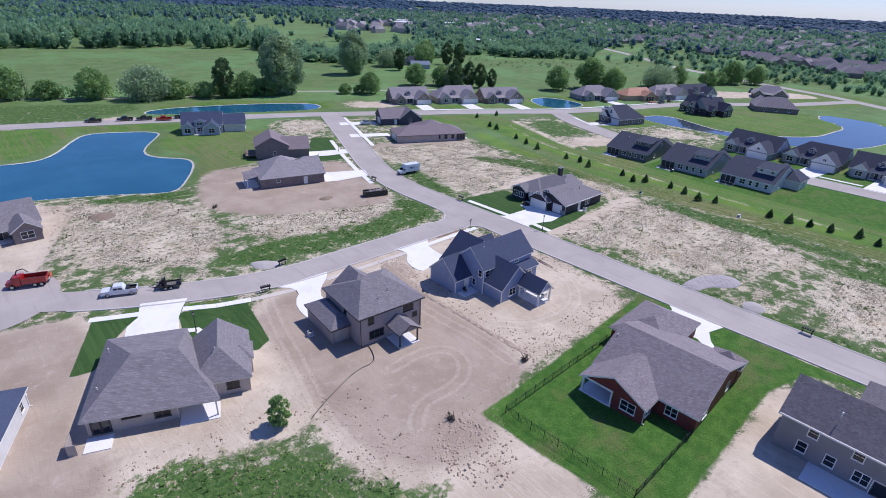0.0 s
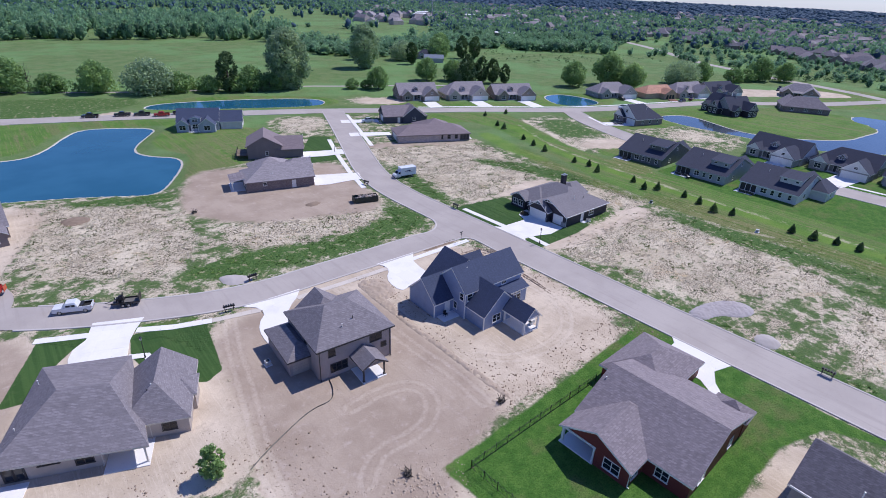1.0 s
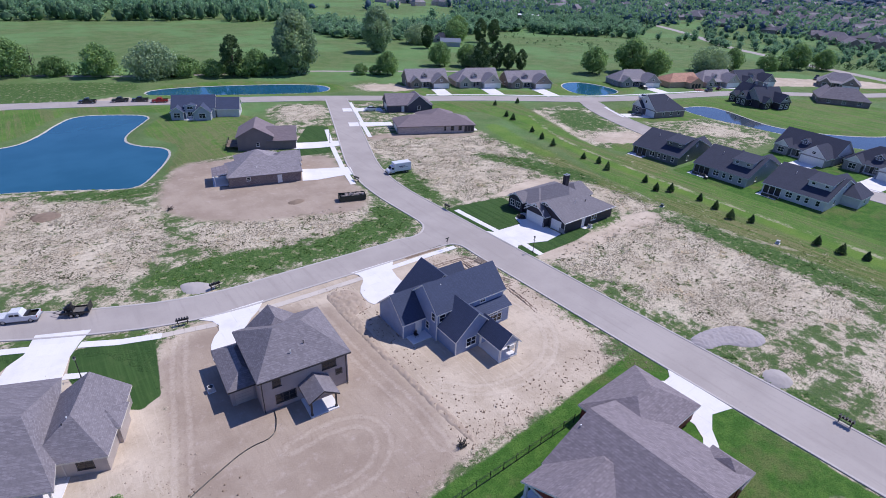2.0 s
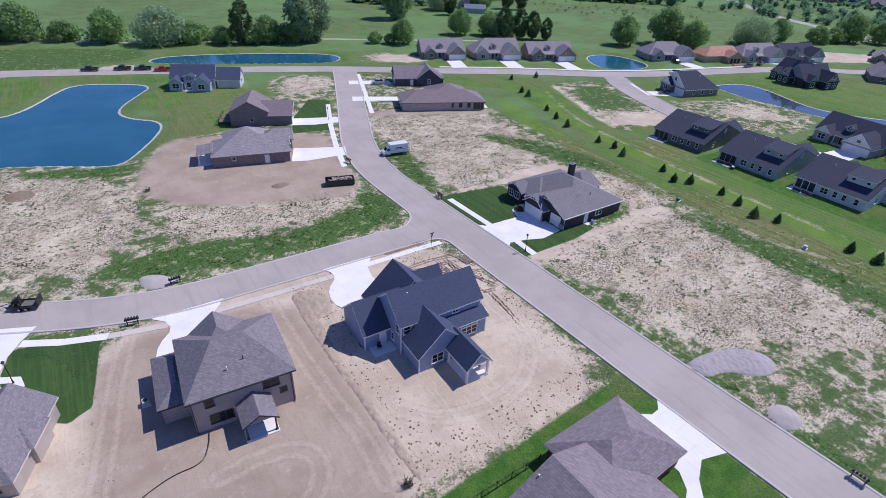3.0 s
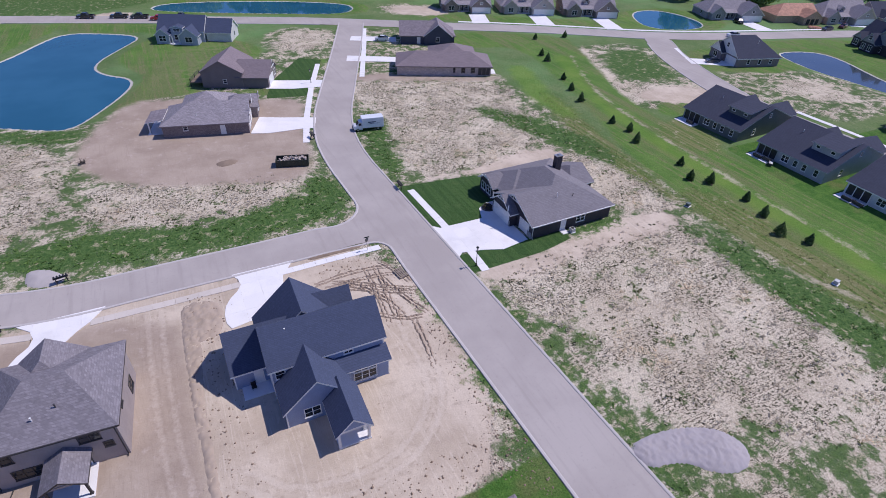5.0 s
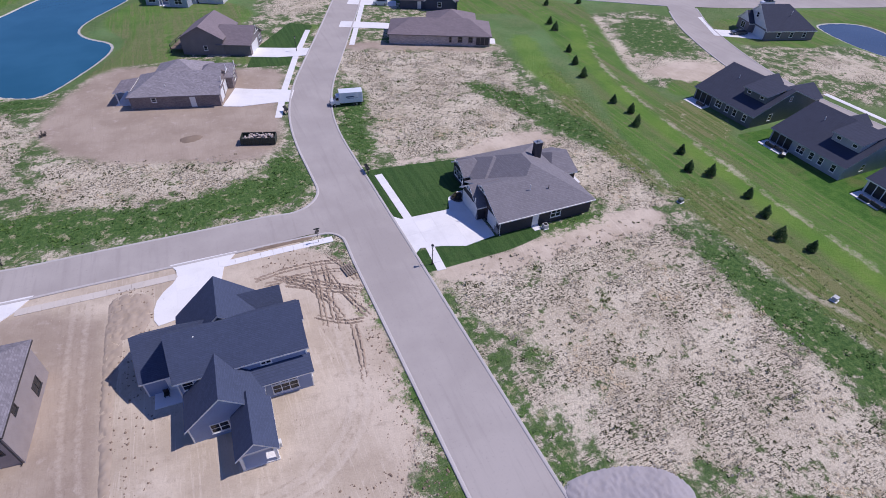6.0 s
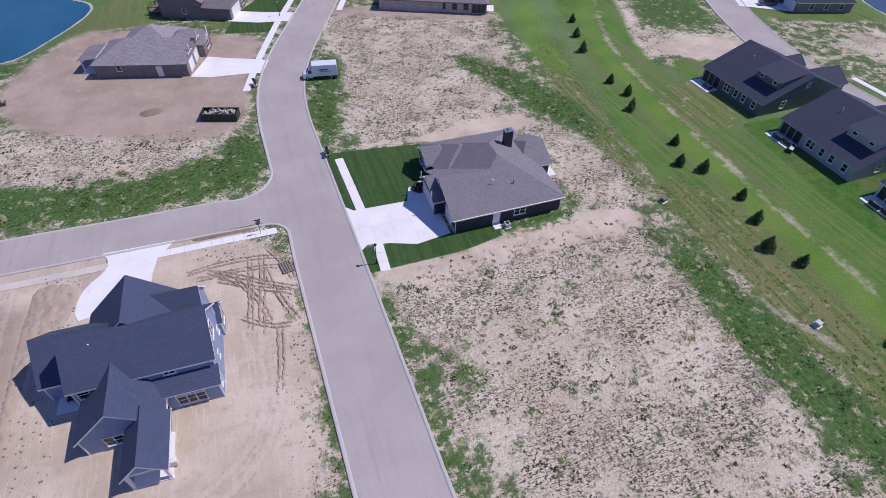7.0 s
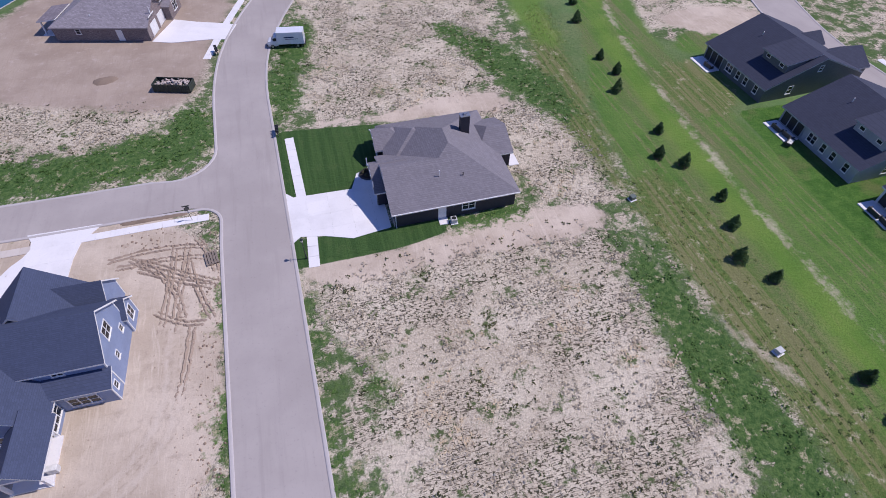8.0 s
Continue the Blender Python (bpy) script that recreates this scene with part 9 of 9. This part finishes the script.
def clods(name, label, x, y, size, material, seed):
    rs = np.random.RandomState(seed)
    base = np.array([[-1, -1, -0.4], [1, -1, -0.4], [1, 1, -0.4], [-1, 1, -0.4], [-0.6, -0.5, 0.9], [0.5, -0.6, 0.8], [0.6, 0.6, 1.0], [-0.5, 0.5, 0.7]])
    quad = np.array([[4, 5, 6, 7], [0, 1, 5, 4], [1, 2, 6, 5], [2, 3, 7, 6], [3, 0, 4, 7]])
    n = len(x)
    s = size * (0.4 + rs.random((n, 1, 1)) ** 2 * 1.6)
    a = rs.uniform(0, 6.283, n)
    v = (base + rs.normal(0, 0.22, (n, 8, 3))) * s
    c, q = np.cos(a)[:, None], np.sin(a)[:, None]
    v = np.stack([v[:, :, 0] * c - v[:, :, 1] * q + x[:, None], v[:, :, 0] * q + v[:, :, 1] * c + y[:, None], v[:, :, 2]], -1).reshape(-1, 3)
    f = (quad[None] + 8 * np.arange(n)[:, None, None]).reshape(-1, 4)
    ob = new(name, raw_mesh(name, v, f, material))
    return tagged(ob, label, "soil", kind="stuff")


clods("clods", "dry clods and stones on the bare soil", cx, cy, 0.05, PALE_DIRT, 5)
ex, ey = sprinkle(rs, 17000, 2, 89, 28, 78, lambda x, y: (zone_at(LAWN, x, y) < -0.4) & (zone_at(YARD, x, y) < -0.1) & (off_street(x, y) > 0.7) & (rs.random(len(x)) < np.clip(0.3 * ((x < 33) & (y < 57 - 0.25 * x) & (y > 36)) + 0.55 * ((x > 56) & (y < 41)) + 0.45 * ((x > 57) & (x < 62)) + 0.5 * ((x > 76) & (y > 74)) + 0.5 * ((x > 86) & (y < 76)) + 0.15 * ((x > 30) & (x < 46) & (y < 35)), 0, 1)))
clods("clods", "dark clods of earth along the edges of bare lots", ex, ey, 0.075, DIRT, 6)
hx, hy = sprinkle(rs, 1800, 30, 48, 18, 36, lambda x, y: (np.hypot((x - 37) / 4.5, (y - 30) / 6.0) < 1) & (zone_at(YARD, x, y) < -0.2))
clods("rubble", "pale lumps of dry earth heaped beside the fence", hx, hy, 0.10, PALE_DIRT, 7)
